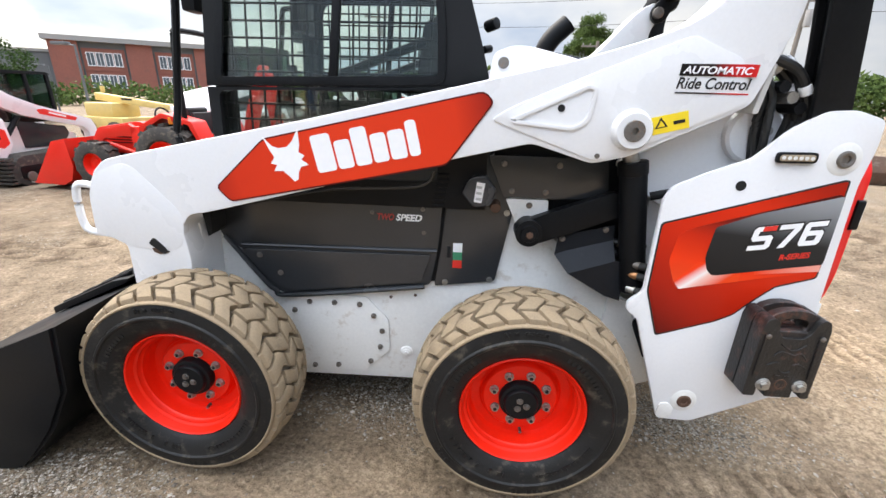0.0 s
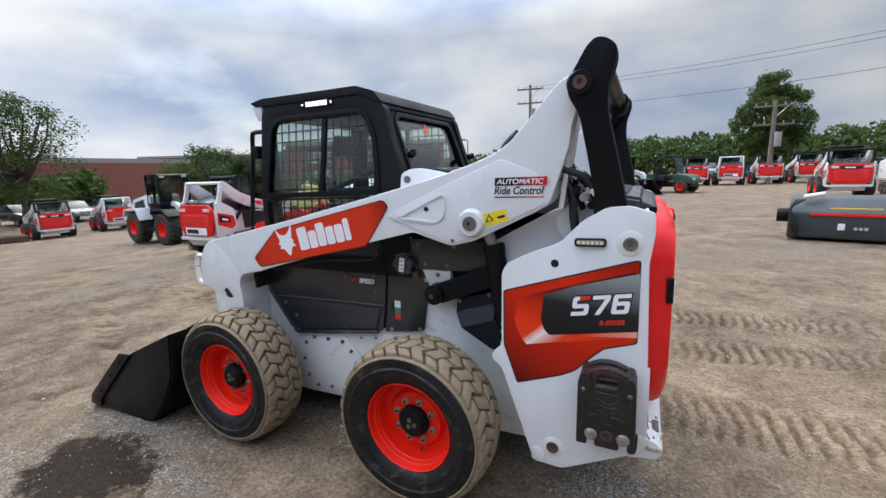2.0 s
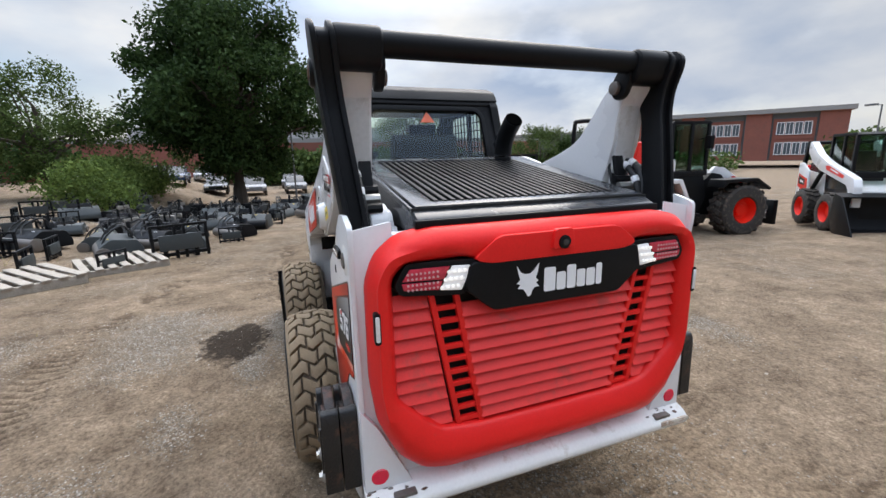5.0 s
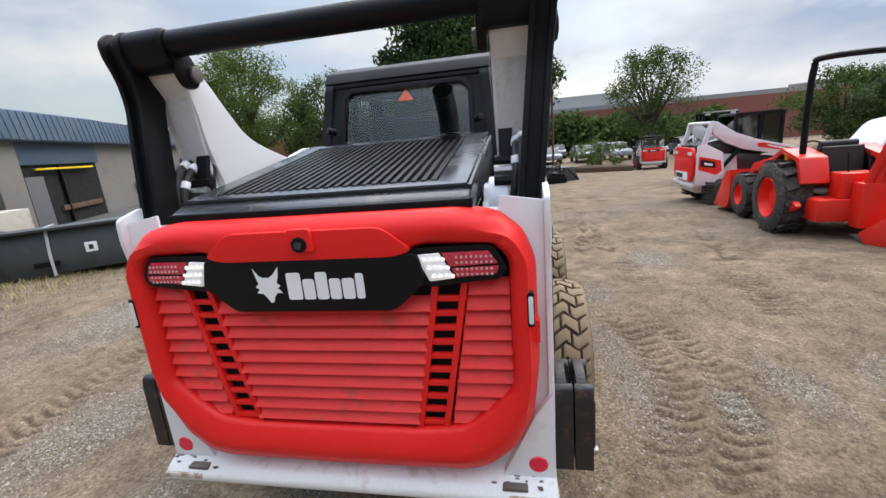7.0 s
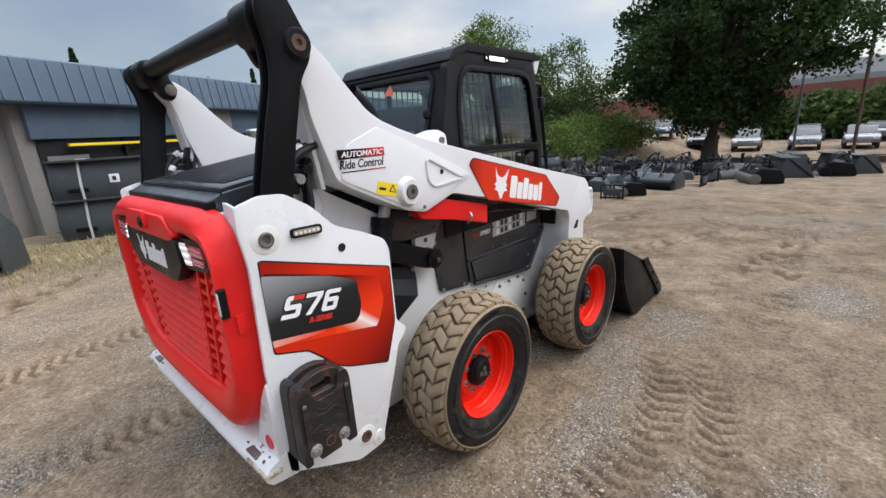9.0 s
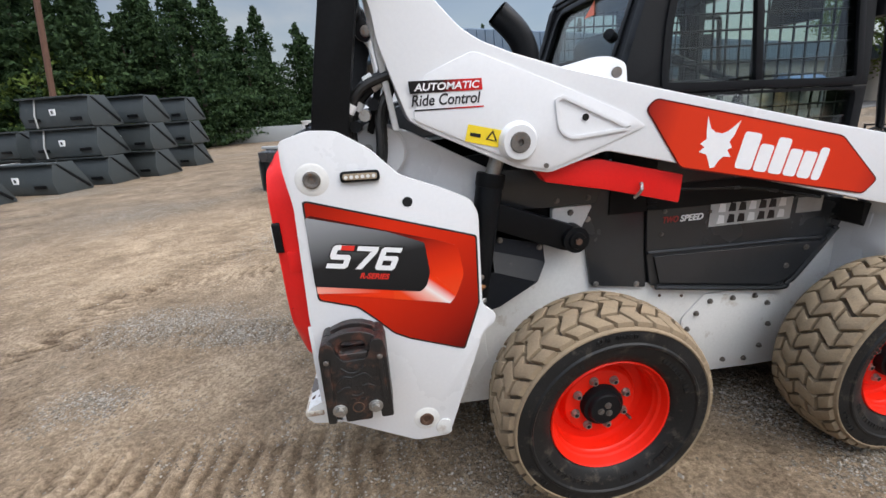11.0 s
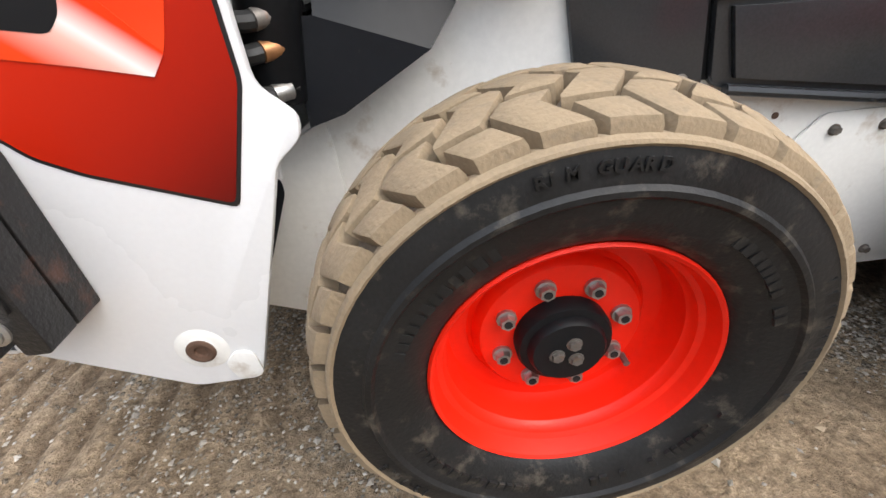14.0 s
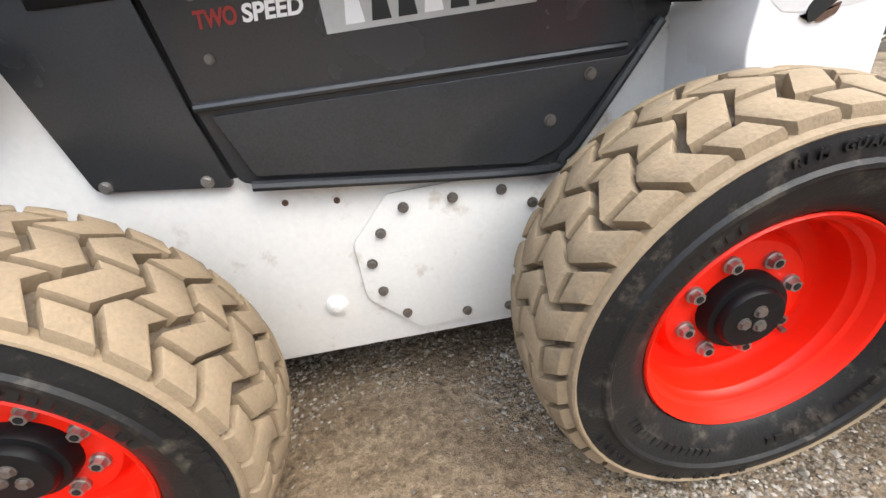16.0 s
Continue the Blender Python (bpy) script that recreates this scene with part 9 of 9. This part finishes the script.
def utility_pole(x, y, h, turn=0.0):
    r = root("utility_pole", "grey wooden utility pole with crossarms and wires", "pole", "utility poles", pose(x, y, 0, 0, 0, turn))
    part("mast", rod((0, 0, -0.3), (0, 0, h), 0.16, 0.11, seg=14), WOOD_POLE, r)
    for z in (h - 0.35, h - 1.5):
        part("crossarm", box(-1.1, 1.1, -0.06, 0.06, z - 0.06, z + 0.06, 0.01), WOOD_POLE, r)
        for xx in (-1.0, -0.5, 0.5, 1.0):
            part("insulator", rod((xx, 0, z + 0.05), (xx, 0, z + 0.22), 0.04, 0.03, seg=8), STONE_TRIM, r)
    part("brace", rod((0, 0.05, h - 1.1), (0.7, 0.05, h - 0.4), 0.025, seg=6), STEEL, r)
    part("transformer", rod((0.25, -0.25, h - 2.9), (0.25, -0.25, h - 2.0), 0.2, seg=16, bevel=0.02), STONE_TRIM, r)
    return r


poles = ((-8.5, 35.5, 8.6, 10), (8.1, 32.2, 5.3, 0), (18.6, 27.6, 8.6, -30), (31.0, 18.0, 8.6, -50))
for p in poles:
    utility_pole(*p)
for (a, b) in (((-8.5, 35.5), (18.6, 27.6)), ((18.6, 27.6), (31, 18))):
    for dz, off in ((8.3, -0.8), (8.3, 0.8), (6.6, 0.1)):
        pts = [(a[0] + (b[0] - a[0]) * t / 6 + off * 0.3, a[1] + (b[1] - a[1]) * t / 6 + off, dz - 0.5 * (1 - (t / 3 - 1) ** 2)) for t in range(7)]
        thing("wire", pipe(pts, 0.014, 5, steps=3), HOSE, "black overhead wire strung between poles", "wire", "overhead wires")


def street_lamp(x, y, h, turn):
    r = root("street_lamp", "tall grey parking lot lamp with a flat head", "lamp", "street lamps", pose(x, y, yard_slope(x, y), 0, 0, turn))
    part("mast", rod((0, 0, -0.2), (0, 0, h), 0.07, 0.05, seg=10), GREY_CLAD, r)
    part("arm", rod((0, 0, h - 0.05), (0.45, 0, h), 0.03, seg=8), GREY_CLAD, r)
    part("head", box(0.25, 0.95, -0.16, 0.16, h - 0.04, h + 0.10, 0.03), GREY_CLAD, r)
    return r


for p in ((-19.2, 18.4, 4.0, 190), (-34, 31.5, 3.9, 200), (-16.2, 39.9, 5.4, 180), (-31.0, 0.2, 5.6, 100)):
    street_lamp(*p)
# leaning steel pole near the big tree
thing("steel_pole", rod((0, 0, -0.2), (-0.25, 0, 4.6), 0.06, seg=10), FAR_RUST, "thin rusty steel pole by the big tree", "pole", at=pose(-28.0, 2.7, yard_slope(-28, 2.7)) @ Matrix.Scale(1.3, 4))
thing("steel_pole", rod((0, 0, -0.2), (-1.2, 0, 7.5), 0.11, seg=10), mat("brown_pole", (0.12, 0.06, 0.04), 0.8, var=0.2), "leaning brown pole in front of the conifers", "pole", at=pose(14.5, -19.0, 0))

# ---- trees ----
BARK = mat("bark", (0.075, 0.06, 0.048), 0.95, var=0.3, scale=3, fine=22, bump=0.02)
LEAF_DARK = leaf_mat("dark_leaves", (0.016, 0.034, 0.011), (0.060, 0.105, 0.032))
LEAF_MID = leaf_mat("mid_leaves", (0.034, 0.06, 0.017), (0.115, 0.165, 0.048))
LEAF_LIGHT = leaf_mat("light_leaves", (0.05, 0.085, 0.02), (0.16, 0.22, 0.055))
LEAF_CON = leaf_mat("conifer_needles", (0.010, 0.024, 0.011), (0.058, 0.100, 0.040))


def limb_points(a, b, rnd, wob):
    a, b = Vector(a), Vector(b)
    return [a, a.lerp(b, 0.35) + Vector((rnd.uniform(-wob, wob), rnd.uniform(-wob, wob), wob * 0.6)), a.lerp(b, 0.7) + Vector((rnd.uniform(-wob, wob), rnd.uniform(-wob, wob), wob * 0.4)), b]


def leaf_quads(verts, faces, c, size, rnd):
    n = Vector((rnd.gauss(0, 1), rnd.gauss(0, 1), rnd.gauss(0.4, 1))).normalized()
    u = n.orthogonal().normalized()
    u = (Matrix.Rotation(rnd.uniform(0, 6.28), 3, n) @ u)
    v = n.cross(u)
    k = len(verts)
    L, W = size, size * 0.55
    verts += [c - u * L, c - v * W + n * W * 0.25, c + u * L, c + v * W + n * W * 0.25]
    faces.append((k, k + 1, k + 2, k + 3))


def tree(name, x, y, h, radius, base, leaf, n_clumps=70, per=110, size=0.10, seed=1, label="", group="", squash=0.8):
    """Trunk, limbs and a crown of many small leaves in clumps round the limb ends."""
    rnd = random.Random(seed)
    r = root(name, label, "tree", group, pose(x, y, yard_slope(x, y)))
    tr = h * 0.028 + 0.05
    part("trunk", pipe([(0, 0, -0.2), (0.05, 0.02, base * 0.6), (-0.05, 0.05, base + 0.3), (0.1, -0.05, h * 0.72)], lambda t: tr * (1.25 - 1.05 * t), 10), BARK, r)
    ends = []
    lb = bmesh.new()
    cz = base + (h - base) * 0.5
    for k in range(n_clumps):
        while True:
            p = Vector((rnd.uniform(-1, 1), rnd.uniform(-1, 1), rnd.uniform(-1, 1)))
            if 0.25 < p.length < 1:
                break
        bulge = 1.0 + 0.16 * math.sin(3 * math.atan2(p.y, p.x) + seed) + 0.12 * math.sin(5 * p.z + seed)
        taper = 1.0 if p.z < 0.1 else 1.0 - 0.35 * p.z
        c = Vector((p.x * radius * bulge * taper, p.y * radius * bulge * taper, cz + p.z * (h - base) * 0.5))
        ends.append(c)
        if k % 4 == 0:
            pipe(limb_points((0, 0, base * 0.8 + rnd.uniform(0, 0.45) * (h - base)), c, rnd, 0.1 * radius), lambda t: tr * (0.42 - 0.36 * t), 6, bm=lb, steps=3)
    part("branch_work", lb, BARK, r)
    verts, faces = [], []
    for c in ends:
        cr = radius * rnd.uniform(0.15, 0.27)
        for _ in range(per):
            d = Vector((rnd.gauss(0, 1), rnd.gauss(0, 1), rnd.gauss(0, 0.8))).normalized() * (cr * rnd.random() ** 0.5 * (1.0 if rnd.random() < 0.93 else 1.22))
            leaf_quads(verts, faces, c + d, size * rnd.uniform(0.6, 1.3), rnd)
    me = bpy.data.meshes.new("crown")
    me.from_pydata([tuple(v) for v in verts], [], faces)
    me.materials.append(leaf)
    ob = new("crown", me)
    ob.parent = r
    ob["kind"] = "stuff"
    return r


def conifer(x, y, h, radius, seed, leaf=LEAF_CON):
    rnd = random.Random(seed)
    r = root("conifer", "tall dark green conifer at the edge of the yard", "tree", "conifers", pose(x, y, 0))
    part("trunk", rod((0, 0, -0.2), (0, 0, h * 0.95), 0.18, 0.03, seg=8), BARK, r)
    verts, faces = [], []
    boughs = int(h * 34)
    for k in range(boughs):
        z = h * (0.04 + 0.96 * ((k + rnd.random()) / boughs) ** 1.15)
        rr = radius * (1 - z / h) ** 0.85 * (0.78 + 0.22 * math.sin(z * 2.1 + seed) * math.cos(z * 0.9 + 2 * seed)) + 0.10
        a = rnd.uniform(0, 2 * math.pi)
        reach = rr * rnd.uniform(0.62, 1.15)
        ca, sa = math.cos(a), math.sin(a)
        m = 12 + int(9 * reach)
        for f in range(m):
            t = ((f + rnd.random()) / m) ** 0.7
            wide = 0.30 * reach * (1.05 - t) + 0.05
            side = rnd.gauss(0, 0.6) * wide
            c = Vector((ca * reach * t - sa * side, sa * reach * t + ca * side, z - 0.28 * reach * t + 0.20 * reach * t * t + rnd.gauss(0, 0.07)))
            leaf_quads(verts, faces, c, rnd.uniform(0.08, 0.17), rnd)
    me = bpy.data.meshes.new("crown")
    me.from_pydata([tuple(v) for v in verts], [], faces)
    me.materials.append(leaf)
    ob = new("crown", me)
    ob.parent = r
    ob["kind"] = "stuff"
    return r


tree("maple_tree", -26.6, -3.2, 12.6, 4.9, 2.0, LEAF_DARK, 230, 330, 0.125, 3, "broad dark green tree standing over parked attachments")
tree("young_tree", -36.0, 11.0, 8.6, 3.7, 1.6, LEAF_MID, 90, 150, 0.085, 5, "thin-leaved green tree behind the parked loaders")
tree("bushy_tree", -34.5, 23.5, 5.6, 3.4, 0.6, LEAF_MID, 90, 190, 0.09, 6, "round bushy green tree beyond the wheel loader")
tree("bushy_tree", -31.2, 25.6, 5.0, 2.4, 0.5, LEAF_DARK, 60, 160, 0.09, 16, "dark bushy tree beyond the wheel loader")
tree("lime_tree", 10.2, 43.0, 8.9, 2.5, 0.8, LEAF_MID, 150, 260, 0.095, 7, "tall round green tree beside a pole")
tree("ash_tree", -32.5, -22.5, 11.0, 4.8, 1.5, LEAF_LIGHT, 130, 210, 0.10, 8, "spreading green tree in front of the workshop")
tree("ash_tree", -25.6, -11.9, 6.4, 3.4, 0.6, LEAF_MID, 90, 220, 0.085, 9, "dark green tree past the workshop")
tree("shrub", -33.0, 6.6, 2.0, 2.2, 0.1, LEAF_LIGHT, 30, 80, 0.08, 12, "yellow-green shrub at the far side of the lane")
tree("shrub", -30.0, -8.0, 2.9, 2.4, 0.1, LEAF_MID, 30, 80, 0.09, 13, "green shrub under the big tree")
rt = random.Random(21)
for k in range(22):
    f = k / 21
    conifer(2.5 + 21 * f + rt.uniform(-0.8, 0.8), -35 + 12 * f + rt.uniform(-1.5, 1.5), rt.uniform(7.5, 10.5) * min(1.0, 0.55 + 0.05 * k), rt.uniform(3.6, 4.8), 40 + k)
for k in range(13):
    f = k / 12
    conifer(11 + 17 * f + rt.uniform(-0.7, 0.7), -27.5 + 10.5 * f + rt.uniform(-0.8, 0.8), rt.uniform(8.5, 11.5) * (0.8 + 0.25 * f), rt.uniform(4.0, 5.2), 140 + k)
for k in range(6):
    conifer(-22 + 4.2 * k + rt.uniform(-1, 1), -47 + 1.3 * k, rt.uniform(8.0, 9.6), 1.6, 60 + k)
for k in range(5):
    tree("hedge_tree", 17 + 4.6 * k, -24 + 4.0 * k + rt.uniform(-1, 1), rt.uniform(5, 7), 3.2, 0.2, LEAF_LIGHT if k % 2 == 0 else LEAF_MID, 70, 90, 0.14, 80 + k, "overgrown green tree at the yard edge", "yard edge trees")


def tree_line(name, pts, h, depth, leaf, n, seed, label, leaf_size=1.0):
    """A far belt of foliage along a line, with an uneven top."""
    rnd = random.Random(seed)
    verts, faces = [], []
    segs = list(zip(pts, pts[1:]))
    total = sum((Vector(b) - Vector(a)).length for a, b in segs)
    for a, b in segs:
        a, b = Vector(a), Vector(b)
        m = int(n * (b - a).length / total)
        side = Vector((-(b - a).y, (b - a).x)).normalized()
        for _ in range(m):
            t = rnd.random()
            p = a.lerp(b, t)
            s = p.x * 0.21 + p.y * 0.17
            top = h * (0.74 + 0.26 * noise.noise(Vector((s, seed, 0))) + 0.16 * noise.noise(Vector((s * 3.3, seed, 2))))
            w = rnd.uniform(-1, 1)
            z = top * (1 - abs(w) ** 2.2 * 0.5) * rnd.uniform(0.02, 1.0) ** 0.7
            q = p + side * w * depth
            leaf_quads(verts, faces, Vector((q.x + rnd.gauss(0, 0.3), q.y + rnd.gauss(0, 0.3), z + yard_slope(q.x, q.y))), rnd.uniform(0.20, 0.42) * leaf_size, rnd)
    me = bpy.data.meshes.new(name)
    me.from_pydata([tuple(v) for v in verts], [], faces)
    me.materials.append(leaf)
    return tagged(new(name, me), label, "trees", kind="stuff")


tree_line("far_woods", [(-30, 62), (0, 60), (30, 56), (62, 34), (75, 5)], 6.6, 4.0, LEAF_MID, 42000, 1, "far belt of green trees beyond the road")
tree_line("far_woods", [(-18, 52), (-6, 52)], 5.5, 3.0, LEAF_DARK, 3000, 2, "dark trees beyond the row of machines")
tree_line("far_woods", [(-54, -6), (-50, 8), (-50, 22)], 5.6, 2.2, LEAF_MID, 12000, 3, "green hedge trees before the brick building")
tree_line("far_woods", [(-17, -7.6), (-22, -8.6), (-31, -9.0)], 2.7, 1.2, LEAF_LIGHT, 15000, 8, "light green bushes at the end of the workshop", 0.25)
tree_line("far_woods", [(-70, -50), (-58, -30), (-48, -22)], 7.0, 4.0, LEAF_DARK, 5000, 4, "dark trees behind the workshop end")
tree_line("far_woods", [(40, -8), (52, 10), (75, 5)], 7.0, 4.0, LEAF_MID, 5000, 5, "green trees at the yard's open side")
tree_line("far_woods", [(-75, 30), (-60, 45), (-40, 60)], 4.0, 3.0, LEAF_MID, 4000, 6, "distant green trees")
tree_line("far_woods", [(5, -37), (16, -30), (27, -20), (40, -8)], 5.2, 2.4, LEAF_CON, 9000, 7, "dense dark growth under the conifers")

# ---- gravel, clods and dry grass on the ground ----
def scatter(name, n, place, size, material, seed, label, category):
    """Small faceted stones, joined: each a squashed octahedron."""
    rnd = random.Random(seed)
    verts, faces = [], []
    while n > 0:
        x, y = place(rnd)
        s = size(rnd)
        # few stones show in the damp stain
        if math.hypot(1.9 * x + 3.42, 3.05 * y + 4.2) < 0.85 and rnd.random() < 0.9:
            n -= 1
            continue
        z = ground_height(x, y)
        k = len(verts)
        a = rnd.uniform(0, 6.28)
        e, f = s * rnd.uniform(0.7, 1.3), s * rnd.uniform(0.6, 1.0)
        hgt = s * rnd.uniform(0.35, 0.7)
        ca, sa = math.cos(a), math.sin(a)
        for u, v, w in ((e, 0, 0.1), (0.2 * e, f, 0), (-e, 0.2 * f, 0.1), (-0.1 * e, -f, 0), (0.15 * e, 0.1 * f, 1)):
            verts.append((x + u * ca - v * sa, y + u * sa + v * ca, z + hgt * w + 0.001))
        for i in range(4):
            j = (i + 1) % 4
            faces.append((k + i, k + j, k + 4))
        n -= 1
    me = bpy.data.meshes.new(name)
    me.from_pydata(verts, [], faces)
    me.materials.append(material)
    return tagged(new(name, me), label, category, kind="stuff")


def stone_mat(name, dark, light):
    m = bpy.data.materials.new(name)
    m.use_nodes = True
    n, l = m.node_tree.nodes, m.node_tree.links
    b = n["Principled BSDF"]
    b.inputs["Roughness"].default_value = 0.95
    b.inputs["Specular IOR Level"].default_value = 0.08
    g, ramp = n.new("ShaderNodeNewGeometry"), n.new("ShaderNodeValToRGB")
    ramp.color_ramp.elements[0].color, ramp.color_ramp.elements[1].color = (*dark, 1), (*light, 1)
    l.new(g.outputs["Random Per Island"], ramp.inputs["Fac"])
    l.new(ramp.outputs["Color"], b.inputs["Base Color"])
    return m


GRAVEL = stone_mat("gravel_stone", (0.125, 0.106, 0.084), (0.44, 0.395, 0.335))
CLOD = stone_mat("dirt_clod", (0.17, 0.125, 0.083), (0.33, 0.250, 0.172))


def in_gravel(rnd):
    while True:
        r = 4.6 * rnd.random() ** 0.7
        a = rnd.uniform(0, 6.283)
        x, y = r * math.cos(a) - 0.2, r * math.sin(a)
        if rnd.random() < (gravel_at(x, y) - 0.34) * 1.6:
            return x, y


def anywhere(rnd):
    r = 9.0 * math.sqrt(rnd.random())
    a = rnd.uniform(0, 6.283)
    return r * math.cos(a) - 0.3, r * math.sin(a)


scatter("gravel", 62000, in_gravel, lambda r: r.uniform(0.0028, 0.007) * (2.0 if r.random() < 0.08 else 1), GRAVEL, 1, "loose grey gravel in patches round the loader", "gravel")
scatter("gravel", 24000, anywhere, lambda r: r.uniform(0.003, 0.008) * (2.2 if r.random() < 0.03 else 1), GRAVEL, 2, "scattered grey stones on the dirt", "gravel")
scatter("dirt_clods", 20000, anywhere, lambda r: r.uniform(0.004, 0.012), CLOD, 3, "small tan dirt clods", "dirt")
# dry grass along the side lot
gr_v, gr_f = [], []
rg = random.Random(5)
for _ in range(16000):
    x = rg.uniform(-9.0, 2.5)
    y = -7.2 + 0.12 * x + rg.gauss(0, 1.0)
    z = ground_height(x, y)
    a = rg.uniform(0, 6.28)
    hh, ww = rg.uniform(0.03, 0.10), rg.uniform(0.004, 0.009)
    k = len(gr_v)
    dx, dy = math.cos(a) * ww, math.sin(a) * ww
    lx, ly = rg.gauss(0, 0.03), rg.gauss(0, 0.03)
    gr_v += [(x - dx, y - dy, z), (x + dx, y + dy, z), (x + lx, y + ly, z + hh)]
    gr_f.append((k, k + 1, k + 2))
me = bpy.data.meshes.new("dry_grass")
me.from_pydata(gr_v, [], gr_f)
me.materials.append(stone_mat("dry_grass_blade", (0.26, 0.21, 0.09), (0.45, 0.38, 0.20)))
tagged(new("dry_grass", me), "short dry yellow grass at the side of the yard", "grass", kind="stuff")
